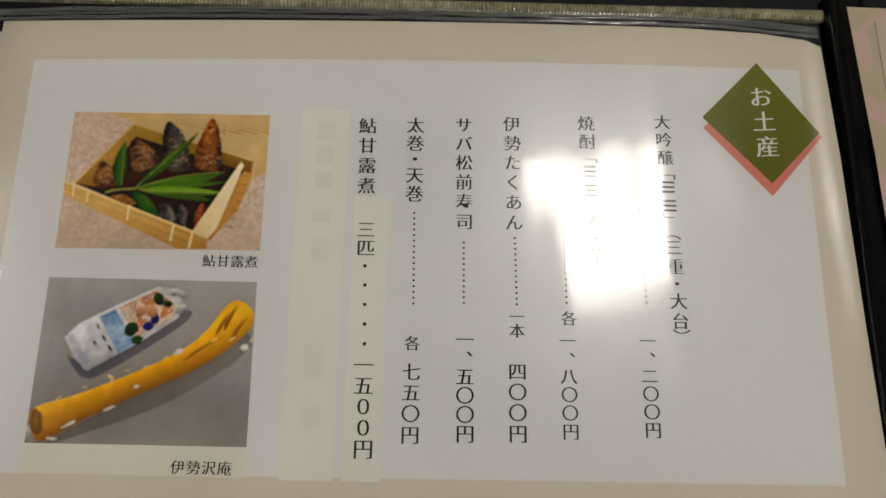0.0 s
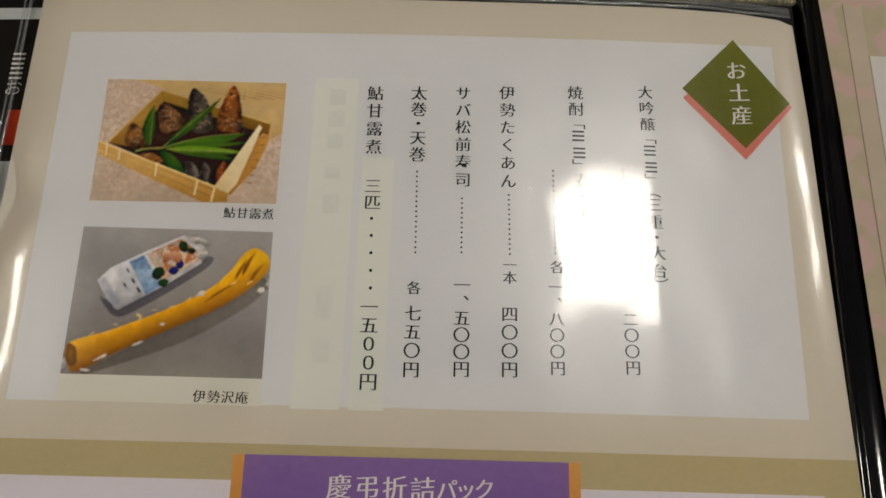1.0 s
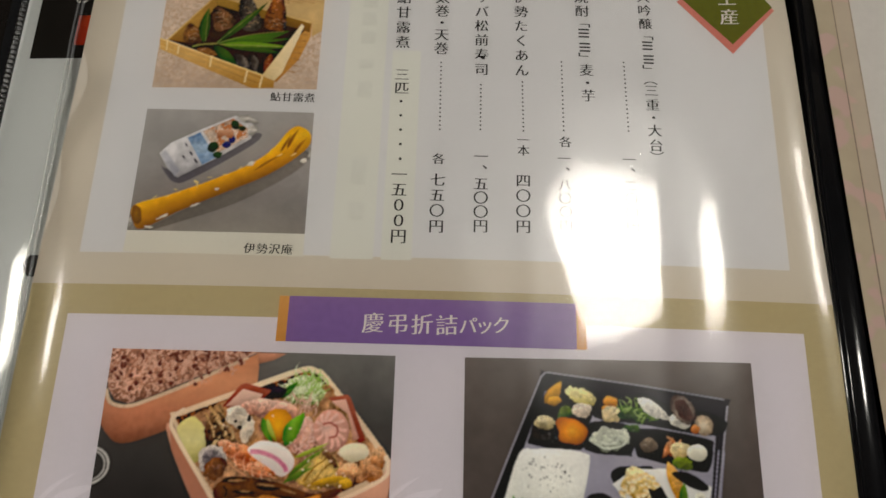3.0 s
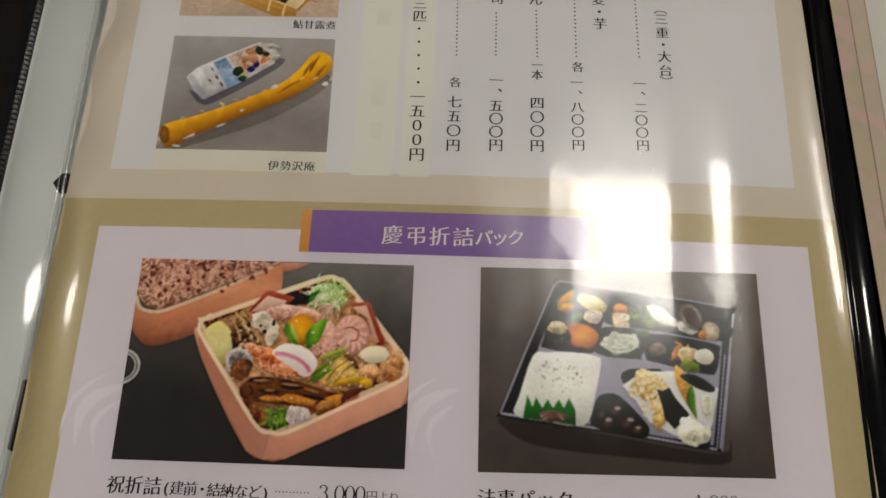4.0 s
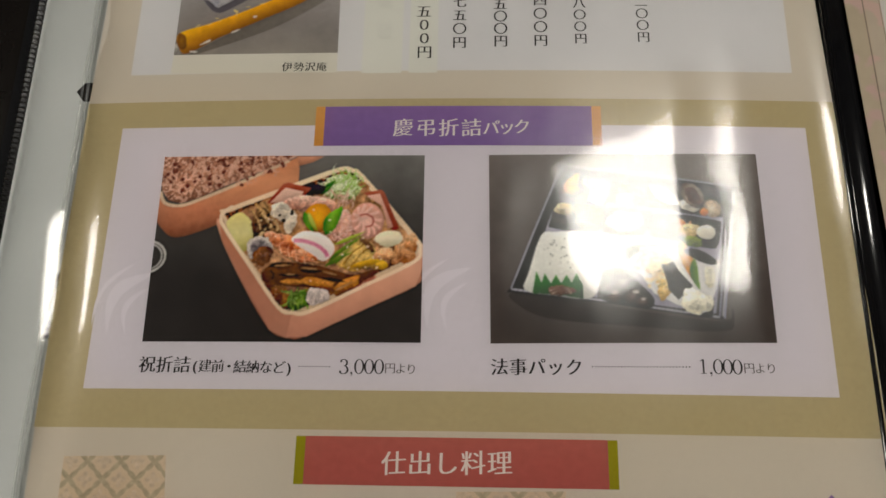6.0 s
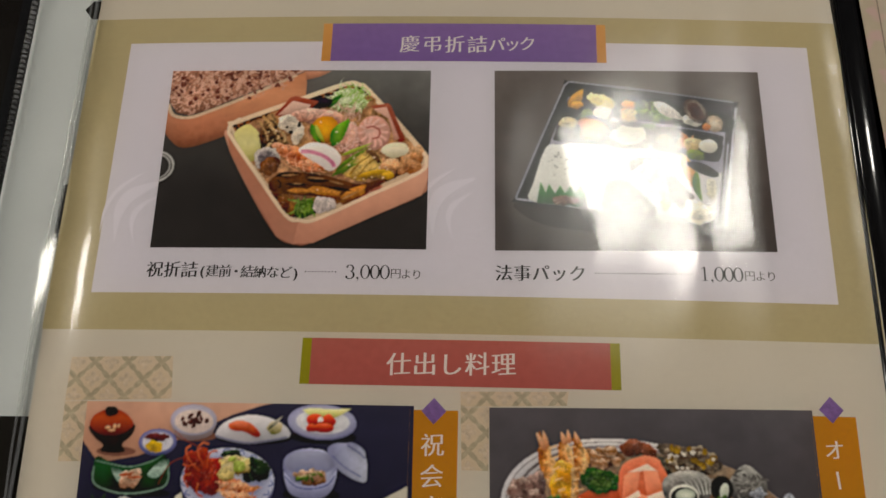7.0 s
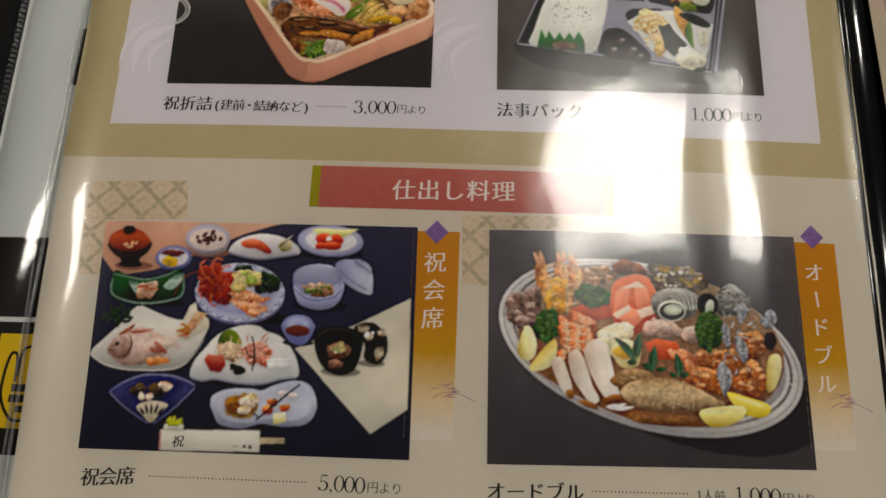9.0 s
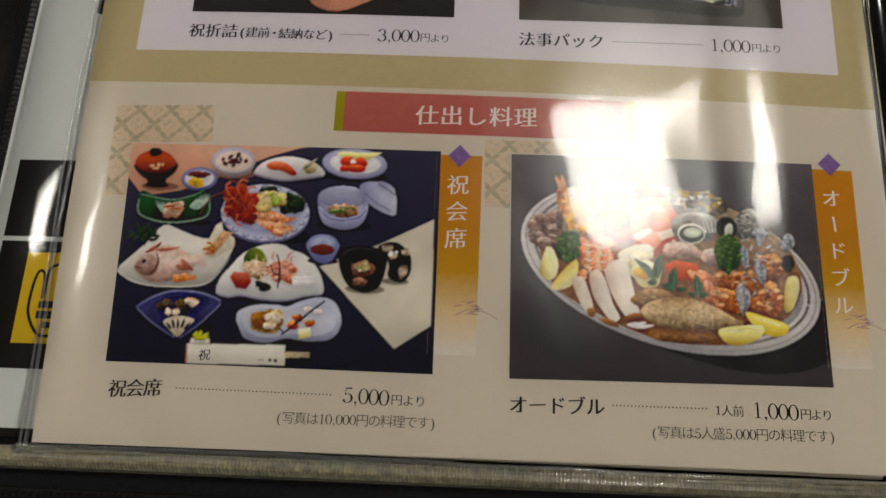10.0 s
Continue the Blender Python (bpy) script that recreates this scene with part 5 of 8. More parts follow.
m("tray_rim", [stroke([(92.2, 14.1), (98.0, 29.0), (105.1, 46.4), (106.3, 47.6)], 0.35), stroke([(106.3, 47.6), (128.1, 45.2), (149.1, 42.4)], 0.30), stroke([(149.7, 40.9), (146.8, 23.8), (144.1, 7.7)], 0.36), stroke([(92.3, 13.9), (118.0, 10.9), (143.2, 7.4)], 0.42)], tone("9c98a4", "b8b4c0"), lift=0)
m("tray_floor", [[(106.1, 43.0), (146.9, 37.9), (144.7, 22.2), (142.5, 8.4), (118.0, 11.5), (95.7, 14.2), (100.8, 29.0)]], tone("8c8898", "a09cac", "b4b0be", grain=0.04), lift=0)
m("compartment", [smooth([(106.9, 43.7), (118.0, 42.5), (116.0, 34.3), (114.4, 29.4), (103.1, 30.2), (102.3, 32.2)], 3), smooth([(119.3, 42.3), (147.1, 38.7), (146.3, 33.7), (130.5, 35.6), (127.6, 35.9), (117.7, 37.1)], 3), smooth([(116.9, 36.0), (127.6, 34.9), (126.3, 28.9), (125.1, 28.4), (115.3, 29.4)], 3), smooth([(128.4, 34.9), (144.1, 33.0), (145.6, 31.0), (144.4, 26.0), (141.6, 25.3), (130.0, 27.7), (127.3, 28.9)], 3)], tone("16121a", "241e26", grain=0.06), lift=0)
m("tofu", [smooth([(110.6, 43.0), (113.4, 44.2), (117.9, 42.1), (117.4, 40.0), (113.3, 40.2)], 3)], tone("d0c078", "ece2ac", grain=0.06))
m("fried_shell", [leaf(106.0, 40.0, 109.9, 45.5, 3.06, -0.29), blob(108.2, 40.7, 1.61, 1.17, 0, 3, 0.30)], tone("b88424", "e8b048", grain=0.08))
m("greens", [blob(110.7, 37.5, 1.60, 2.32, -10, 3, 0.30)], tone("3c4c1c", "788c3c", grain=0.25))
m("bean_curd", [blob(114.7, 38.6, 2.33, 1.66, 0, 5, 0.20)], tone("d8c4b0", "f0e4d6", grain=0.06))
m("mushroom", [blob(105.9, 32.6, 3.18, 2.78, 0, 7, 0.12)], tone("1c1612", "443830", grain=0.12))
m("taro", [disc(105.9, 35.5, 2.46, 1.48, 0)], tone("c0ac7c", "e4d6b0"))
m("carrot_flower", [blob(112.2, 33.7, 3.61, 3.28, 0, 8, 0.25)], tone("f4b040", "ec981c", "c87410", along="r", grain=0.06))
m("carrot", [blob(121.7, 40.9, 1.89, 1.34, 0, 4, 0.20), blob(120.5, 39.2, 1.02, 0.83, 0, 5, 0.20)], tone("c87c28", "e8ac54"))
m("bean_curd", [blob(122.1, 37.9, 2.75, 1.82, 10, 9, 0.20)], tone("ccb484", "ecdcb4", grain=0.08))
m("greens", [blob(127.7, 38.2, 4.49, 1.99, -8, 12, 0.35), blob(126.5, 34.7, 2.02, 0.99, 0, 13, 0.30)], tone("2c4418", "5c7c30", grain=0.3))
m("salad_shred", scatter(40, 129.2, 38.7, 5.07, 1.83, 14, shred(2.6, 0.35), -8), tone("84a44c", "b4c880"), lift=0.3)
m("white_fish", [leaf(128.2, 42.1, 136.3, 36.9, 3.35, -0.29), blob(138.1, 37.0, 2.60, 1.82, -15, 11, 0.20)], tone("d4cec2", "f0ece4", grain=0.06))
m("shellfish", [disc(139.0, 39.6, 2.61, 3.83, 32)], tone("8c786c", "b8a698", "5c443c", along="r", grain=0.1))
m("shellfish", [disc(139.1, 39.5, 1.74, 2.83, 32)], tone("402824", "684840", along="r"), lift=0.3)
m("shellfish", [disc(143.7, 36.1, 2.30, 2.47, 0)], tone("ece0cc", "d4c0a4", "a8907a", along="r", grain=0.06))
m("carrot", [blob(141.6, 35.1, 1.15, 0.99, 0, 6, 0.20)], tone("c86c34", "e09c60"))
m("noodles", [blob(121.3, 32.1, 4.60, 2.93, -6, 15, 0.15)], tone("909484", "c8ccbc", "dcdcd0", grain=0.2, scale=900))
m("noodle_strand", [stroke(smooth([(118.1, 31.9), (119.6, 34.0), (122.5, 34.0), (123.1, 32.0), (120.9, 30.8), (119.1, 31.5)], 5, False), 0.50), stroke(smooth([(117.0, 31.5), (120.2, 29.8), (124.5, 30.8)], 5, False), 0.43), stroke(smooth([(123.5, 33.7), (125.3, 32.1), (123.8, 30.4)], 5, False), 0.43)], tone("e6e8dc", "b8bcac"), lift=0.3)
m("side_dish", [blob(130.4, 30.9, 2.00, 1.79, 0, 16, 0.20)], tone("6c5848", "a08c78", grain=0.15))
m("fried_shrimp", [leaf(133.6, 28.1, 136.2, 33.0, 1.71, -0.14), leaf(135.2, 28.5, 138.3, 32.6, 1.42, -0.14), leaf(137.0, 31.4, 134.6, 33.3, 0.86, 0.00)], tone("a85c34", "d8905c", "ecb88c"))
m("fried_shrimp", [blob(137.6, 30.0, 2.43, 1.94, 20, 17, 0.25)], tone("c8a868", "ecdcb0", grain=0.12))
m("white_cake", [blob(141.7, 29.6, 2.28, 2.10, -10, 18, 0.20)], tone("dcd6c4", "f2eee2", grain=0.06))
m("greens", [blob(138.2, 26.9, 2.56, 1.44, -10, 19, 0.30)], tone("5c6c1c", "98a83c", grain=0.2))
m("white_rice", [smooth([(99.9, 28.2), (103.5, 29.2), (109.9, 29.4), (115.5, 28.6), (116.4, 26.8), (114.9, 19.3), (113.1, 12.8), (109.6, 11.6), (102.6, 12.5), (95.6, 13.7), (96.7, 18.3)], 3)], tone("cfccc6", "e6e4de", "eeece8", grain=0.08, scale=900), lift=0.5)
m("rice_grain", scatter(110, 106.6, 20.7, 7.92, 6.54, 21, grain_of(0.5, 0.24), 0), tone("f4f2ee", "d8d6d0"), lift=0.08)
m("sesame", scatter(46, 106.2, 23.5, 6.20, 3.96, 22, grain_of(0.28, 0.14), 0), tone("3c3a3a", "5c5856"), lift=0)
m("plastic_grass", [[(97.5, 12.9), (98.5, 18.8), (99.8, 15.7), (100.6, 18.2), (102.2, 15.5), (103.4, 17.9), (104.7, 15.6), (106.1, 17.9), (107.3, 15.7), (108.5, 18.3), (110.0, 15.4), (110.1, 11.6), (103.4, 12.5)]], tone("1c4c14", "34782a", "5c9c40", grain=0.1), lift=0.5)
m("pickled_plum", [blob(104.6, 13.6, 3.60, 1.28, -4, 23, 0.20)], tone("5c3c28", "98705a", grain=0.15))
m("pickle_line", [stroke(smooth([(101.8, 13.4), (104.6, 14.6), (107.3, 13.4)], 5, False), 0.39), stroke(smooth([(102.3, 12.8), (104.8, 13.8), (107.6, 12.8)], 5, False), 0.39)], tone("d0b49c", "4a2c20"), lift=0.2)
m("compartment", [smooth([(115.4, 18.5), (117.5, 19.6), (120.9, 19.0), (126.7, 13.1), (127.5, 10.9), (126.3, 9.4), (121.3, 9.9), (114.0, 11.7), (114.2, 15.2)], 4)], tone("1c1618", "2c2426"), lift=0)
m("black_bean", [disc(119.5, 15.4, 2.44, 2.01, 0), disc(117.5, 12.6, 2.66, 2.15, 0), disc(122.4, 12.5, 2.50, 2.23, 0), disc(124.6, 11.1, 2.19, 1.59, 0), disc(116.3, 14.5, 1.57, 1.76, 0)], tone("5c4844", "382826", "241a1a", along="r", grain=0.08))
m("bean_glint", [disc(120.1, 16.2, 0.71, 0.48, 0), disc(117.9, 13.4, 0.78, 0.48, 0), disc(123.1, 13.6, 0.78, 0.48, 0), disc(124.9, 11.8, 0.62, 0.32, 0)], tone("b4a49e", "8c7c78"), lift=0)
m("compartment", [smooth([(121.1, 23.6), (123.0, 25.7), (126.6, 25.9), (131.3, 25.6), (127.9, 19.7), (124.0, 19.6)], 4), [(141.3, 12.5), (142.4, 12.2), (141.5, 7.4), (138.7, 7.5)]], tone("1a1618", "2a2426"), lift=0)
m("paper_doily", [[(121.5, 21.8), (126.6, 25.4), (134.5, 25.7), (144.6, 21.9), (142.7, 13.8), (141.0, 9.0), (138.3, 8.1), (132.6, 10.7), (127.6, 13.3), (124.7, 18.0)]], tone("d8d5d2", "eae8e6", grain=0.04), lift=0.3)
m("tempura", [blob(128.0, 21.7, 4.60, 3.45, -25, 25, 0.30), blob(130.2, 15.8, 1.89, 4.19, -10, 27, 0.25)], tone("b88c48", "e0c484", "f0e2ba", grain=0.2, scale=500))
m("tempura_crumb", scatter(36, 127.9, 19.7, 4.75, 4.89, 28, chunk(0.7), 0), tone("f4ecd0", "d4ac68"), lift=0.4)
m("carrot", [leaf(134.6, 27.4, 137.5, 16.7, 3.20, 0.32)], tone("c88c3c", "e8b468", grain=0.12))
m("seaweed", [[(129.7, 21.1), (131.1, 20.7), (132.7, 21.7), (134.2, 19.1), (137.3, 15.4), (135.5, 13.6), (133.5, 11.7), (131.3, 14.2), (130.8, 17.4)], smooth([(135.4, 24.7), (139.3, 25.0), (143.7, 22.2), (142.8, 20.9), (139.1, 21.9)], 3)], tone("120e10", "241c1e", grain=0.08), lift=0.5)
m("green_pepper", [leaf(138.2, 22.7, 139.1, 14.1, 2.07, -0.80)], tone("4c6c14", "8cac34", along="u", grain=0.06))
m("squash", [blob(137.7, 11.1, 3.75, 3.18, -10, 30, 0.25), blob(141.6, 17.8, 1.42, 2.60, -10, 31, 0.20)], tone("dcd4bc", "f2eee2", grain=0.06))
m("tray_rim", [stroke([(148.1, 30.3), (144.5, 7.1)], 0.32), stroke([(146.8, 30.3), (143.3, 7.5)], 0.24)], tone("8c88a4", "b4b0c4"), lift=0)

# the celebration dinner of many dishes
photo([(-10.0, -38.9), (68.4, -38.7), (69.1, -94.8), (-7.5, -94.8)], tone("1c1a28", "211f30", "28263a", "302e42", grain=0.08, scale=160), "photograph of a celebration dinner on a dark cloth")
m("pink_cloth", [[(-10.3, -38.7), (35.5, -38.6), (32.1, -39.4), (25.4, -41.7), (18.0, -45.3), (13.9, -47.3), (4.3, -51.4), (-5.1, -53.2), (-9.6, -48.2)]], tone("b4846c", "c89880", "d4a892", grain=0.06, scale=200), lift=0)
m("white_tray_paper", [[(67.6, -56.9), (68.1, -83.4), (59.8, -89.3), (40.8, -70.0), (45.2, -67.9), (54.8, -63.8)]], tone("ccc4b6", "d4ccbe", "c8c0b2", grain=0.03, scale=150), lift=0.4)
m("soft_shade", [disc(-1.2, -50.5, 4.78, 1.12, 0), disc(17.3, -46.6, 5.20, 1.31, 0)], tone("8a5c4c", "7c5244"), lift=0)
m("soup_bowl", [smooth([(-8.5, -44.6), (-7.1, -47.2), (-4.6, -49.0), (-4.7, -50.6), (0.7, -50.6), (0.0, -48.8), (2.0, -46.7), (2.2, -44.1), (-3.4, -43.3)], 4)], tone("1a0c0a", "34160e", "1a0c0a", grain=0.08))
m("bowl_lid", [smooth([(-8.4, -44.8), (-8.0, -42.5), (-6.0, -41.1), (-3.7, -40.6), (-1.1, -41.1), (1.2, -42.7), (2.1, -44.5), (-0.2, -46.4), (-2.8, -46.9), (-5.6, -46.6)], 4)], tone("5c1c0c", "94381a", "ac4a26", "8c3416", grain=0.06))
m("bowl_knob", [smooth([(-5.2, -41.3), (-5.0, -40.3), (-3.8, -40.1), (-2.5, -40.4), (-2.1, -41.6), (-3.4, -42.3), (-4.7, -42.2)], 4)], tone("14100e", "2c2624"))
m("bowl_glint", [disc(-4.0, -45.0, 0.70, 0.38, 0), disc(-2.4, -44.8, 0.44, 0.67, 0), disc(-1.4, -44.6, 0.35, 0.48, 0), disc(-3.0, -45.7, 0.88, 0.28, 0)], tone("dca070", "e8c8a0"), lift=0)
m("bowl", [smooth([(10.9, -43.1), (12.5, -46.4), (15.3, -47.6), (18.7, -47.3), (21.2, -46.1), (22.0, -42.8), (19.6, -44.5), (14.0, -44.9)], 4)], tone("8c7c80", "b4a4a4", grain=0.06))
m("bowl", [disc(16.5, -42.9, 5.59, 3.60, -3)], tone("e2dade", "cfc8d2", "a8a4bc", along="r", grain=0.04), lift=0.6)
m("plate_well", [disc(16.6, -43.3, 4.71, 2.74, -3)], tone("d8c4bc", "e6d6ce", grain=0.12, scale=900), lift=0)
m("side_dish", scatter(15, 16.6, -42.9, 3.32, 1.70, 5, grain_of(0.8, 0.5), 0), tone("54302c", "7a4a40"), lift=0.2)
m("plate", [disc(8.5, -48.4, 4.52, 2.98, 0)], tone("5c5c8c", "7c7ca8"), lift=0.6)
m("plate", [disc(8.5, -48.0, 4.52, 2.89, 0)], tone("dcdae6", "b4b4d0", "5c609c", along="r", grain=0.04, soft=0.08), lift=0.5)
m("plate_well", [disc(8.5, -48.2, 3.65, 2.24, 0)], tone("cfccd8", "e0dee6"), lift=0)
m("side_dish", [blob(8.3, -47.1, 2.79, 0.94, 0, 3, 0.30)], tone("5c2c34", "84484a", grain=0.2), lift=0.6)
m("side_dish", [blob(7.8, -49.1, 2.26, 1.21, 0, 4, 0.25)], tone("d0a018", "ecc83c", grain=0.08), lift=0.6)
m("soft_shade", [disc(31.2, -46.8, 9.04, 1.48, 0)], tone("12101c", "181624"), lift=0)
m("plate", [smooth([(22.1, -46.3), (23.9, -43.4), (28.9, -41.6), (34.1, -42.0), (38.5, -44.0), (39.8, -46.3), (36.4, -47.2), (29.6, -48.1), (24.4, -47.3)], 4)], tone("b8b4bc", "dad6da", "eae6e8", grain=0.04), lift=0.7)
m("plate_edge", [stroke(smooth([(22.2, -46.5), (26.1, -47.5), (30.5, -48.0), (36.4, -47.1), (39.6, -46.3)], 5, False), 0.43)], tone("8c8ca4"), lift=0)
m("sushi", [smooth([(25.0, -43.8), (27.3, -42.8), (30.4, -43.6), (32.7, -45.8), (31.9, -46.7), (29.0, -45.5), (25.8, -45.1)], 4)], tone("a83c20", "d8684a", "e48c70", grain=0.08))
m("sushi", [blob(36.0, -44.4, 1.90, 1.49, 20, 7, 0.20)], tone("8c8850", "c4b48c", "e0d0b0", grain=0.2), lift=0.6)
m("sushi_wrap", [leaf(34.3, -45.0, 37.6, -41.7, 0.86, 0.00)], tone("6c6c50", "d8d0c0"), lift=0.3)
m("soft_shade", [disc(47.5, -46.3, 7.86, 1.66, 0)], tone("12101c", "181624"), lift=0)
m("plate", [disc(47.1, -43.1, 8.07, 3.91, -3)], tone("8484ac", "a4a4c4"), lift=0.6)
m("plate", [disc(47.0, -42.7, 8.08, 3.92, -3)], tone("e4e2e8", "cccad8", "9c9cc0", along="r", grain=0.04, soft=0.1), lift=0.5)
m("plate_well", [disc(47.2, -42.8, 6.36, 2.80, -3)], tone("dcdade", "ecebee"), lift=0)
m("melon", [leaf(42.2, -40.1, 53.8, -39.6, 2.60, -1.21)], tone("b8b860", "dcd88c", "ece8b4", grain=0.06))
m("fruit", [blob(45.3, -42.5, 1.89, 1.68, 20, 8, 0.15), blob(48.5, -42.7, 1.72, 1.59, -10, 9, 0.15), blob(47.5, -44.2, 2.40, 1.11, 0, 10, 0.15), blob(44.7, -44.3, 1.37, 0.93, 0, 11, 0.15)], tone("a82818", "d8502c", "e87858", grain=0.06))
m("fruit", [blob(46.6, -42.3, 0.69, 0.65, 0, 11, 0.30)], tone("f0e8e4"), lift=0.3)
m("soft_shade", [disc(3.7, -59.2, 9.39, 1.26, -4)], tone("12101c", "181624"), lift=0)
m("green_dish", [smooth([(-6.0, -53.2), (-5.2, -51.7), (-1.6, -53.3), (2.8, -53.9), (7.8, -52.4), (10.3, -50.9), (11.7, -54.0), (11.8, -57.2), (8.8, -58.9), (2.6, -59.8), (-2.8, -58.9), (-5.4, -57.4)], 4)], tone("0c2412", "1c4a22", "285c30", "163a1c", grain=0.12, scale=250))
m("dish_glass", [smooth([(7.0, -55.5), (10.3, -52.0), (11.5, -54.0), (9.3, -56.4)], 4), smooth([(-1.9, -54.0), (1.7, -55.2), (2.5, -57.1), (0.5, -57.7)], 4)], tone("8ca898", "b8ccc0", "3c6448", grain=0.15), lift=0)
m("green_dish_edge", [stroke(smooth([(-6.0, -54.0), (-5.6, -57.4), (-2.7, -59.1), (2.6, -60.0), (8.9, -59.1), (12.0, -57.2), (11.3, -51.2)], 5, False), 0.35), stroke(smooth([(-5.8, -52.7), (-1.6, -53.5), (2.8, -54.0), (7.8, -52.6), (10.5, -50.9)], 5, False), 0.26)], tone("9cb8a4", "6c9078"), lift=0)
m("grilled_food", [blob(3.0, -56.8, 2.74, 2.00, 0, 12, 0.25), blob(4.0, -55.6, 1.89, 1.28, 20, 13, 0.20)], tone("c08868", "e4b89c", "f0d8c4", grain=0.12))
m("side_dish", [leaf(0.2, -55.9, 4.4, -55.3, 0.77, 0.00), leaf(2.4, -56.2, 6.0, -56.4, 0.69, 0.00)], tone("d0582c", "e89068"), lift=0.3)
m("soft_shade", [disc(27.3, -62.3, 11.32, 2.28, -3)], tone("12101c", "181624"), lift=0)
m("plate", [disc(26.1, -57.1, 11.01, 7.52, -3)], tone("6c6c98", "8c8cb4"), lift=0.6)
m("plate", [disc(26.0, -56.6, 10.93, 7.35, -3)], tone("e0dee8", "c4c4d8", "9ca0c8", "d4d4e4", along="r", grain=0.05, soft=0.1), lift=0.5)
m("plate_pattern", [stroke(smooth([(36.0, -56.3), (36.7, -57.2), (35.4, -57.7)], 5, False), 0.34), stroke(smooth([(35.7, -58.5), (35.9, -59.4), (34.4, -59.6)], 5, False), 0.34), stroke(smooth([(34.3, -60.4), (34.1, -61.3), (32.6, -61.2)], 5, False), 0.34), stroke(smooth([(32.1, -61.9), (31.5, -62.8), (30.0, -62.3)], 5, False), 0.33), stroke(smooth([(29.2, -62.9), (28.3, -63.6), (27.1, -62.8)], 5, False), 0.33), stroke(smooth([(26.0, -63.1), (24.8, -63.6), (24.0, -62.6)], 5, False), 0.33), stroke(smooth([(22.8, -62.7), (21.4, -62.9), (21.1, -61.8)], 5, False), 0.34), stroke(smooth([(19.9, -61.7), (18.6, -61.5), (18.7, -60.4)], 5, False), 0.34), stroke(smooth([(17.7, -60.1), (16.4, -59.6), (17.1, -58.7)], 5, False), 0.34), stroke(smooth([(16.3, -58.1), (15.4, -57.4), (16.4, -56.6)], 5, False), 0.34), stroke(smooth([(15.9, -55.9), (15.4, -55.0), (16.8, -54.6)], 5, False), 0.34), stroke(smooth([(16.7, -53.8), (16.6, -52.8), (18.2, -52.8)], 5, False), 0.34), stroke(smooth([(18.5, -52.0), (18.9, -51.0), (20.4, -51.4)], 5, False), 0.34), stroke(smooth([(21.1, -50.7), (21.9, -49.9), (23.3, -50.5)], 5, False), 0.34), stroke(smooth([(24.2, -50.0), (25.4, -49.4), (26.4, -50.4)], 5, False), 0.34), stroke(smooth([(27.5, -50.1), (28.9, -49.8), (29.5, -50.9)], 5, False), 0.34), stroke(smooth([(30.7, -50.9), (32.1, -50.9), (32.2, -52.0)], 5, False), 0.34), stroke(smooth([(33.3, -52.3), (34.6, -52.6), (34.2, -53.6)], 5, False), 0.34), stroke(smooth([(35.1, -54.1), (36.2, -54.7), (35.3, -55.6)], 5, False), 0.34)], tone("6c76b0", "8c94c4"), lift=0)
m("lobster", [blob(20.2, -55.0, 3.92, 4.52, -20, 13, 0.35), blob(18.0, -51.5, 2.58, 2.20, 20, 14, 0.40), blob(23.0, -56.7, 2.89, 3.05, 0, 15, 0.30)], tone("7c1c0c", "b4381c", "cc5434", grain=0.25, scale=700))
m("lobster_leg", [stroke(smooth([(19.3, -54.6), (16.4, -52.0), (15.6, -49.7), (16.8, -48.8)], 5, False), 0.51), stroke(smooth([(20.0, -53.2), (18.3, -50.1), (19.3, -48.2), (21.1, -48.6)], 5, False), 0.51), stroke(smooth([(20.9, -53.7), (21.3, -50.5), (23.4, -49.9)], 5, False), 0.43), stroke(smooth([(17.2, -55.1), (15.7, -56.1), (17.3, -58.7)], 5, False), 0.43), stroke(smooth([(19.3, -57.3), (19.2, -59.5), (21.0, -60.4)], 5, False), 0.42), stroke(smooth([(18.2, -52.8), (16.4, -53.6), (15.1, -52.9)], 5, False), 0.43)], tone("d0502c", "e07c54"), lift=0.6)
m("lobster_leg", [stroke(smooth([(17.1, -51.1), (12.2, -53.0), (9.6, -58.5)], 5, False), 0.17), stroke(smooth([(18.6, -49.2), (14.8, -47.4), (11.9, -45.2)], 5, False), 0.17)], tone("a8482c"), lift=0)
m("greens", [blob(32.5, -54.2, 3.05, 2.70, 0, 17, 0.30), blob(26.5, -50.8, 2.23, 1.28, 0, 18, 0.30)], tone("141c10", "2c4020", "3c5428", grain=0.3, scale=700))
m("potato", [blob(27.7, -53.0, 3.58, 2.18, -15, 18, 0.25), blob(25.8, -54.9, 2.21, 1.98, 0, 19, 0.25)], tone("a88c4c", "dcc884", "ecdcac", grain=0.2))
m("garnish", [disc(28.4, -53.4, 1.53, 1.27, 0), disc(26.8, -51.8, 1.03, 0.64, 0)], tone("98a848", "c0cc70"), lift=0.6)
m("lobster_tail", [leaf(23.0, -56.7, 34.2, -58.2, 2.89, -0.51), leaf(23.7, -58.9, 33.7, -60.8, 3.04, -0.34), leaf(28.0, -62.3, 33.2, -60.2, 2.35, -0.17)], tone("c85428", "e89868", "f0bc94", "d8743c", grain=0.14))
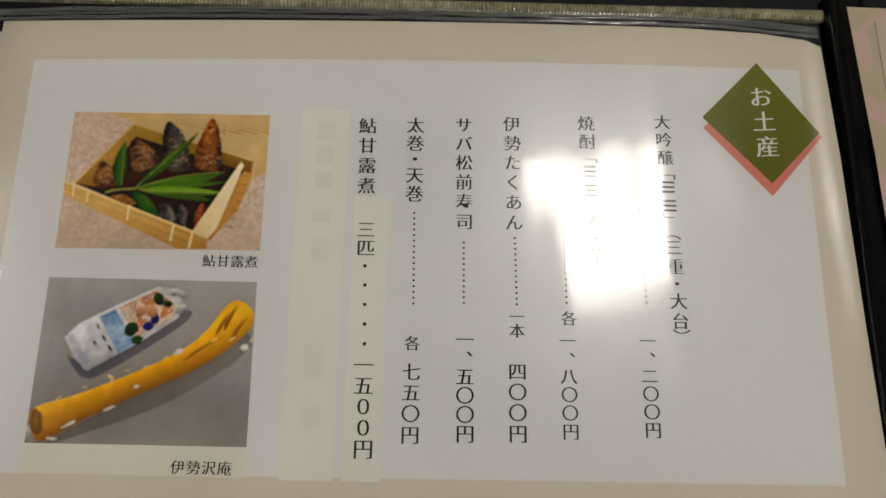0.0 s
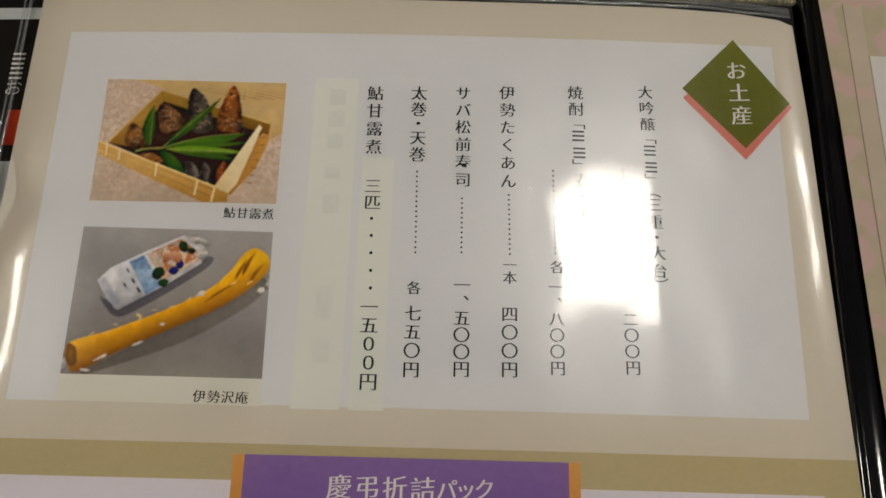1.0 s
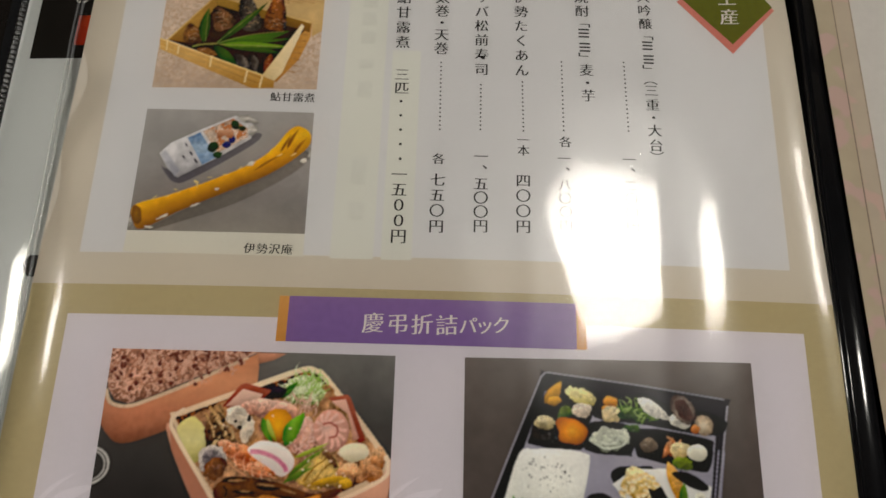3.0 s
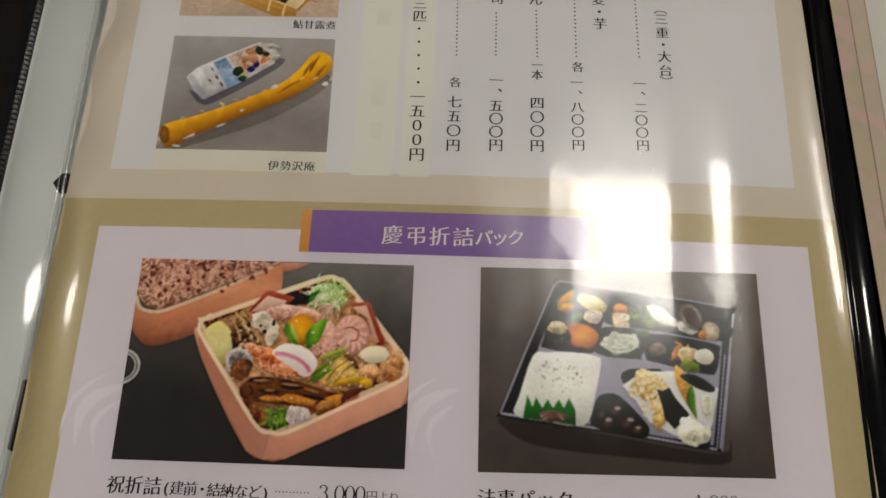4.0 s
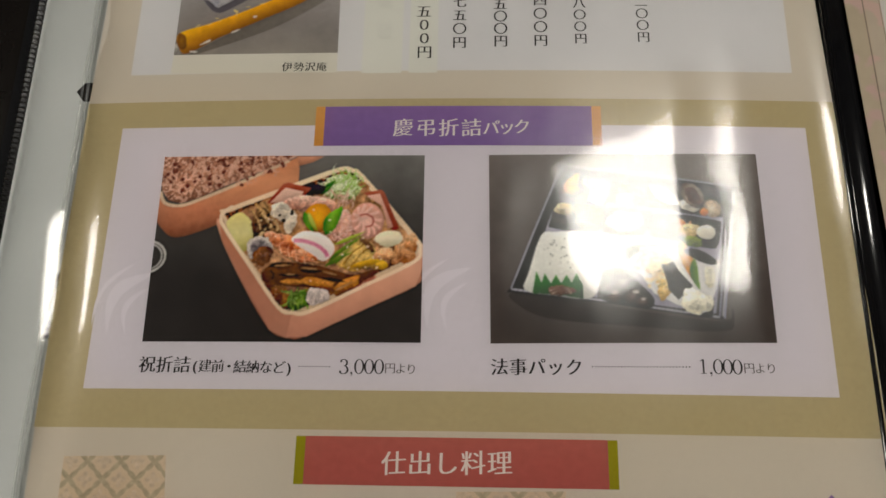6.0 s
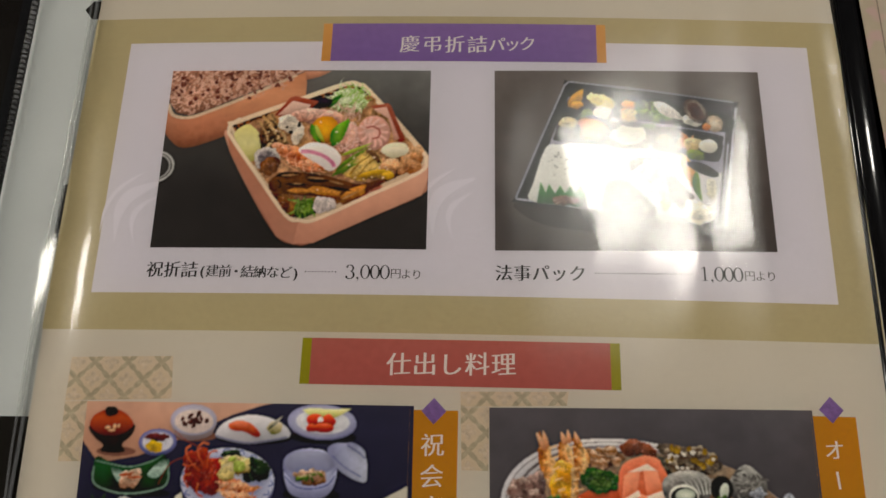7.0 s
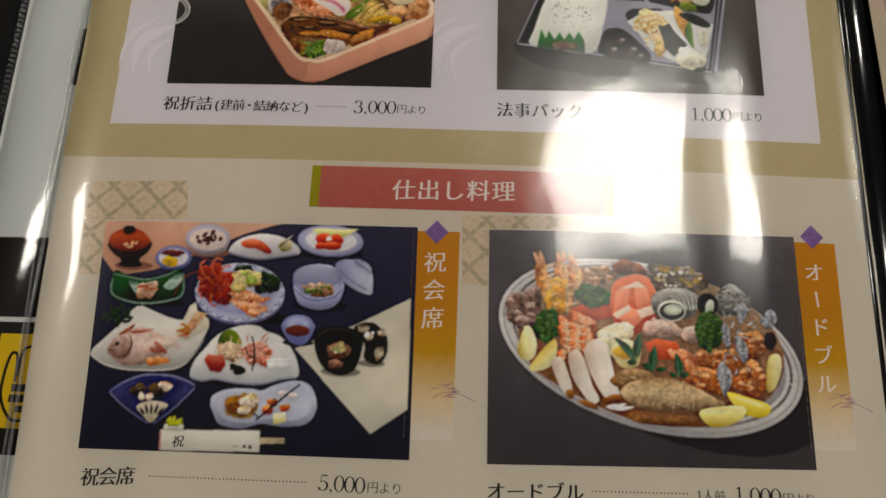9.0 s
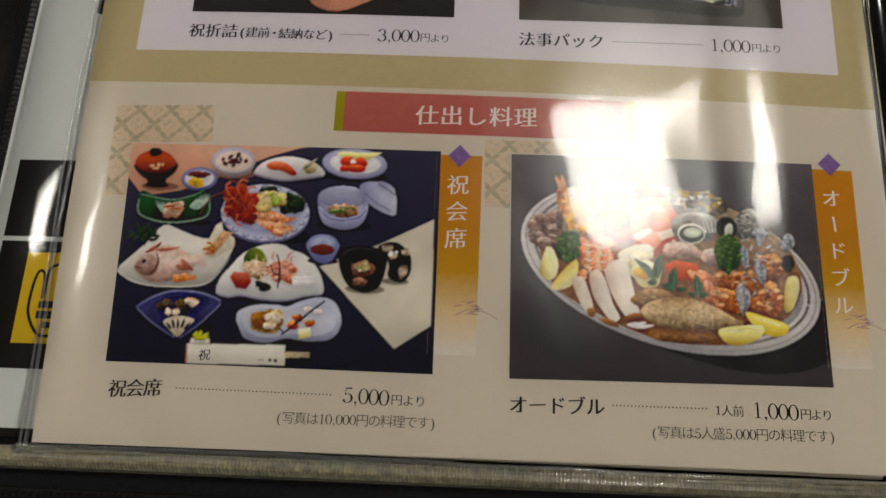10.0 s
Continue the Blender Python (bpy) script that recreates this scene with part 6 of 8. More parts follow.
m("tail_band", [stroke(smooth([(24.7, -56.4), (24.4, -58.5), (25.3, -59.9)], 5, False), 0.34), stroke(smooth([(26.6, -56.9), (26.4, -58.9), (27.2, -60.4)], 5, False), 0.34), stroke(smooth([(28.5, -57.4), (28.3, -59.4), (29.1, -60.9)], 5, False), 0.34), stroke(smooth([(30.5, -57.8), (30.2, -59.9), (31.1, -61.3)], 5, False), 0.34), stroke(smooth([(32.4, -58.3), (32.1, -60.3), (33.0, -61.8)], 5, False), 0.34)], tone("f4d0ac", "c05830"), lift=0.2)
m("soft_shade", [disc(45.7, -59.3, 6.68, 1.58, 0)], tone("12101c", "181624"), lift=0)
m("bowl", [smooth([(38.7, -53.3), (39.2, -50.8), (41.8, -49.4), (45.2, -49.0), (48.6, -49.7), (51.1, -52.4), (50.9, -56.5), (49.4, -59.2), (46.2, -60.3), (42.8, -59.9), (40.3, -58.4)], 4)], tone("7c7ca0", "a8a8c8", "c8c8dc", "9494b8", along="u", grain=0.05))
m("bowl_inside", [disc(44.9, -52.2, 5.92, 2.89, 0)], tone("8c8cac", "b0b0c8", grain=0.04), lift=0)
m("bowl_food", [blob(45.3, -55.4, 4.04, 1.78, 0, 20, 0.25)], tone("7c5040", "b08468", "d0ac90", grain=0.3, scale=700))
m("bowl_food", [leaf(43.7, -55.6, 48.2, -54.1, 0.76, 0.00), leaf(44.8, -54.7, 46.3, -56.6, 0.67, 0.00), leaf(46.4, -53.8, 48.3, -55.7, 0.51, 0.00), blob(43.4, -55.6, 1.35, 0.89, 0, 22, 0.30)], tone("2c3c18", "708c3c", "e0b89c"))
m("bowl_front", [smooth([(39.0, -54.4), (41.7, -56.8), (45.5, -57.3), (49.2, -56.3), (51.1, -53.6), (50.9, -56.5), (49.4, -59.2), (46.2, -60.3), (42.8, -59.9), (40.3, -58.4)], 4)], tone("8c8cb0", "a8a8c8", "c4c4dc", grain=0.05), lift=0.5)
m("bowl_line", [stroke(smooth([(39.2, -55.2), (41.9, -57.5), (45.6, -58.0), (49.3, -57.0), (51.0, -54.5)], 5, False), 0.25)], tone("6c70a4"), lift=0)
m("bowl_lid", [smooth([(48.7, -49.0), (50.2, -47.8), (52.7, -47.6), (55.3, -48.1), (57.6, -50.5), (58.2, -53.4), (57.9, -56.2), (55.0, -55.6), (51.9, -53.8), (49.6, -51.1)], 4)], tone("8484a4", "acacc4", "ccccdc", along="u", grain=0.08))
m("lid_knob", [smooth([(52.9, -48.1), (54.4, -47.4), (57.1, -48.9), (57.7, -50.7), (56.9, -51.3), (55.1, -49.7)], 4)], tone("c8c8d8", "9494b4"))
m("bowl_line", [stroke(smooth([(50.0, -50.5), (53.1, -53.1), (57.5, -55.4)], 5, False), 0.25), stroke([(53.4, -48.1), (56.3, -49.8), (57.5, -50.9)], 0.25)], tone("7478a4"), lift=0)
m("fish_plate", [smooth([(-8.4, -72.6), (-5.6, -68.8), (-2.1, -65.1), (1.3, -60.7), (5.4, -61.8), (11.3, -63.8), (18.0, -63.5), (19.4, -64.4), (18.7, -67.8), (16.7, -71.7), (13.9, -75.0), (9.1, -76.0), (1.6, -76.1), (-4.4, -75.0)], 3)], tone("a8a4a0", "cfcbc6", "dedad4", "d0ccc8", grain=0.04), lift=0.6)
m("plate_edge", [stroke(smooth([(-8.4, -72.7), (-4.4, -75.1), (1.6, -76.2), (9.1, -76.1), (13.9, -75.1), (16.9, -71.8), (19.0, -67.7)], 5, False), 0.34)], tone("e8e4de", "8c8890"), lift=0)
m("herb", scatter(22, -2.9, -62.9, 2.89, 2.14, 44, shred(3.0, 0.7), 0), tone("1c341c", "3c5430"))
m("sea_bream", [smooth([(-4.4, -71.6), (-3.5, -69.0), (-0.5, -66.8), (3.6, -65.9), (7.7, -67.4), (10.3, -68.1), (13.0, -66.5), (12.5, -68.9), (13.3, -71.0), (10.7, -70.5), (9.7, -72.4), (5.5, -74.7), (0.6, -75.3), (-2.5, -73.9)], 4)], tone("a88478", "c8aca2", "dccac0", "c4a298", grain=0.12, scale=350), lift=0.8)
m("sea_bream_head", [smooth([(-4.4, -71.7), (-3.4, -69.1), (-1.1, -68.1), (1.1, -69.5), (1.4, -72.3), (-0.5, -73.8), (-3.0, -73.0)], 4)], tone("8c685c", "b08e84", "c4a89e", grain=0.14), lift=0.7)
m("sea_bream_fin", [leaf(-2.4, -68.1, 1.7, -64.8, 1.01, -0.25), leaf(0.0, -67.2, 6.6, -66.1, 0.76, -0.25), leaf(5.7, -70.9, 9.3, -72.0, 1.50, 0.00), leaf(6.7, -69.1, 10.5, -72.2, 1.34, -0.25)], tone("a85c48", "cc8c7c"), lift=0.4)
m("dark_line", [stroke(smooth([(0.6, -68.0), (1.4, -70.0), (0.7, -72.1), (-0.5, -73.5)], 5, False), 0.34), stroke([(-4.2, -71.5), (-2.5, -72.0)], 0.25), leaf(0.4, -66.7, 1.5, -65.1, 0.42, 0.00)], tone("6c4438"), lift=0)
m("fish_eye", [disc(-2.2, -70.1, 0.50, 0.52, 0)], tone("1c1412", "5c4c44", along="r"), lift=0)
m("sashimi", [blob(8.1, -73.8, 2.82, 1.19, 8, 25, 0.20)], tone("c8642c", "e49458", "d8a884"), lift=0.7)
m("paper_wrap", [[(11.7, -67.6), (14.3, -60.3), (15.6, -59.4), (16.2, -61.4), (19.3, -63.5), (19.4, -65.9), (14.6, -69.0)]], tone("c4bca8", "e2dccc"), lift=0.5)
m("paper_wrap", [[(12.4, -67.9), (16.1, -61.7), (18.8, -62.1), (14.5, -68.1)]], tone("c08468", "d8b48c", grain=0.2), lift=0.4)
m("wrap_mark", scatter(9, 13.8, -66.3, 1.51, 1.57, 46, grain_of(0.7, 0.4), 0), tone("b04030", "c8a030"), lift=0)
m("soft_shade", [disc(29.6, -78.2, 12.19, 1.32, -2)], tone("12101c", "181624"), lift=0)
m("shell_plate", [smooth([(16.5, -77.4), (17.0, -73.8), (19.4, -70.4), (21.9, -67.3), (26.6, -65.0), (31.2, -64.8), (33.4, -66.0), (36.9, -67.2), (39.6, -69.7), (41.5, -73.0), (42.0, -76.7), (38.0, -77.4), (33.3, -78.7), (27.6, -78.6), (22.6, -77.8), (19.4, -78.3)], 4)], tone("b4b4b8", "d6d4d4", "e6e4e2", "dcdad8", grain=0.03), lift=0.5)
m("plate_edge", [stroke(smooth([(16.5, -77.4), (19.4, -78.3), (22.6, -77.8), (27.6, -78.6), (33.3, -78.7), (38.0, -77.4), (42.0, -76.7)], 5, False), 0.41)], tone("8c8ca4", "a8a8bc"), lift=0)
m("green_leaf", [smooth([(22.3, -70.1), (22.4, -67.5), (24.2, -65.9), (26.4, -66.5), (27.9, -69.4), (25.8, -71.4), (23.3, -71.2)], 4)], tone("4c5c14", "7c8c24", "98a838", along="u", grain=0.1), lift=0.6)
m("sashimi", [blob(25.4, -71.2, 3.30, 2.38, -10, 26, 0.30)], tone("a87c5c", "dcc0a0", "ecd8c0", grain=0.3, scale=800))
m("salad_shred", scatter(34, 25.4, -71.2, 2.97, 2.04, 47, shred(2.8, 0.4), 0), tone("f0dcc4", "b88c68"), lift=0.3)
m("tuna", [[(19.3, -73.3), (20.1, -72.0), (23.8, -72.1), (24.7, -74.4), (23.6, -76.3), (21.1, -76.0)]], tone("8c2c20", "b84c38", "d07c68", grain=0.1), lift=0.8)
m("sashimi", [blob(31.6, -71.2, 3.62, 2.37, 5, 27, 0.35), blob(33.4, -72.8, 1.97, 1.51, 0, 28, 0.30)], tone("b05440", "d88870", "ecb8a4", grain=0.25, scale=600))
m("salad_shred", scatter(20, 31.7, -71.0, 3.46, 2.03, 48, shred(3.0, 0.5), 0), tone("f0d0c0", "b84c38"), lift=0.3)
m("squid", [[(34.2, -72.7), (39.8, -72.3), (39.8, -74.0), (34.5, -74.7)], [(34.7, -73.6), (40.0, -73.3), (39.8, -74.7), (34.8, -75.2)]], tone("c4c4c8", "e8e6e6"), lift=0.6)
m("seaweed", [blob(28.0, -75.6, 1.47, 1.17, 0, 29, 0.30), blob(26.4, -74.8, 0.82, 0.84, 0, 30, 0.30)], tone("24281c", "4c4c34"), lift=0.5)
m("twig", [stroke(smooth([(30.1, -67.3), (31.2, -70.8), (31.1, -76.5)], 5, False), 0.33), stroke(smooth([(28.9, -69.9), (29.9, -72.1), (32.6, -72.6)], 5, False), 0.25)], tone("241a18"), lift=0)
m("soft_shade", [disc(41.3, -68.6, 3.78, 0.85, 0)], tone("12101c", "181624"), lift=0)
m("plate", [smooth([(37.2, -63.9), (38.6, -67.6), (40.8, -69.1), (42.9, -68.9), (44.3, -66.8), (44.5, -63.7)], 4)], tone("6468a0", "8c90bc", grain=0.05), lift=0.6)
m("plate", [disc(40.9, -64.1, 3.65, 2.34, 0)], tone("9498c4", "b8bcd8", "7c80b4", along="r", grain=0.06), lift=0.4)
m("sauce", [disc(41.0, -65.7, 2.98, 1.38, 0)], tone("4a1c14", "7c3c2c", "8c5048", grain=0.05), lift=0.2)
m("soft_shade", [disc(52.0, -75.2, 4.68, 1.15, 0)], tone("8c8478", "7c746a"), lift=0)
m("soft_shade", [disc(59.1, -73.0, 3.23, 0.83, 0)], tone("8c8478", "7c746a"), lift=0)
m("black_bowl", [smooth([(45.1, -66.9), (47.0, -64.8), (50.7, -64.3), (54.5, -64.9), (56.6, -66.7), (56.5, -70.7), (55.2, -74.5), (52.1, -76.0), (48.3, -74.8), (45.9, -71.1)], 4)], tone("0a0808", "181212", "100c0c", grain=0.08))
m("bowl_glint", [stroke(smooth([(45.8, -67.1), (47.5, -65.5), (50.8, -65.0), (54.1, -65.6), (56.0, -67.0)], 5, False), 0.25)], tone("4c4440"), lift=0)
m("bowl_food", [blob(51.0, -70.3, 2.77, 2.02, 0, 30, 0.30), blob(50.6, -73.5, 1.78, 1.16, 0, 33, 0.20)], tone("5c3424", "94644c", "b8886c", grain=0.25))
m("bowl_food", [blob(50.3, -69.7, 0.98, 0.84, 0, 34, 0.30), blob(51.9, -69.6, 1.14, 0.76, 0, 35, 0.30), leaf(50.0, -70.8, 53.2, -69.8, 0.73, 0.00), blob(51.5, -68.6, 0.74, 0.59, 0, 36, 0.30)], tone("e8d8c0", "b0b868", "d08c74"))
m("black_lid", [smooth([(54.4, -64.5), (56.4, -63.3), (58.9, -63.2), (61.0, -64.7), (62.3, -66.3), (62.7, -69.8), (61.5, -72.6), (59.5, -73.1), (57.2, -71.7), (57.3, -69.0), (55.8, -66.1)], 4)], tone("0a0808", "1c1614", grain=0.1))
m("lid_picture", [blob(56.7, -64.6, 1.64, 1.03, 0, 32, 0.30), blob(61.1, -65.5, 1.31, 0.85, 0, 31, 0.30), blob(58.1, -66.5, 1.15, 1.02, 20, 33, 0.30), blob(60.8, -70.4, 1.14, 1.84, -15, 34, 0.30)], tone("8c6c4c", "c8b8a4", "5c3c28", grain=0.25), lift=0)
m("bowl_glint", [disc(57.6, -66.1, 0.57, 0.77, -20), disc(58.9, -65.6, 0.41, 0.34, 0)], tone("e8e8ec"), lift=0)
m("soft_shade", [disc(9.5, -85.6, 7.29, 1.62, 0)], tone("12101c", "181624"), lift=0)
m("fan_dish", [smooth([(-2.2, -81.6), (0.6, -79.4), (5.6, -77.4), (11.8, -77.4), (15.7, -78.4), (18.1, -79.6), (16.6, -81.7), (13.1, -85.5), (8.8, -89.0), (5.2, -87.0), (1.5, -84.7)], 3)], tone("1c1a3c", "2e2c58", "44427c", "34326a", grain=0.2, scale=300), lift=0.7)
m("fan_well", [smooth([(1.2, -80.9), (5.8, -78.7), (12.0, -78.5), (15.5, -79.7), (13.0, -82.3), (8.7, -83.4), (5.0, -83.4), (2.7, -82.0)], 3)], tone("24224a", "38366c", "2a2854", grain=0.2), lift=0)
m("fan_dish_edge", [stroke(smooth([(-2.2, -81.6), (0.6, -79.4), (5.6, -77.4), (11.8, -77.4), (15.7, -78.4), (18.1, -79.6)], 5, False), 0.41), stroke(smooth([(-2.0, -81.8), (1.5, -84.7), (5.2, -87.0), (8.6, -88.9)], 5, False), 0.25), stroke(smooth([(9.2, -88.7), (13.1, -85.5), (16.7, -81.6), (18.1, -79.8)], 5, False), 0.24)], tone("7474a8", "9c9cc4"), lift=0.3)
m("fan_slot", [smooth([(4.7, -84.8), (7.8, -83.3), (12.2, -84.1), (10.6, -86.2), (8.7, -88.5), (6.4, -86.6)], 3)], tone("b8a890", "d0c4b0"), lift=0.4)
m("fan_slot", [leaf(7.0, -86.7, 5.5, -85.0, 0.57, 0.00), leaf(7.7, -86.5, 6.8, -84.1, 0.57, 0.00), leaf(8.5, -86.5, 8.2, -83.9, 0.57, 0.00), leaf(9.3, -86.4, 9.8, -84.0, 0.57, 0.00), leaf(10.0, -86.7, 11.4, -84.8, 0.57, 0.00)], tone("181428"), lift=0)
m("appetizer", [blob(4.5, -80.8, 1.97, 1.33, 20, 34, 0.25), blob(9.2, -80.8, 2.13, 1.49, -10, 35, 0.25)], tone("2c2024", "54402c", "7c5c34", grain=0.25))
m("appetizer", [blob(5.6, -82.4, 0.82, 0.99, 0, 36, 0.20), blob(7.5, -82.5, 0.90, 0.99, 0, 37, 0.20), blob(11.2, -80.0, 1.31, 1.16, 0, 38, 0.25), blob(10.2, -79.6, 0.98, 0.66, 0, 39, 0.20)], tone("c8a890", "ecdccc", "d89c80", grain=0.15))
m("soft_shade", [disc(35.2, -88.0, 11.13, 1.27, 3)], tone("12101c", "181624"), lift=0)
m("gourd_dish", [smooth([(22.1, -83.5), (22.7, -81.5), (26.1, -80.1), (31.0, -79.8), (33.9, -80.2), (36.6, -78.9), (41.3, -77.6), (45.0, -78.6), (46.9, -82.2), (46.5, -85.8), (43.9, -87.9), (38.4, -88.2), (34.4, -87.8), (29.7, -89.1), (24.8, -88.2), (23.2, -85.9)], 4)], tone("84869f", "acaec6", "c8cada", "b2b4ca", grain=0.06), lift=0.7)
m("gourd_well", [smooth([(23.6, -83.9), (24.7, -81.4), (28.7, -80.7), (33.0, -81.5), (36.3, -80.2), (41.0, -78.8), (44.3, -79.8), (45.8, -82.6), (44.9, -85.5), (41.5, -86.9), (35.8, -86.6), (31.2, -87.8), (25.9, -87.0)], 4)], tone("acaec4", "caccda", "b8bace", grain=0.04), lift=0)
m("fried_food", [disc(29.6, -84.0, 4.18, 2.90, 0)], tone("a87848", "8c5c2c", "b8945c", along="r", grain=0.2), lift=0.6)
m("appetizer", [blob(27.8, -83.7, 2.25, 1.94, 0, 38, 0.25)], tone("8c4c1c", "c48840", grain=0.2))
m("appetizer", [blob(31.2, -82.7, 2.25, 1.62, 0, 39, 0.25), blob(30.2, -84.8, 1.60, 0.96, 0, 42, 0.30)], tone("c8b09c", "ecdccc", "e0c888", grain=0.15))
m("appetizer", [blob(36.6, -82.8, 1.28, 0.89, 0, 40, 0.30), blob(35.6, -84.6, 1.44, 1.12, 0, 41, 0.30), blob(39.6, -84.1, 1.12, 1.12, 0, 43, 0.30)], tone("a83c2c", "d8744c", "e0a040", grain=0.15))
m("appetizer", [blob(41.2, -81.0, 1.04, 0.73, 0, 44, 0.20), blob(38.8, -80.6, 0.80, 0.73, 0, 45, 0.20)], tone("e8d0cc", "f4e8e4"))
m("egg_cube", [[(37.0, -85.5), (40.0, -84.9), (40.2, -87.2), (37.4, -87.9)]], tone("c8b83c", "e8e0b0", "f4f0e0"), lift=0.5)
m("twig", [stroke(smooth([(33.1, -87.1), (36.4, -84.2), (40.0, -80.8), (43.3, -78.0)], 5, False), 0.40), stroke([(33.8, -86.4), (32.5, -85.5)], 0.32), stroke([(37.8, -82.9), (36.9, -81.8)], 0.24)], tone("241a1c"), lift=0.3)
m("soft_shade", [[(12.1, -94.9), (35.1, -94.2), (41.2, -92.3), (41.3, -92.9), (35.6, -95.0), (14.7, -95.5)]], tone("100e18"), lift=0)
m("chopstick", [[(34.4, -91.0), (40.3, -90.9), (40.3, -91.4), (34.5, -91.8)], [(34.5, -91.8), (40.2, -91.5), (40.3, -92.0), (34.6, -92.4)]], tone("d4c4a4", "b8a484"), lift=0.5)
m("chopstick_wrapper", [[(11.2, -90.0), (34.4, -89.4), (34.8, -94.2), (11.7, -94.6)]], tone("c4beb4", "d6d0c8", "dcd8d0", grain=0.03), lift=0.5)
m("wrapper_edge", [stroke([(11.3, -90.2), (11.7, -94.6)], 0.40)], tone("c88c8c"), lift=0)
m("origami", [[(11.8, -90.0), (12.0, -88.7), (13.6, -88.4), (16.4, -88.6), (16.7, -90.0)]], tone("c8c2b8", "e0dad0"), lift=0.6)
m("origami", [leaf(12.6, -88.7, 13.3, -86.8, 1.13, 0.00), leaf(13.7, -89.0, 14.2, -86.6, 1.28, 0.00), leaf(14.6, -88.9, 16.0, -87.1, 1.28, 0.00), leaf(13.3, -88.8, 16.4, -88.2, 0.96, 0.00), leaf(12.9, -89.2, 13.8, -87.9, 0.80, 0.00)], tone("8c8c20", "b8b83c", "d0c850"), lift=0.6)
m("mark", [[(30.8, -92.7), (31.5, -92.7), (31.6, -93.4), (30.9, -93.5)], [(32.1, -92.7), (32.8, -92.7), (32.9, -93.5), (32.2, -93.5)], [(28.2, -93.1), (29.9, -93.1), (30.0, -93.3), (28.2, -93.3)]], tone("5c5450"), lift=0)
lettering("lettering", "祝", 15.7, -92.4, 15.7, -92.5, 2.90, BLACKINK, SHEET, 7, rise=0.1)

# the party platter
photo([(86.0, -38.7), (160.9, -37.5), (161.3, -93.4), (86.7, -95.0)], tone("3c373a", "454044", "4e494d", "5a555a", grain=0.05, scale=160), "photograph of a party platter of fried and boiled food")
m("soft_shade", [disc(129.5, -71.8, 35.89, 16.16, -19, 40)], tone("262226", "2c282c", grain=0.03), lift=0)
m("platter", [disc(124.4, -66.2, 36.4, 19.7, -14, 60)], tone("b8b4ba", "d8d4d6", "c8c4c8", "e2dedc", grain=0.08), turn=-14)
m("platter_line", [stroke(disc(124.7, -65.8, 33.4, 17.5, -14, 60, 0, 359), 0.7), stroke(disc(124.5, -66.1, 35.3, 18.8, -14, 60, 0, 359), 0.22)], tone("6c6264", "a49ca0", "5c5254", along="u", grain=0.3, scale=120), lift=0)
m("platter_well", [disc(124.7, -65.8, 32.2, 16.5, -14, 60)], tone("8a8690", "a8a4a8", "5a4c44", grain=0.15), lift=0)
m("sauce", [smooth([(93.1, -61.7), (96.4, -55.8), (108.7, -49.8), (124.0, -48.2), (140.9, -51.0), (152.6, -59.2), (156.0, -68.5), (152.2, -76.9), (142.7, -83.2), (131.9, -85.0), (119.3, -83.7), (105.7, -78.0), (96.5, -72.0)], 4)], tone("8a5c40", "a87c5c", "b09880", grain=0.25, scale=400), lift=0.3)
m("meat", [blob(94.7, -58.8, 4.15, 4.64, -20, 1, 0.25), blob(96.4, -55.8, 2.84, 2.54, 0, 2, 0.30)], tone("6a4c46", "9c7c74", "c0a49a", grain=0.2, scale=500))
m("meat", scatter(10, 94.5, -58.8, 3.20, 3.87, 51, chunk(1.7), 0), tone("b8988e", "8c6a62", "d0b8ac", grain=0.15))
m("mushroom", [blob(111.7, -49.4, 4.77, 2.38, -5, 3, 0.30)], tone("7a5038", "b08460", grain=0.25))
m("mushroom", scatter(16, 111.8, -49.2, 4.20, 1.99, 52, chunk(1.3), 0), tone("d8b090", "a87448", "e8d0b8", grain=0.15))
m("shellfish", [blob(131.5, -49.6, 7.13, 2.97, -8, 8, 0.30), blob(125.8, -51.6, 2.47, 2.36, 0, 9, 0.30)], tone("4c4038", "7c6c5c", grain=0.3))
m("shellfish", scatter(26, 131.5, -49.6, 6.66, 2.77, 53, chunk(1.4), -8), tone("a8947c", "6c5444", "c8b8a0", grain=0.2))
m("shellfish", scatter(12, 131.1, -48.9, 6.28, 2.38, 54, grain_of(1.3, 0.7), -8), tone("c8a040", "8c6830"))
m("shell_glint", scatter(14, 131.5, -49.9, 6.65, 2.77, 55, grain_of(0.7, 0.35), -8), tone("e0d8cc"), lift=0.3)
m("fried_shrimp", [leaf(102.6, -58.4, 97.8, -43.8, 3.96, 0.57), leaf(105.6, -59.3, 103.0, -44.2, 4.33, 0.47), leaf(108.9, -54.5, 105.7, -44.3, 3.22, 0.38)], tone("b86c30", "e0a060", "f0c890", "d89450", along="u", grain=0.25, scale=700))
m("fried_shrimp", [blob(102.5, -56.0, 2.84, 3.51, -10, 4, 0.30), blob(103.0, -52.6, 2.09, 2.36, 0, 5, 0.30)], tone("c88420", "e8b040", "f0c868", grain=0.2))
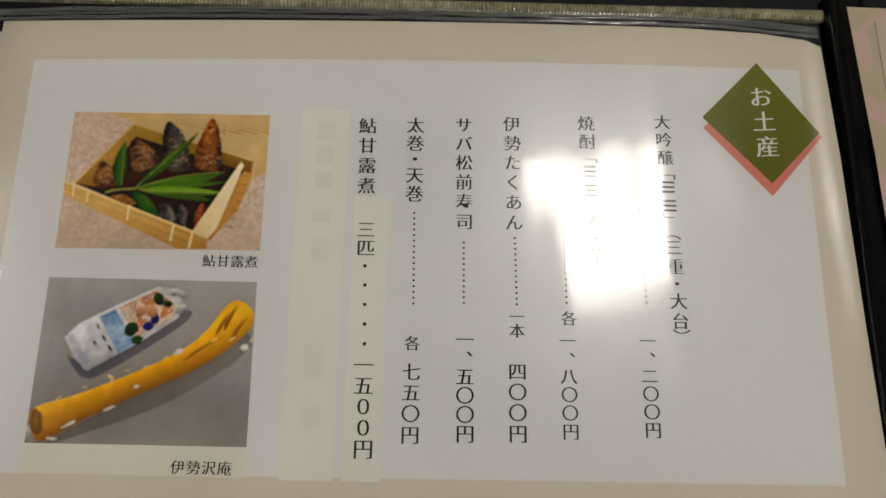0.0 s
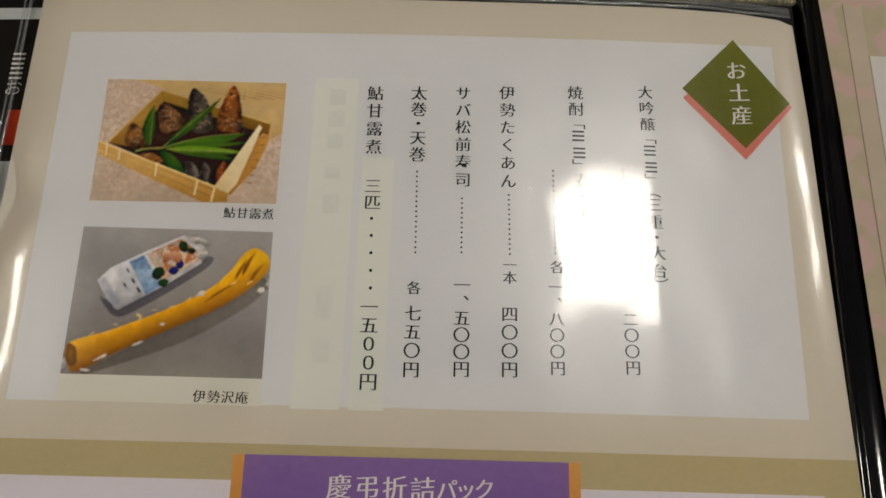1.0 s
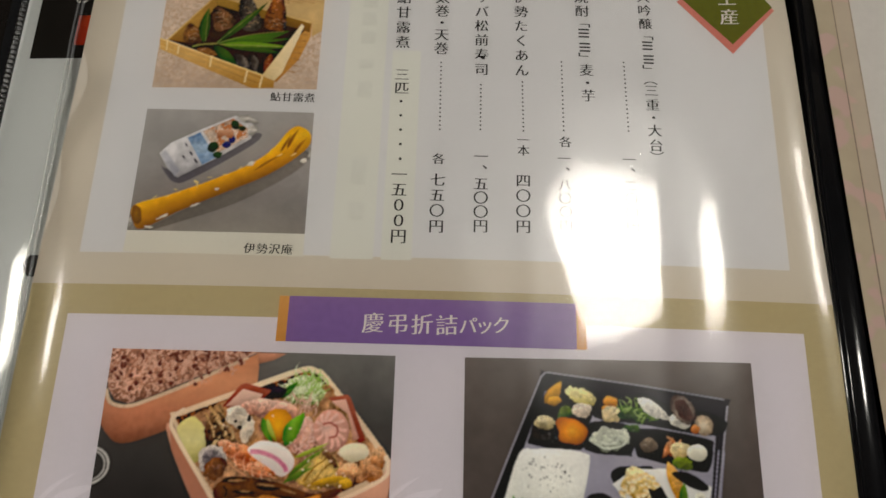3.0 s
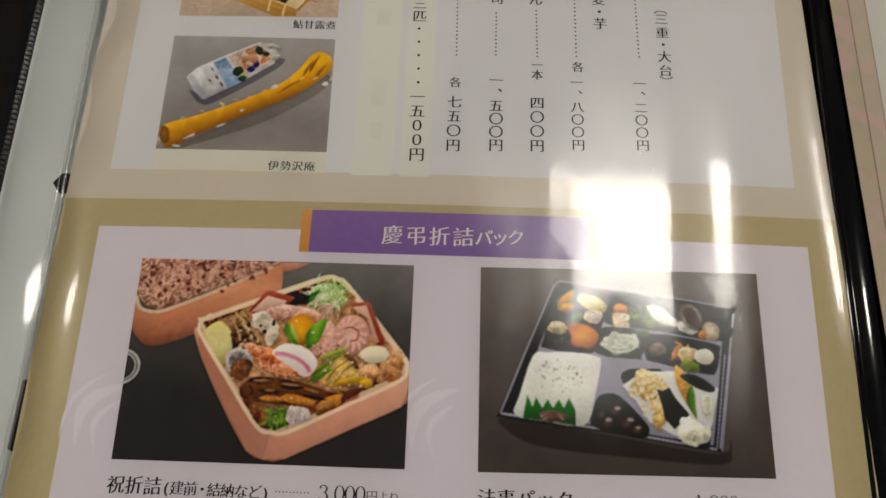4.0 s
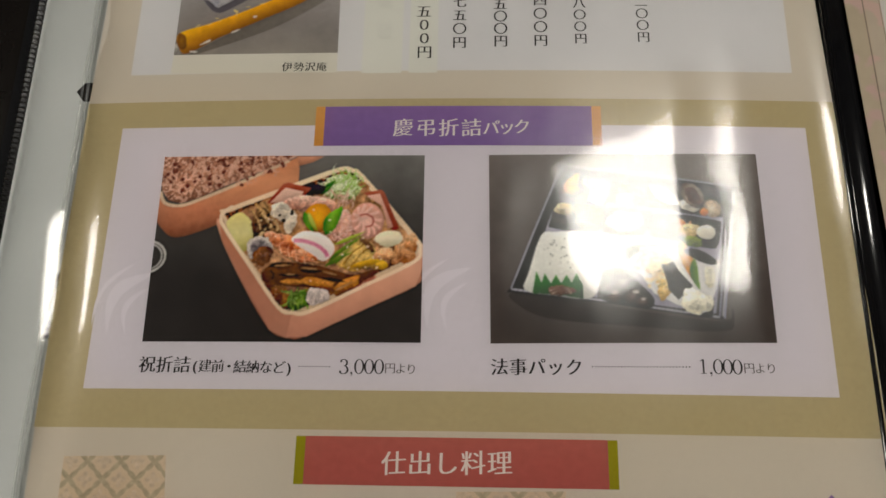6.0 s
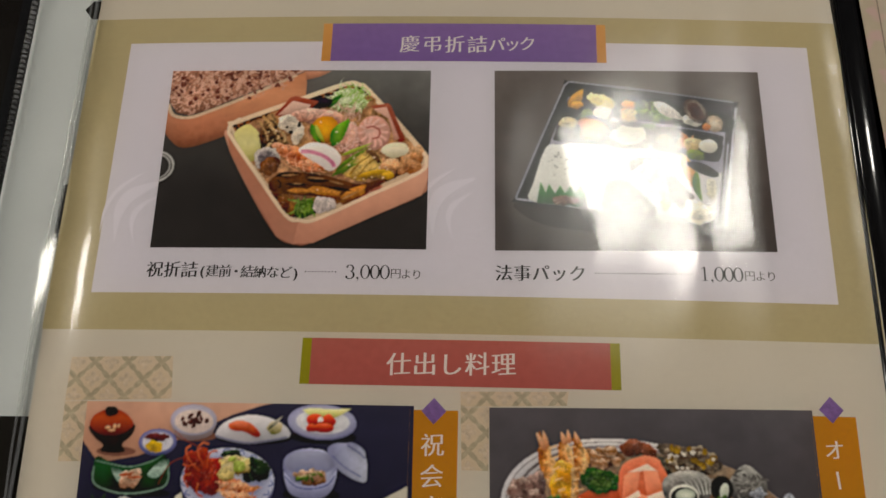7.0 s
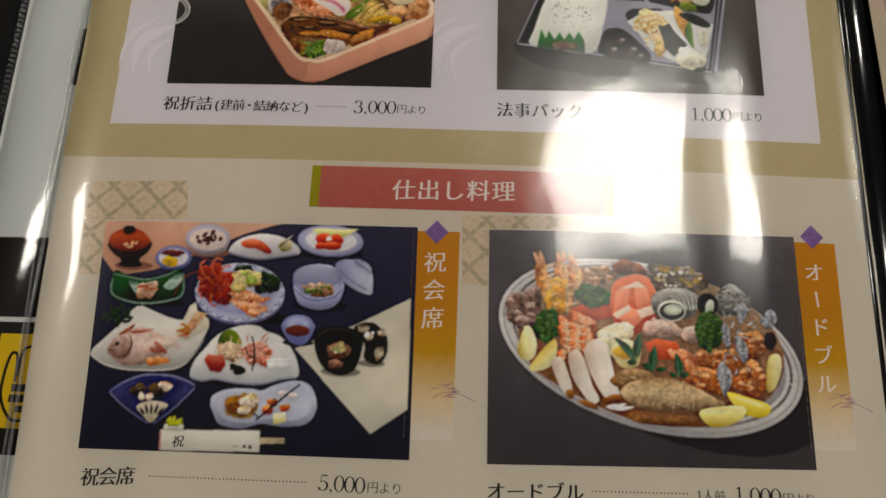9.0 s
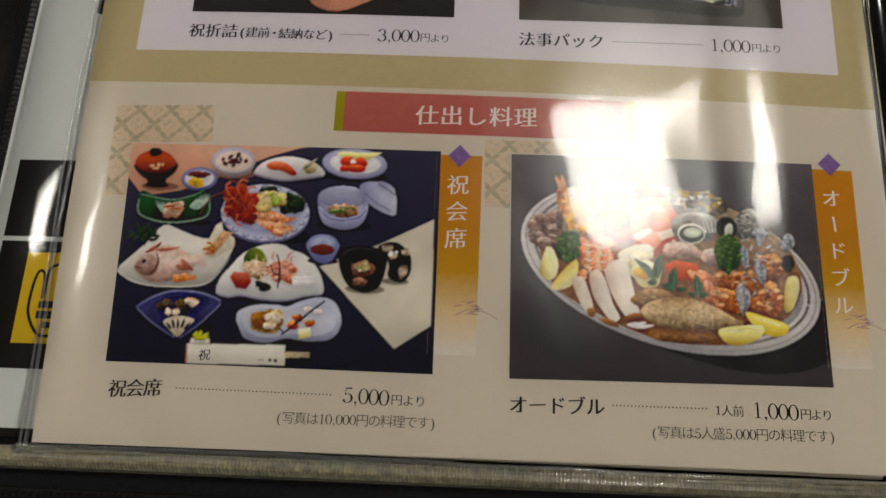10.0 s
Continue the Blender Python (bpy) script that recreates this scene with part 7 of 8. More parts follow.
m("shrimp_band", [stroke([(99.6, -47.7), (101.6, -47.1)], 0.38), stroke([(100.1, -50.1), (102.0, -49.4)], 0.38), stroke([(100.6, -52.5), (102.4, -51.8)], 0.38), stroke([(101.1, -54.8), (102.8, -54.1)], 0.38), stroke([(101.6, -57.1), (103.2, -56.5)], 0.38), stroke([(103.6, -47.6), (106.0, -47.1)], 0.38), stroke([(104.1, -49.9), (106.4, -49.4)], 0.38), stroke([(104.7, -52.3), (106.8, -51.8)], 0.38), stroke([(105.3, -54.6), (107.2, -54.1)], 0.38), stroke([(105.8, -56.9), (107.5, -56.5)], 0.38)], tone("f4d8b0", "e0b078"), lift=0.3)
m("shrimp_tail", [leaf(99.2, -48.3, 96.8, -44.0, 1.34, 0.00), leaf(99.5, -47.7, 98.4, -43.6, 1.15, 0.00), leaf(103.7, -47.1, 102.6, -43.8, 1.34, 0.00), leaf(104.5, -46.7, 104.1, -43.3, 1.15, 0.00), leaf(106.6, -46.7, 105.7, -43.7, 0.96, 0.00)], tone("d88c5c", "f0c4a0"))
m("crab_shell", [blob(119.0, -47.1, 3.25, 1.80, 10, 7, 0.30), blob(122.5, -48.3, 1.72, 2.19, 0, 8, 0.30)], tone("6c4034", "b06c50", grain=0.25))
m("salmon", [[(106.0, -58.1), (108.8, -56.7), (115.7, -56.3), (116.1, -59.6), (112.4, -60.7), (107.2, -60.4)]], tone("c8502c", "e8744c", grain=0.08), lift=0.5)
m("parsley", [blob(111.1, -54.7, 4.54, 2.44, 0, 4, 0.30)], tone("2a461c", "466c2c", grain=0.3, scale=900))
m("parsley_sprig", scatter(34, 111.1, -54.7, 4.31, 2.32, 54, chunk(0.75, 0.4), 0), tone("547c34", "385c24", "7c9c50", grain=0.15))
m("parsley", [blob(100.4, -62.4, 2.81, 4.40, 0, 14, 0.30)], tone("2a461c", "466c2c", grain=0.3, scale=900))
m("parsley_sprig", scatter(34, 100.4, -62.4, 2.67, 4.18, 64, chunk(0.75, 0.4), 0), tone("547c34", "385c24", "7c9c50", grain=0.15))
m("cooked_shrimp", [blob(107.7, -64.0, 4.48, 4.94, 10, 5, 0.25)], tone("b05828", "dc8450", grain=0.25))
m("cooked_shrimp", [leaf(103.5, -59.5, 105.0, -69.3, 3.20, 0.47), leaf(106.6, -60.0, 106.7, -69.7, 3.19, 0.47), leaf(109.5, -61.0, 108.7, -68.8, 3.00, 0.38), leaf(105.1, -58.8, 112.4, -61.4, 2.45, -0.38), leaf(103.5, -67.9, 104.4, -70.7, 2.41, 0.00)], tone("d86c3c", "f09c6c", "f8c8a4", "e48850", along="u", grain=0.16, scale=600))
m("shrimp_band", [stroke(smooth([(103.5, -61.3), (105.0, -61.8), (106.4, -61.2)], 5, False), 0.38), stroke(smooth([(103.7, -63.2), (105.2, -63.7), (106.4, -63.1)], 5, False), 0.37), stroke(smooth([(104.0, -65.1), (105.4, -65.6), (106.3, -65.0)], 5, False), 0.37), stroke(smooth([(104.3, -66.9), (105.6, -67.5), (106.3, -66.9)], 5, False), 0.37), stroke(smooth([(106.9, -61.9), (108.4, -62.4), (109.5, -61.8)], 5, False), 0.37), stroke(smooth([(106.9, -63.8), (108.4, -64.2), (109.5, -63.7)], 5, False), 0.37), stroke(smooth([(106.9, -65.7), (108.4, -66.0), (109.5, -65.6)], 5, False), 0.37), stroke(smooth([(106.9, -67.6), (108.4, -67.8), (109.5, -67.5)], 5, False), 0.37)], tone("fae0c8", "f0b890"), lift=0.2)
m("salmon", [smooth([(115.6, -52.5), (119.0, -49.5), (123.9, -49.1), (126.5, -53.0), (127.7, -55.9), (125.5, -60.3), (120.5, -63.8), (116.1, -61.1)], 3)], tone("c85838", "e47c58", "ec9070", grain=0.08), lift=0.7)
m("salmon_petal", [[(116.7, -53.4), (120.5, -51.6), (119.5, -56.7), (115.9, -59.0)], [(121.0, -51.6), (124.3, -52.4), (125.6, -56.7), (121.6, -57.6)], [(116.6, -59.6), (120.4, -57.3), (124.1, -58.7), (120.5, -62.5)]], tone("ec8c68", "f4a888", grain=0.05), lift=0.6)
m("salmon_edge", [[(117.4, -52.7), (122.0, -50.6), (124.3, -52.2), (121.2, -52.2)], [(115.8, -59.0), (119.8, -56.5), (120.3, -57.7), (116.9, -60.1)], [(121.6, -57.8), (125.2, -56.5), (125.9, -58.4), (122.5, -59.7)], [(117.0, -61.2), (120.2, -62.7), (119.8, -63.6), (116.5, -62.2)]], tone("fcdcc8", "fce4d4"), lift=0.4)
m("turban_shell", [blob(130.8, -55.8, 5.84, 4.09, 10, 10, 0.20), blob(144.5, -54.7, 4.34, 3.90, 0, 11, 0.30)], tone("54504e", "8c8884", "b4b0aa", grain=0.2))
m("shell_rib", [stroke(smooth([(128.5, -54.1), (130.4, -54.3), (132.6, -57.6)], 5, False), 0.38), stroke(smooth([(129.8, -53.7), (131.5, -54.3), (133.2, -57.6)], 5, False), 0.38), stroke(smooth([(131.2, -53.2), (132.6, -54.2), (133.9, -57.6)], 5, False), 0.38), stroke(smooth([(132.5, -52.8), (133.8, -54.2), (134.6, -57.6)], 5, False), 0.38), stroke(smooth([(133.8, -53.1), (134.9, -54.1), (135.2, -57.5)], 5, False), 0.38), stroke(smooth([(135.1, -53.5), (136.0, -54.1), (135.9, -57.5)], 5, False), 0.38), stroke(smooth([(136.4, -53.8), (137.2, -54.0), (136.5, -57.5)], 5, False), 0.38)], tone("d8d6d0", "a8a4a0"), lift=0.3)
m("shell_rib", scatter(20, 144.5, -54.7, 3.77, 3.32, 57, shred(2.6, 0.6), 0), tone("c0bab4", "3c3634"), lift=0.3)
m("turban_shell", [disc(130.0, -57.6, 3.38, 2.61, 5)], tone("d8d6cc", "e8e6dc"), lift=0.5)
m("turban_shell", [disc(130.0, -57.7, 3.01, 2.13, 5)], tone("1a1c18", "2a2c26"), lift=0)
m("turban_shell", [disc(130.3, -57.3, 2.35, 1.45, 8)], tone("e4e6da", "d0d4c4", "a8aea0", along="r"), lift=0.5)
m("turban_shell", [disc(138.6, -55.7, 2.54, 2.92, -10)], tone("24221e", "3c3832"), lift=0.5)
m("turban_shell", [disc(139.1, -56.3, 1.03, 1.94, -15)], tone("b8bcae", "dcded2"), lift=0.5)
m("scallop", [blob(128.0, -62.3, 4.29, 2.67, -10, 12, 0.20), blob(134.7, -63.4, 2.42, 2.28, 0, 13, 0.20), blob(124.7, -62.3, 2.06, 2.10, 0, 15, 0.20)], tone("98786c", "ccaca0", "e4d0c4", grain=0.16))
m("scallop_ring", [stroke(smooth([(126.2, -61.7), (127.5, -61.0), (129.2, -61.6), (128.9, -63.1), (127.2, -63.3)], 5, False), 0.37), stroke(smooth([(133.6, -63.0), (134.7, -62.2), (136.0, -63.1), (135.2, -64.3)], 5, False), 0.37)], tone("8a6458", "f0e4dc"), lift=0.3)
m("potato_salad", [blob(116.5, -63.8, 4.29, 2.66, 10, 18, 0.20), blob(115.1, -66.0, 3.16, 2.83, 0, 19, 0.20)], tone("dccc94", "f2e8c4", "f8f2dc", grain=0.08))
m("boiled_egg", [blob(118.9, -68.4, 3.89, 3.19, 0, 20, 0.20)], tone("e0cc88", "f4ecc8", grain=0.06))
m("egg_yolk", [blob(118.4, -68.2, 2.41, 1.69, -10, 21, 0.25)], tone("d8a418", "ecc440", grain=0.06))
m("salmon", [[(123.2, -65.9), (125.8, -64.5), (130.9, -65.2), (131.9, -67.5), (130.2, -69.4), (125.2, -69.6)]], tone("d4502c", "ec7c50", grain=0.1), lift=0.6)
m("cooked_shrimp", [leaf(130.8, -66.9, 136.2, -70.3, 3.15, -0.56), leaf(132.6, -69.0, 135.7, -73.1, 2.40, -0.46), leaf(128.9, -67.3, 132.5, -70.4, 2.22, 0.00)], tone("c8582c", "e88c58", "f4b48c", grain=0.2))
m("fried_chicken", [blob(148.4, -65.2, 4.08, 3.22, 0, 16, 0.30)], tone("a05428", "cc7840", "e4a468", grain=0.25, scale=600))
m("fried_chicken", scatter(13, 148.4, -65.2, 3.06, 2.41, 76, chunk(1.35), 0), tone("dc8c50", "b05c28", "f4c08c", grain=0.25))
m("fried_chicken", [blob(138.6, -68.8, 3.69, 2.81, 0, 17, 0.30)], tone("a05428", "cc7840", "e4a468", grain=0.25, scale=600))
m("fried_chicken", scatter(13, 138.6, -68.8, 2.77, 2.11, 77, chunk(1.35), 0), tone("dc8c50", "b05c28", "f4c08c", grain=0.25))
m("fried_chicken", [blob(136.2, -74.0, 3.85, 3.50, 0, 18, 0.30)], tone("a05428", "cc7840", "e4a468", grain=0.25, scale=600))
m("fried_chicken", scatter(13, 136.2, -74.0, 2.89, 2.63, 78, chunk(1.35), 0), tone("dc8c50", "b05c28", "f4c08c", grain=0.25))
m("fried_chicken", [blob(140.8, -73.8, 2.75, 2.95, 0, 19, 0.30)], tone("a05428", "cc7840", "e4a468", grain=0.25, scale=600))
m("fried_chicken", scatter(13, 140.8, -73.8, 2.06, 2.21, 79, chunk(1.35), 0), tone("dc8c50", "b05c28", "f4c08c", grain=0.25))
m("fried_chicken", [blob(147.9, -73.4, 4.03, 3.87, 0, 24, 0.30)], tone("a05428", "cc7840", "e4a468", grain=0.25, scale=600))
m("fried_chicken", scatter(13, 147.9, -73.4, 3.02, 2.91, 84, chunk(1.35), 0), tone("dc8c50", "b05c28", "f4c08c", grain=0.25))
m("fried_chicken", [blob(143.6, -69.0, 3.14, 2.43, 0, 25, 0.30)], tone("a05428", "cc7840", "e4a468", grain=0.25, scale=600))
m("fried_chicken", scatter(13, 143.6, -69.0, 2.35, 1.82, 85, chunk(1.35), 0), tone("dc8c50", "b05c28", "f4c08c", grain=0.25))
m("dark_piece", [blob(153.0, -63.9, 1.49, 2.28, 0, 3, 0.20)], tone("2c1c24", "4a3038"))
m("foil", [leaf(142.5, -59.8, 143.0, -66.4, 2.25, -0.28), leaf(145.1, -62.8, 146.5, -70.0, 2.79, 0.37), leaf(141.2, -69.3, 141.4, -77.6, 3.51, 0.37), leaf(147.5, -54.9, 146.2, -60.4, 2.45, -0.28), leaf(153.9, -56.1, 152.4, -61.3, 3.01, 0.28), leaf(151.0, -58.5, 153.9, -60.6, 2.06, 0.00), leaf(144.3, -56.7, 149.0, -56.5, 1.50, 0.00)], tone("7c7c84", "b0b2bc", "8c8e98", "ced0d8", along="u", grain=0.3, scale=900))
m("foil_glint", scatter(14, 145.7, -65.2, 5.57, 8.51, 58, shred(2.2, 0.5), 0), tone("e8eaf0", "5c606c"), lift=0.2)
m("parsley", [blob(138.6, -62.2, 2.98, 5.15, 0, 13, 0.30)], tone("2a461c", "466c2c", grain=0.3, scale=900))
m("parsley_sprig", scatter(34, 138.6, -62.2, 2.84, 4.90, 63, chunk(0.75, 0.4), 0), tone("547c34", "385c24", "7c9c50", grain=0.15))
m("lemon_wedge", [smooth([(95.7, -62.4), (97.6, -65.8), (97.4, -69.6), (95.4, -71.1), (93.4, -69.3), (93.9, -65.5)], 4)], tone("b8a048", "ece4ac", "f4f0d0", along="u", grain=0.04), turn=10)
m("lemon_wedge", [smooth([(101.9, -65.5), (102.6, -68.4), (101.2, -71.8), (98.4, -73.3), (96.0, -72.9), (98.4, -69.1)], 4)], tone("f0eac0", "e8dc98", "c0a850", grain=0.04), turn=45)
m("lemon_wedge", [smooth([(152.5, -67.7), (154.9, -67.2), (155.2, -70.4), (153.4, -75.0), (151.4, -76.0), (151.5, -71.5)], 4)], tone("b89c48", "e4d898", "f0e8c0", along="u", grain=0.04))
m("drumstick", [smooth([(101.1, -71.0), (103.4, -69.8), (105.0, -73.0), (106.1, -77.5), (105.0, -78.9), (103.0, -76.3)], 4)], tone("b8a498", "e4d8ce", "f0e8e0", along="u", grain=0.06))
m("drumstick", [smooth([(105.3, -69.0), (107.4, -67.9), (109.1, -70.5), (110.7, -76.0), (112.3, -79.4), (110.5, -80.5), (108.1, -77.7), (105.9, -73.9)], 4)], tone("c0ac9e", "ece2da", "f4eee8", along="u", grain=0.06))
m("drumstick", [smooth([(108.9, -67.9), (111.2, -65.3), (114.1, -66.0), (115.2, -70.2), (116.3, -75.3), (117.0, -78.4), (114.5, -79.6), (112.1, -76.8), (110.0, -72.5)], 4)], tone("c4b0a2", "f0e6de", "f6f0ea", along="u", grain=0.06))
m("drumstick_end", [blob(105.6, -78.4, 1.28, 0.91, -20, 20, 0.30), blob(109.7, -80.6, 2.18, 0.81, -20, 21, 0.30), blob(115.4, -79.0, 2.01, 0.91, 10, 22, 0.30)], tone("8a5430", "c08858"))
m("green_leaf", [leaf(121.0, -70.0, 115.8, -64.4, 1.85, -0.46), leaf(121.3, -69.5, 122.4, -63.3, 2.03, 0.37), leaf(121.3, -70.2, 118.9, -70.6, 1.48, 0.00), leaf(125.1, -72.1, 125.8, -66.2, 2.21, 0.37), leaf(125.1, -72.1, 122.2, -70.9, 1.84, -0.28), leaf(125.5, -72.1, 128.3, -71.5, 1.29, 0.00), leaf(131.0, -73.3, 130.4, -67.7, 2.02, -0.37), leaf(131.3, -73.4, 133.3, -72.4, 1.47, 0.00), leaf(130.5, -73.3, 128.5, -72.6, 1.29, 0.00)], tone("1a3a20", "2c5a34", "467850", along="u", grain=0.1))
m("leaf_vein", [stroke([(121.0, -70.0), (116.5, -65.1)], 0.28), stroke([(121.3, -69.5), (122.3, -63.9)], 0.28), stroke([(125.1, -72.1), (125.7, -66.8)], 0.28), stroke([(131.0, -73.3), (130.6, -68.3)], 0.28)], tone("6c9068"), lift=0)
m("grilled_fish", [smooth([(114.9, -74.7), (118.6, -72.1), (123.2, -72.2), (125.5, -74.0), (121.3, -76.4), (116.7, -76.4)], 4)], tone("8a6440", "b49068", grain=0.25))
m("fish_tail", [smooth([(118.6, -83.0), (121.1, -81.5), (126.6, -82.1), (133.8, -82.4), (135.2, -83.5), (130.1, -84.7), (124.7, -84.7), (121.1, -84.4)], 4)], tone("6c4024", "a87448", "8c5a34", grain=0.3))
m("grilled_fish", [smooth([(117.2, -77.3), (119.5, -75.2), (124.1, -73.8), (129.6, -73.9), (135.0, -75.8), (139.4, -78.2), (141.5, -79.2), (138.9, -80.7), (132.0, -81.2), (125.7, -81.3), (121.2, -80.8), (118.5, -79.3)], 5)], tone("8a6c4c", "b89c78", "d0b894", "c4a880", "9c7c58", grain=0.16, scale=500))
m("fish_scale", scatter(46, 127.6, -77.5, 9.12, 2.92, 59, shred(2.4, 0.3), -12), tone("8c7050", "e0ccac"), lift=0)
m("sheen", [leaf(113.7, -81.1, 118.6, -80.2, 1.27, -0.27), leaf(115.7, -81.7, 120.4, -80.8, 0.91, 0.00)], tone("d8d6dc", "f0eef2"), lift=0)
m("lemon_wedge", [smooth([(142.0, -76.6), (146.7, -77.5), (151.8, -79.2), (150.8, -81.7), (147.3, -82.0), (144.3, -80.5)], 4)], tone("d8b838", "f0e070", "e8d058", grain=0.05), lift=0.6)
m("lemon_wedge", [smooth([(135.3, -81.3), (140.2, -80.0), (145.8, -79.7), (145.3, -82.3), (141.3, -84.4), (137.3, -84.4)], 4)], tone("c8a838", "f2e694", "f6f0bc", grain=0.05), lift=0.6)
m("lemon_flesh", [leaf(136.2, -81.4, 145.1, -80.5, 1.27, 0.18), leaf(143.1, -77.5, 150.6, -79.7, 0.91, 0.18)], tone("f8f2c8", "f0e490"), lift=0)

for picture in PICTURES:
    picture.finish()

# titles, tags and pasted strips
TAG = printed("diamond_tag", [[(158.3, 167.9), (172.2, 154.3), (159.2, 139.3), (144.4, 155.8)]], ink("c47a70", "cc847a", grain=0.05), SHEET, 4, "red and green diamond tag")
printed("diamond_face", [[(158.4, 173.0), (171.7, 155.3), (159.4, 142.4), (144.4, 158.4)]], ink("5e6026", "686a2e", grain=0.08, scale=300), TAG, 6, "olive green face")
lettering("lettering", "お土産", 158.6, 164.1, 159.1, 151.5, 5.61, WHITEINK, TAG, 8, rise=0.07)
STRIP = ink("d0cfc9", "d3d2cc", grain=0.02)
BLEED = ink("cdccc6", "cfcec9", grain=0.04)
tape = printed("pasted_strip", [rect(51.6, 75.3, 62.6, 158.6)], STRIP, SHEET, 4, "pasted white correction strip")
printed("faint_writing", [rect(55.5, y, 59.5, y + h) for y, h in ((151, 4.5), (145, 4.5), (139, 4), (131, 3), (122, 5), (96, 8), (86, 5))], BLEED, tape, 6)
printed("pasted_strip", [rect(64.6, 75.3, 72.4, 137)], STRIP, SHEET, 4, "pasted white correction strip")
lettering("lettering", "鮎甘露煮", 66.9, 154.5, 67.2, 139.8, 4.22, BLACKINK, SHEET, 6)
lettering("lettering", "三匹", 67.5, 129.4, 67.6, 125.1, 4.22, BLACKINK, SHEET, 6)
dots("dots", 67.6, 121.0, 68.2, 103.7, 5, 0.42, BLACKINK, SHEET, 6)
lettering("lettering", "一五００円", 68.2, 99.2, 68.8, 81.8, 4.38, BLACKINK, SHEET, 6)
lettering("lettering", "太巻・天巻", 77.9, 154.8, 78.0, 138.0, 4.22, BLACKINK, SHEET, 6)
dots("dots", 78.1, 133.4, 78.4, 112.7, 17, 0.26, BLACKINK, SHEET, 6)
lettering("lettering", "各", 78.4, 104.0, 78.4, 103.8, 3.44, BLACKINK, SHEET, 6)
lettering("lettering", "七五〇円", 78.4, 97.9, 78.4, 84.8, 4.06, BLACKINK, SHEET, 6)
lettering("lettering", "サバ松前寿司", 89.0, 155.1, 89.3, 131.6, 4.06, BLACKINK, SHEET, 6)
dots("dots", 89.2, 126.7, 89.3, 113.0, 12, 0.26, BLACKINK, SHEET, 6)
lettering("lettering", "一、五〇〇円", 89.6, 105.0, 89.8, 85.2, 4.06, BLACKINK, SHEET, 6)
lettering("lettering", "伊勢たくあん", 100.0, 155.5, 100.4, 131.6, 4.06, BLACKINK, SHEET, 6)
dots("dots", 100.5, 127.9, 100.8, 112.9, 13, 0.26, BLACKINK, SHEET, 6)
lettering("lettering", "一本", 100.8, 110.2, 100.8, 107.1, 3.44, BLACKINK, SHEET, 6)
lettering("lettering", "四〇〇円", 100.8, 98.3, 100.8, 85.4, 4.06, BLACKINK, SHEET, 6)
lettering("lettering", "焼酎「■■」麦・芋", 117.2, 156.1, 118.5, 124.3, 4.06, BLACKINK, SHEET, 6)
dots("dots", 111.3, 134.6, 111.6, 113.4, 17, 0.26, BLACKINK, SHEET, 6)
lettering("lettering", "各", 112.0, 110.0, 112.0, 109.8, 3.44, BLACKINK, SHEET, 6)
lettering("lettering", "大吟醸「■■」（三重・大台）", 134.9, 156.9, 136.3, 106.3, 3.91, BLACKINK, SHEET, 6)
dots("dots", 128.5, 135.1, 129.0, 113.9, 17, 0.26, BLACKINK, SHEET, 6)
lettering("lettering", "一、八〇〇円", 111.6, 105.1, 111.8, 86.0, 3.64, BLACKINK, SHEET, 6)
lettering("lettering", "一、二〇〇円", 128.8, 105.4, 129.0, 86.6, 3.64, BLACKINK, SHEET, 6)

PURPLE = printed("title_banner", [rect(39.9, 53.4, 116.4, 65.1)], ink("c08a50", "cf9c64", grain=0.05), SHEET, 4, "purple title banner with orange ends")
printed("banner_face", [rect(42.4, 53.4, 113.9, 65.1)], ink("7a6094", "84699c", grain=0.06, scale=300), PURPLE, 6, "purple face")
lettering("lettering", "慶弔折詰", 63.7, 58.7, 81.9, 58.6, 5.57, WHITEINK, PURPLE, 8, rise=0.07)
lettering("lettering", "パック", 87.2, 58.6, 95.4, 59.0, 4.71, WHITEINK, PURPLE, 8, rise=0.07)
RED = printed("title_banner", [rect(40.9, -34, 116.9, -22.8)], ink("8a8420", "948e2c", grain=0.05), SHEET, 4, "red title banner with olive ends")
printed("banner_face", [rect(43.2, -34, 114.6, -22.8)], ink("a45a54", "ac645c", grain=0.06, scale=300), RED, 6, "red face")
lettering("lettering", "仕出し料理", 64.4, -28.8, 89.3, -28.4, 6.00, WHITEINK, RED, 8, rise=0.07)

# captions under the pictures
lettering("lettering", "祝折詰", 2.1, -5.7, 10.9, -5.8, 4.43, BLACKINK, SHEET, 6, 0.03, rise=0.07)
lettering("lettering", "(建前・結納など)", 14.3, -6.0, 37.8, -6.4, 3.43, BLACKINK, SHEET, 6, 0.03, rise=0.07)
dots("dots", 40.3, -6.1, 47.8, -6.1, 10, 0.185, BLACKINK, SHEET, 6)
lettering("lettering", "3,000", 51.4, -5.9, 60.0, -5.9, 4.95, BLACKINK, SHEET, 6, 0.0, wide=1.0)
lettering("lettering", "円より", 62.7, -6.3, 67.9, -6.5, 2.86, GREYINK, SHEET, 6, 0.016)
lettering("lettering", "法事パック", 89.3, -5.7, 107.3, -5.5, 4.43, BLACKINK, SHEET, 6, 0.03, rise=0.07)
dots("dots", 111.7, -5.4, 135.0, -5.1, 31, 0.185, BLACKINK, SHEET, 6)
lettering("lettering", "1,000", 138.3, -4.8, 146.5, -4.8, 4.95, BLACKINK, SHEET, 6, 0.0, wide=1.0)
lettering("lettering", "円より", 149.3, -5.1, 154.6, -5.1, 2.86, GREYINK, SHEET, 6, 0.016)
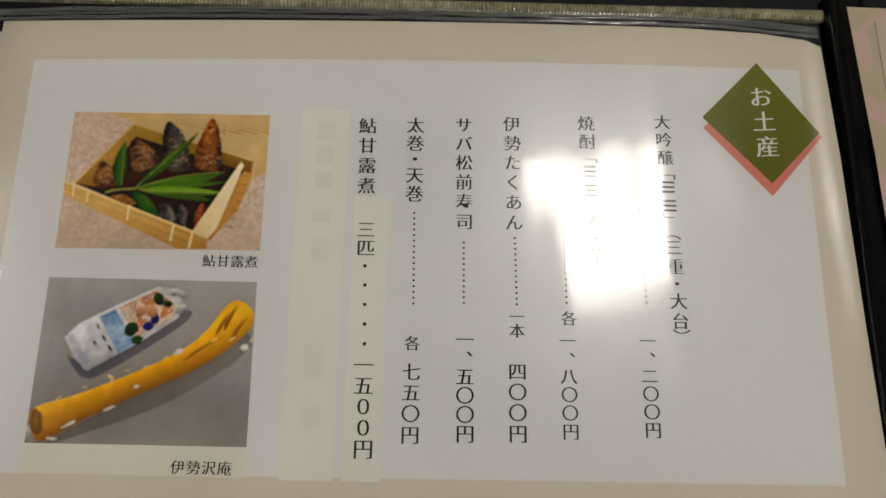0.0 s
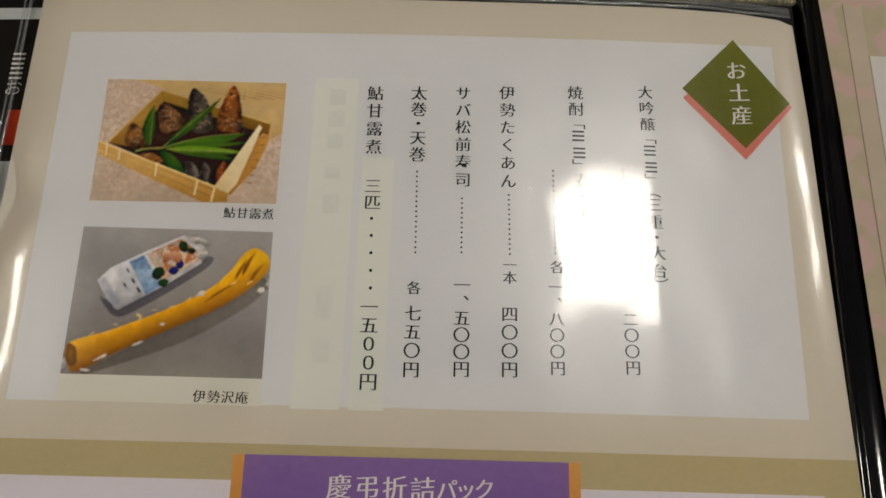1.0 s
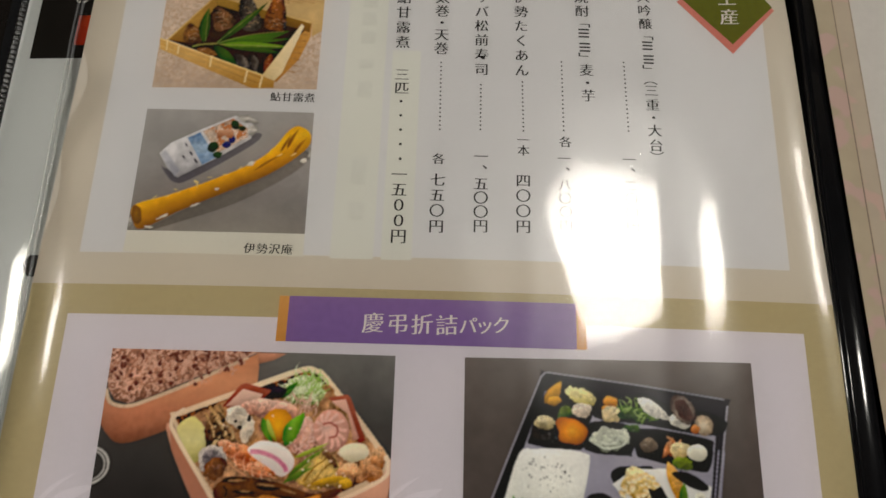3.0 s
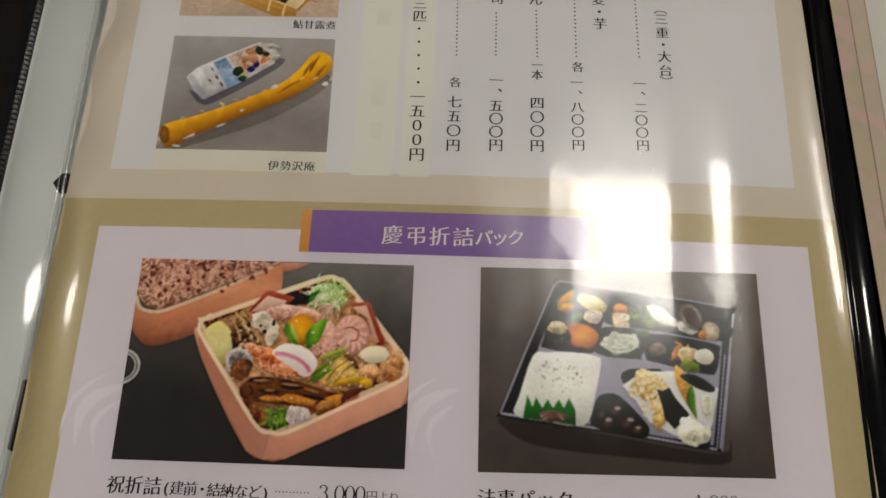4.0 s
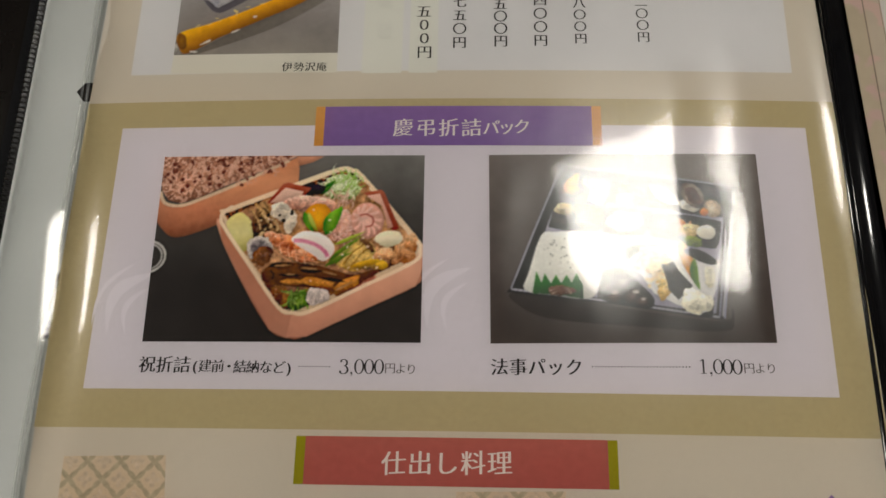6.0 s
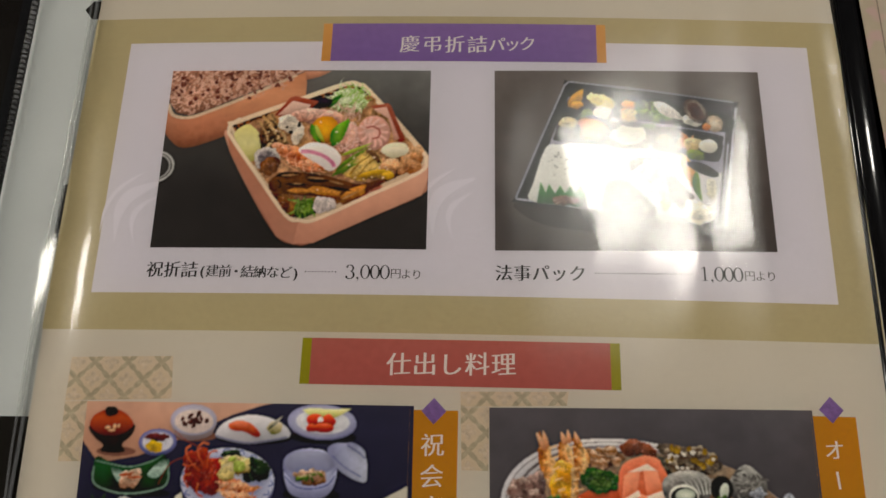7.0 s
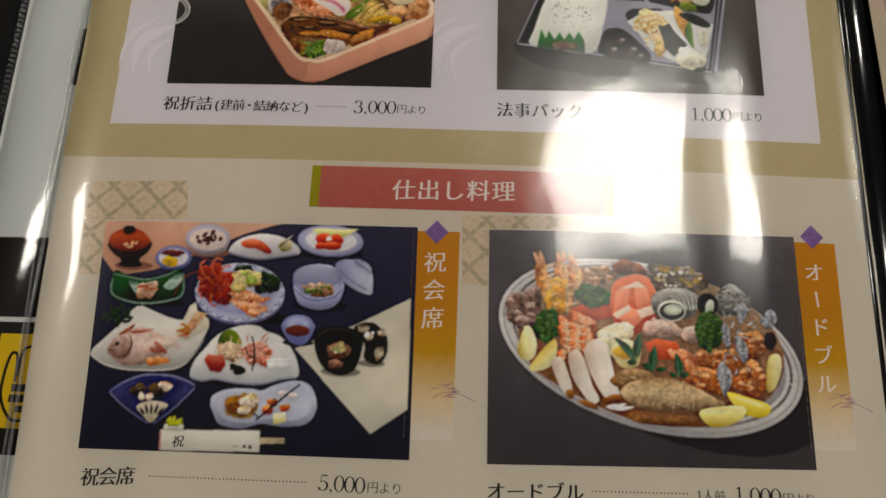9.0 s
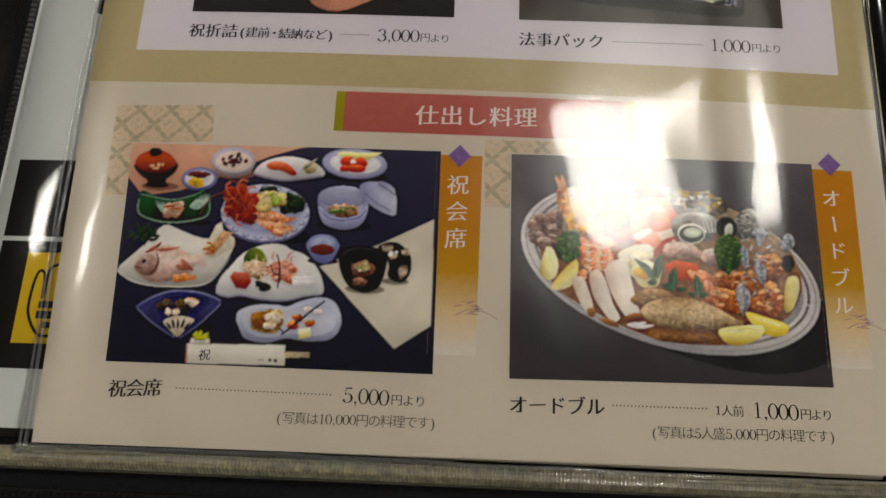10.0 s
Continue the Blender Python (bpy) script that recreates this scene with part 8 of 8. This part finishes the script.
lettering("lettering", "祝会席", -3.6, -101.0, 4.7, -100.5, 4.44, BLACKINK, SHEET, 6, 0.03, rise=0.07)
dots("dots", 10.2, -100.4, 46.0, -100.5, 43, 0.185, BLACKINK, SHEET, 6)
lettering("lettering", "5,000", 50.0, -100.3, 58.3, -100.6, 4.85, BLACKINK, SHEET, 6, 0.0, wide=1.0)
lettering("lettering", "円より", 61.2, -101.0, 66.6, -101.1, 2.78, GREYINK, SHEET, 6, 0.016)
lettering("lettering", "(写真は10,000円の料理です)", 34.7, -106.1, 69.7, -105.8, 3.06, GREYINK, SHEET, 6, 0.006)
lettering("lettering", "オードブル", 88.9, -100.8, 106.4, -100.4, 4.44, BLACKINK, SHEET, 6, 0.03, rise=0.07)
dots("dots", 110.4, -100.0, 131.6, -99.7, 26, 0.185, BLACKINK, SHEET, 6)
lettering("lettering", "1人前", 134.3, -99.9, 138.9, -99.9, 2.78, GREYINK, SHEET, 6, 0.016)
lettering("lettering", "1,000", 143.3, -99.4, 151.5, -99.5, 4.85, BLACKINK, SHEET, 6, 0.0, wide=1.0)
lettering("lettering", "円より", 154.3, -99.8, 159.2, -99.8, 2.78, GREYINK, SHEET, 6, 0.016)
lettering("lettering", "(写真は5人盛5,000円の料理です)", 119.6, -105.5, 159.9, -104.5, 3.06, GREYINK, SHEET, 6, 0.006)


# the orange name slips
def slip(x0, x1, y0, y1, text, tx, ty, tx1, ty1, size, mx, my):
    s = printed("name_slip", [rect(x0, y0, x1, y1)], ink("d0c9c2", "ccb694", "b28a34", "b07c04", "b47c00", "b47c00", grain=0.05, soft=0.06), SHEET, 5, "orange name slip fading to cream")
    printed("diamond", [[(mx, my - 3.1), (mx + 2.9, my), (mx, my + 3.1), (mx - 2.9, my)]], ink("7a5e98", "846aa0"), s, 7, "purple diamond")
    lettering("lettering", text, tx, ty, tx1, ty1, size, WHITEINK, s, 7, 0.02, rise=0.07)
    twig = [stroke(smooth([(x1 - 5, y0 + 9.5), (x1 - 2, y0 + 11), (x1 + 1.5, y0 + 10.6), (x1 + 5.5, y0 + 8.6)], 4, False), 0.16)]
    rng = random.Random(9)
    for k in range(16):
        a, px, py = rng.uniform(-0.3, 1.2), x1 - rng.uniform(0.5, 6), y0 + rng.uniform(9.5, 13.2)
        twig.append(stroke([(px, py), (px + 2.2 * math.cos(a), py + 0.7 * math.sin(a))], 0.15))
    printed("pine_twig", twig, ink("8c6c84", "a08494"), s, 7)


slip(67.5, 78.8, -90.1, -39.6, "祝会席", 73.0, -47.5, 73.0, -61.5, 5.62, 73.1, -39.8)
slip(160.5, 170.9, -88.8, -38.8, "オードブル", 165.1, -46.4, 165.5, -73.6, 4.93, 165.4, -37.3)


# faint lattice ornaments and arcs
def lattice(pieces):
    """A pink field crossed by scalloped diagonal bands, cut to its oblong pieces."""
    for k, piece in enumerate(pieces):
        base = printed("lattice_ornament", [piece], ink("c4b29c", "c8b6a2", grain=0.04), SHEET, 3 + 0.1 * k, "faint pink flower lattice ornament")
        x0, y0 = pieces[0][0]
        outs, petals, step = [], [], 4.15
        for i in range(-9, 10):
            for j in range(-9, 10):
                cx, cy = x0 + 2 + i * step, y0 + 3 + j * step
                if (i + j) % 2:
                    # a pale four-petalled flower fills each lozenge
                    petals += [disc(cx + 1.0 * math.cos(a), cy + 1.0 * math.sin(a), 0.85, 0.62, math.degrees(a), 10) for a in (0.0, 1.571, 3.142, 4.712)]
                    continue
                for sx, sy in ((1, 1), (1, -1)):
                    hi, lo = [], []
                    for q in range(9):
                        t = q / 8
                        w = 0.3 + 0.34 * abs(math.sin(2 * math.pi * t))
                        hi.append((cx + sx * step * t - sy * w * 0.7, cy + sy * step * t + sx * w * 0.7))
                        lo.append((cx + sx * step * t + sy * w * 0.7, cy + sy * step * t - sx * w * 0.7))
                    outs.append(hi + lo[::-1])
        petals = [c for c in (clipped(o, piece) for o in petals) if len(c) > 2]
        tagged(printed("lattice_flower", petals, ink("ccbba8", "cfbeac"), base, 3.5 + 0.1 * k), kind="stuff")
        outs = [c for c in (clipped(o, piece) for o in outs) if len(c) > 2]
        tagged(printed("lattice_line", outs, ink("b3a893", "b8ac97"), base, 3.6 + 0.1 * k), kind="stuff")


lattice([[(-15.7, -28.2), (9.6, -27.7), (10.5, -38.0), (-15.6, -38.8)], [(-15.6, -38.9), (-9.5, -38.8), (-8.3, -52.9), (-14.9, -53.1)]])
lattice([[(79.2, -35.1), (104.6, -34.6), (104.1, -37.9), (79.3, -38.7)], [(79.3, -38.8), (86.0, -38.6), (85.9, -53.1), (79.8, -53.1)]])
ARC = ink("d6d0d7", "d9d3da", grain=0.02)
for cx, cy in ((0.9, 6.6), (82.0, 8.0)):
    printed("faint_arc", [leaf(cx + r * math.cos(radians(a0)), cy + r * math.sin(radians(a0)), cx + r * math.cos(radians(a1)), cy + r * math.sin(radians(a1)), w, -b, 14) for r, a0, a1, w, b in ((11.5, 88, 205, 3.4, 5.2), (7.6, 95, 225, 1.6, 3.6), (15.0, 110, 190, 1.2, 3.4))], ARC, SHEET, 3)

# ---- the leaf below, showing past the side of the sheet ----
UNDER = thing("under_sheet", "white printed menu sheet in the sleeve below", "menu sheet")
LOW = 0.0040
printed("paper", [rect(-45.5, -112.5, -20.5, 181.5)], WHITEPAPER, UNDER, 0, lower=LOW)
NIGHT = solid("black_print", rgb("17130f"), 0.8, 0.1, 900, shine=0.15)
printed("black_panel", [rect(-41.0, 136.5, -23.5, 178)], NIGHT, UNDER, 1, "black printed panel", lower=LOW)
lettering("lettering", "お■■", -28.6, 157.5, -28.6, 166, 5.0, WHITEINK, UNDER, 2, 0.0, lower=LOW)
printed("red_mark", [rect(-28.6, 141, -23.5, 151)], ink("b03a22", "c04a30"), UNDER, 2, lower=LOW)
printed("black_mark", [[(-30.8, 73.6), (-28.6, 76.4), (-23.5, 76.4), (-23.5, 70.2), (-28.3, 70.4)]], NIGHT, UNDER, 1, lower=LOW)
printed("black_mark", [[(-27.8, 19), (-23.5, 20.5), (-23.5, 0), (-28.2, 2)]], NIGHT, UNDER, 1, lower=LOW)
printed("black_panel", [rect(-41.0, -63.2, -21.5, -42.2), rect(-41.0, -96.6, -21.5, -64.4)], NIGHT, UNDER, 1, "black printed panel", lower=LOW)
CARD = printed("yellow_card", [rect(-33.6, -90.4, -21.5, -67.4)], ink("c4a410", "ceae1c", grain=0.05), UNDER, 2, "yellow card with a hand sign", lower=LOW)
printed("hand_outline", [stroke(smooth([(-24.0, -88.5), (-27.5, -88), (-30.6, -83), (-30.8, -77), (-30.0, -72.6), (-28.6, -72.4), (-28.0, -75), (-27.8, -80)], 5, False), 0.75),
                         stroke(smooth([(-27.6, -78), (-27.2, -72), (-25.6, -70.6), (-23.8, -70.6)], 5, False), 0.75)], NIGHT, CARD, 3, lower=LOW)
printed("writing_bars", [rect(-28.4, -81.6, -23.6, -79.8), rect(-28.6, -84.2, -23.6, -82.3), rect(-26.6, -86.6, -23.6, -85)], NIGHT, CARD, 3, lower=LOW)
printed("edge_stripe", [rect(-45.5, -112.5, -20.5, -110.6)], NIGHT, UNDER, 1, lower=LOW)

# ---- the facing page beyond the spine ----
FACING = thing("facing_sheet", "pink-flecked menu sheet on the facing page", "menu sheet")
UP = -0.0021
printed("paper", [[(189.4, -118), (400, -118), (400, 188), (181.2, 188), (183.2, 150), (184.8, 90), (187.4, 0)]], ink("a89e90", "ac9e8c", "a89c88", grain=0.05, scale=60, fleck="b09890", fleck_scale=110, fleck_at=0.54), FACING, 0, lower=UP)
printed("border_line", [[(193.6, -114), (194.0, -114), (190.2, 80), (187.8, 184), (187.5, 184), (189.8, 80)]], ink("8a7c70"), FACING, 1, lower=UP)
printed("border_strip", [[(194.1, -114), (198.0, -114), (192.6, 184), (187.9, 184), (190.3, 80)]], ink("aca092", "b0a292", grain=0.05, scale=60, fleck="b49c92", fleck_scale=110, fleck_at=0.56), FACING, 1, lower=UP)
printed("border_line", [[(198.0, -112), (198.3, -112), (193.1, 169), (192.8, 169)]], ink("9a8c80"), FACING, 1, lower=UP)
printed("panel", [[(198.4, -112), (396, -112), (396, 169), (193.2, 169)]], ink("bdb8b2", "c2bdb8", grain=0.03, scale=200), FACING, 2, "pale grey printed panel", lower=UP)
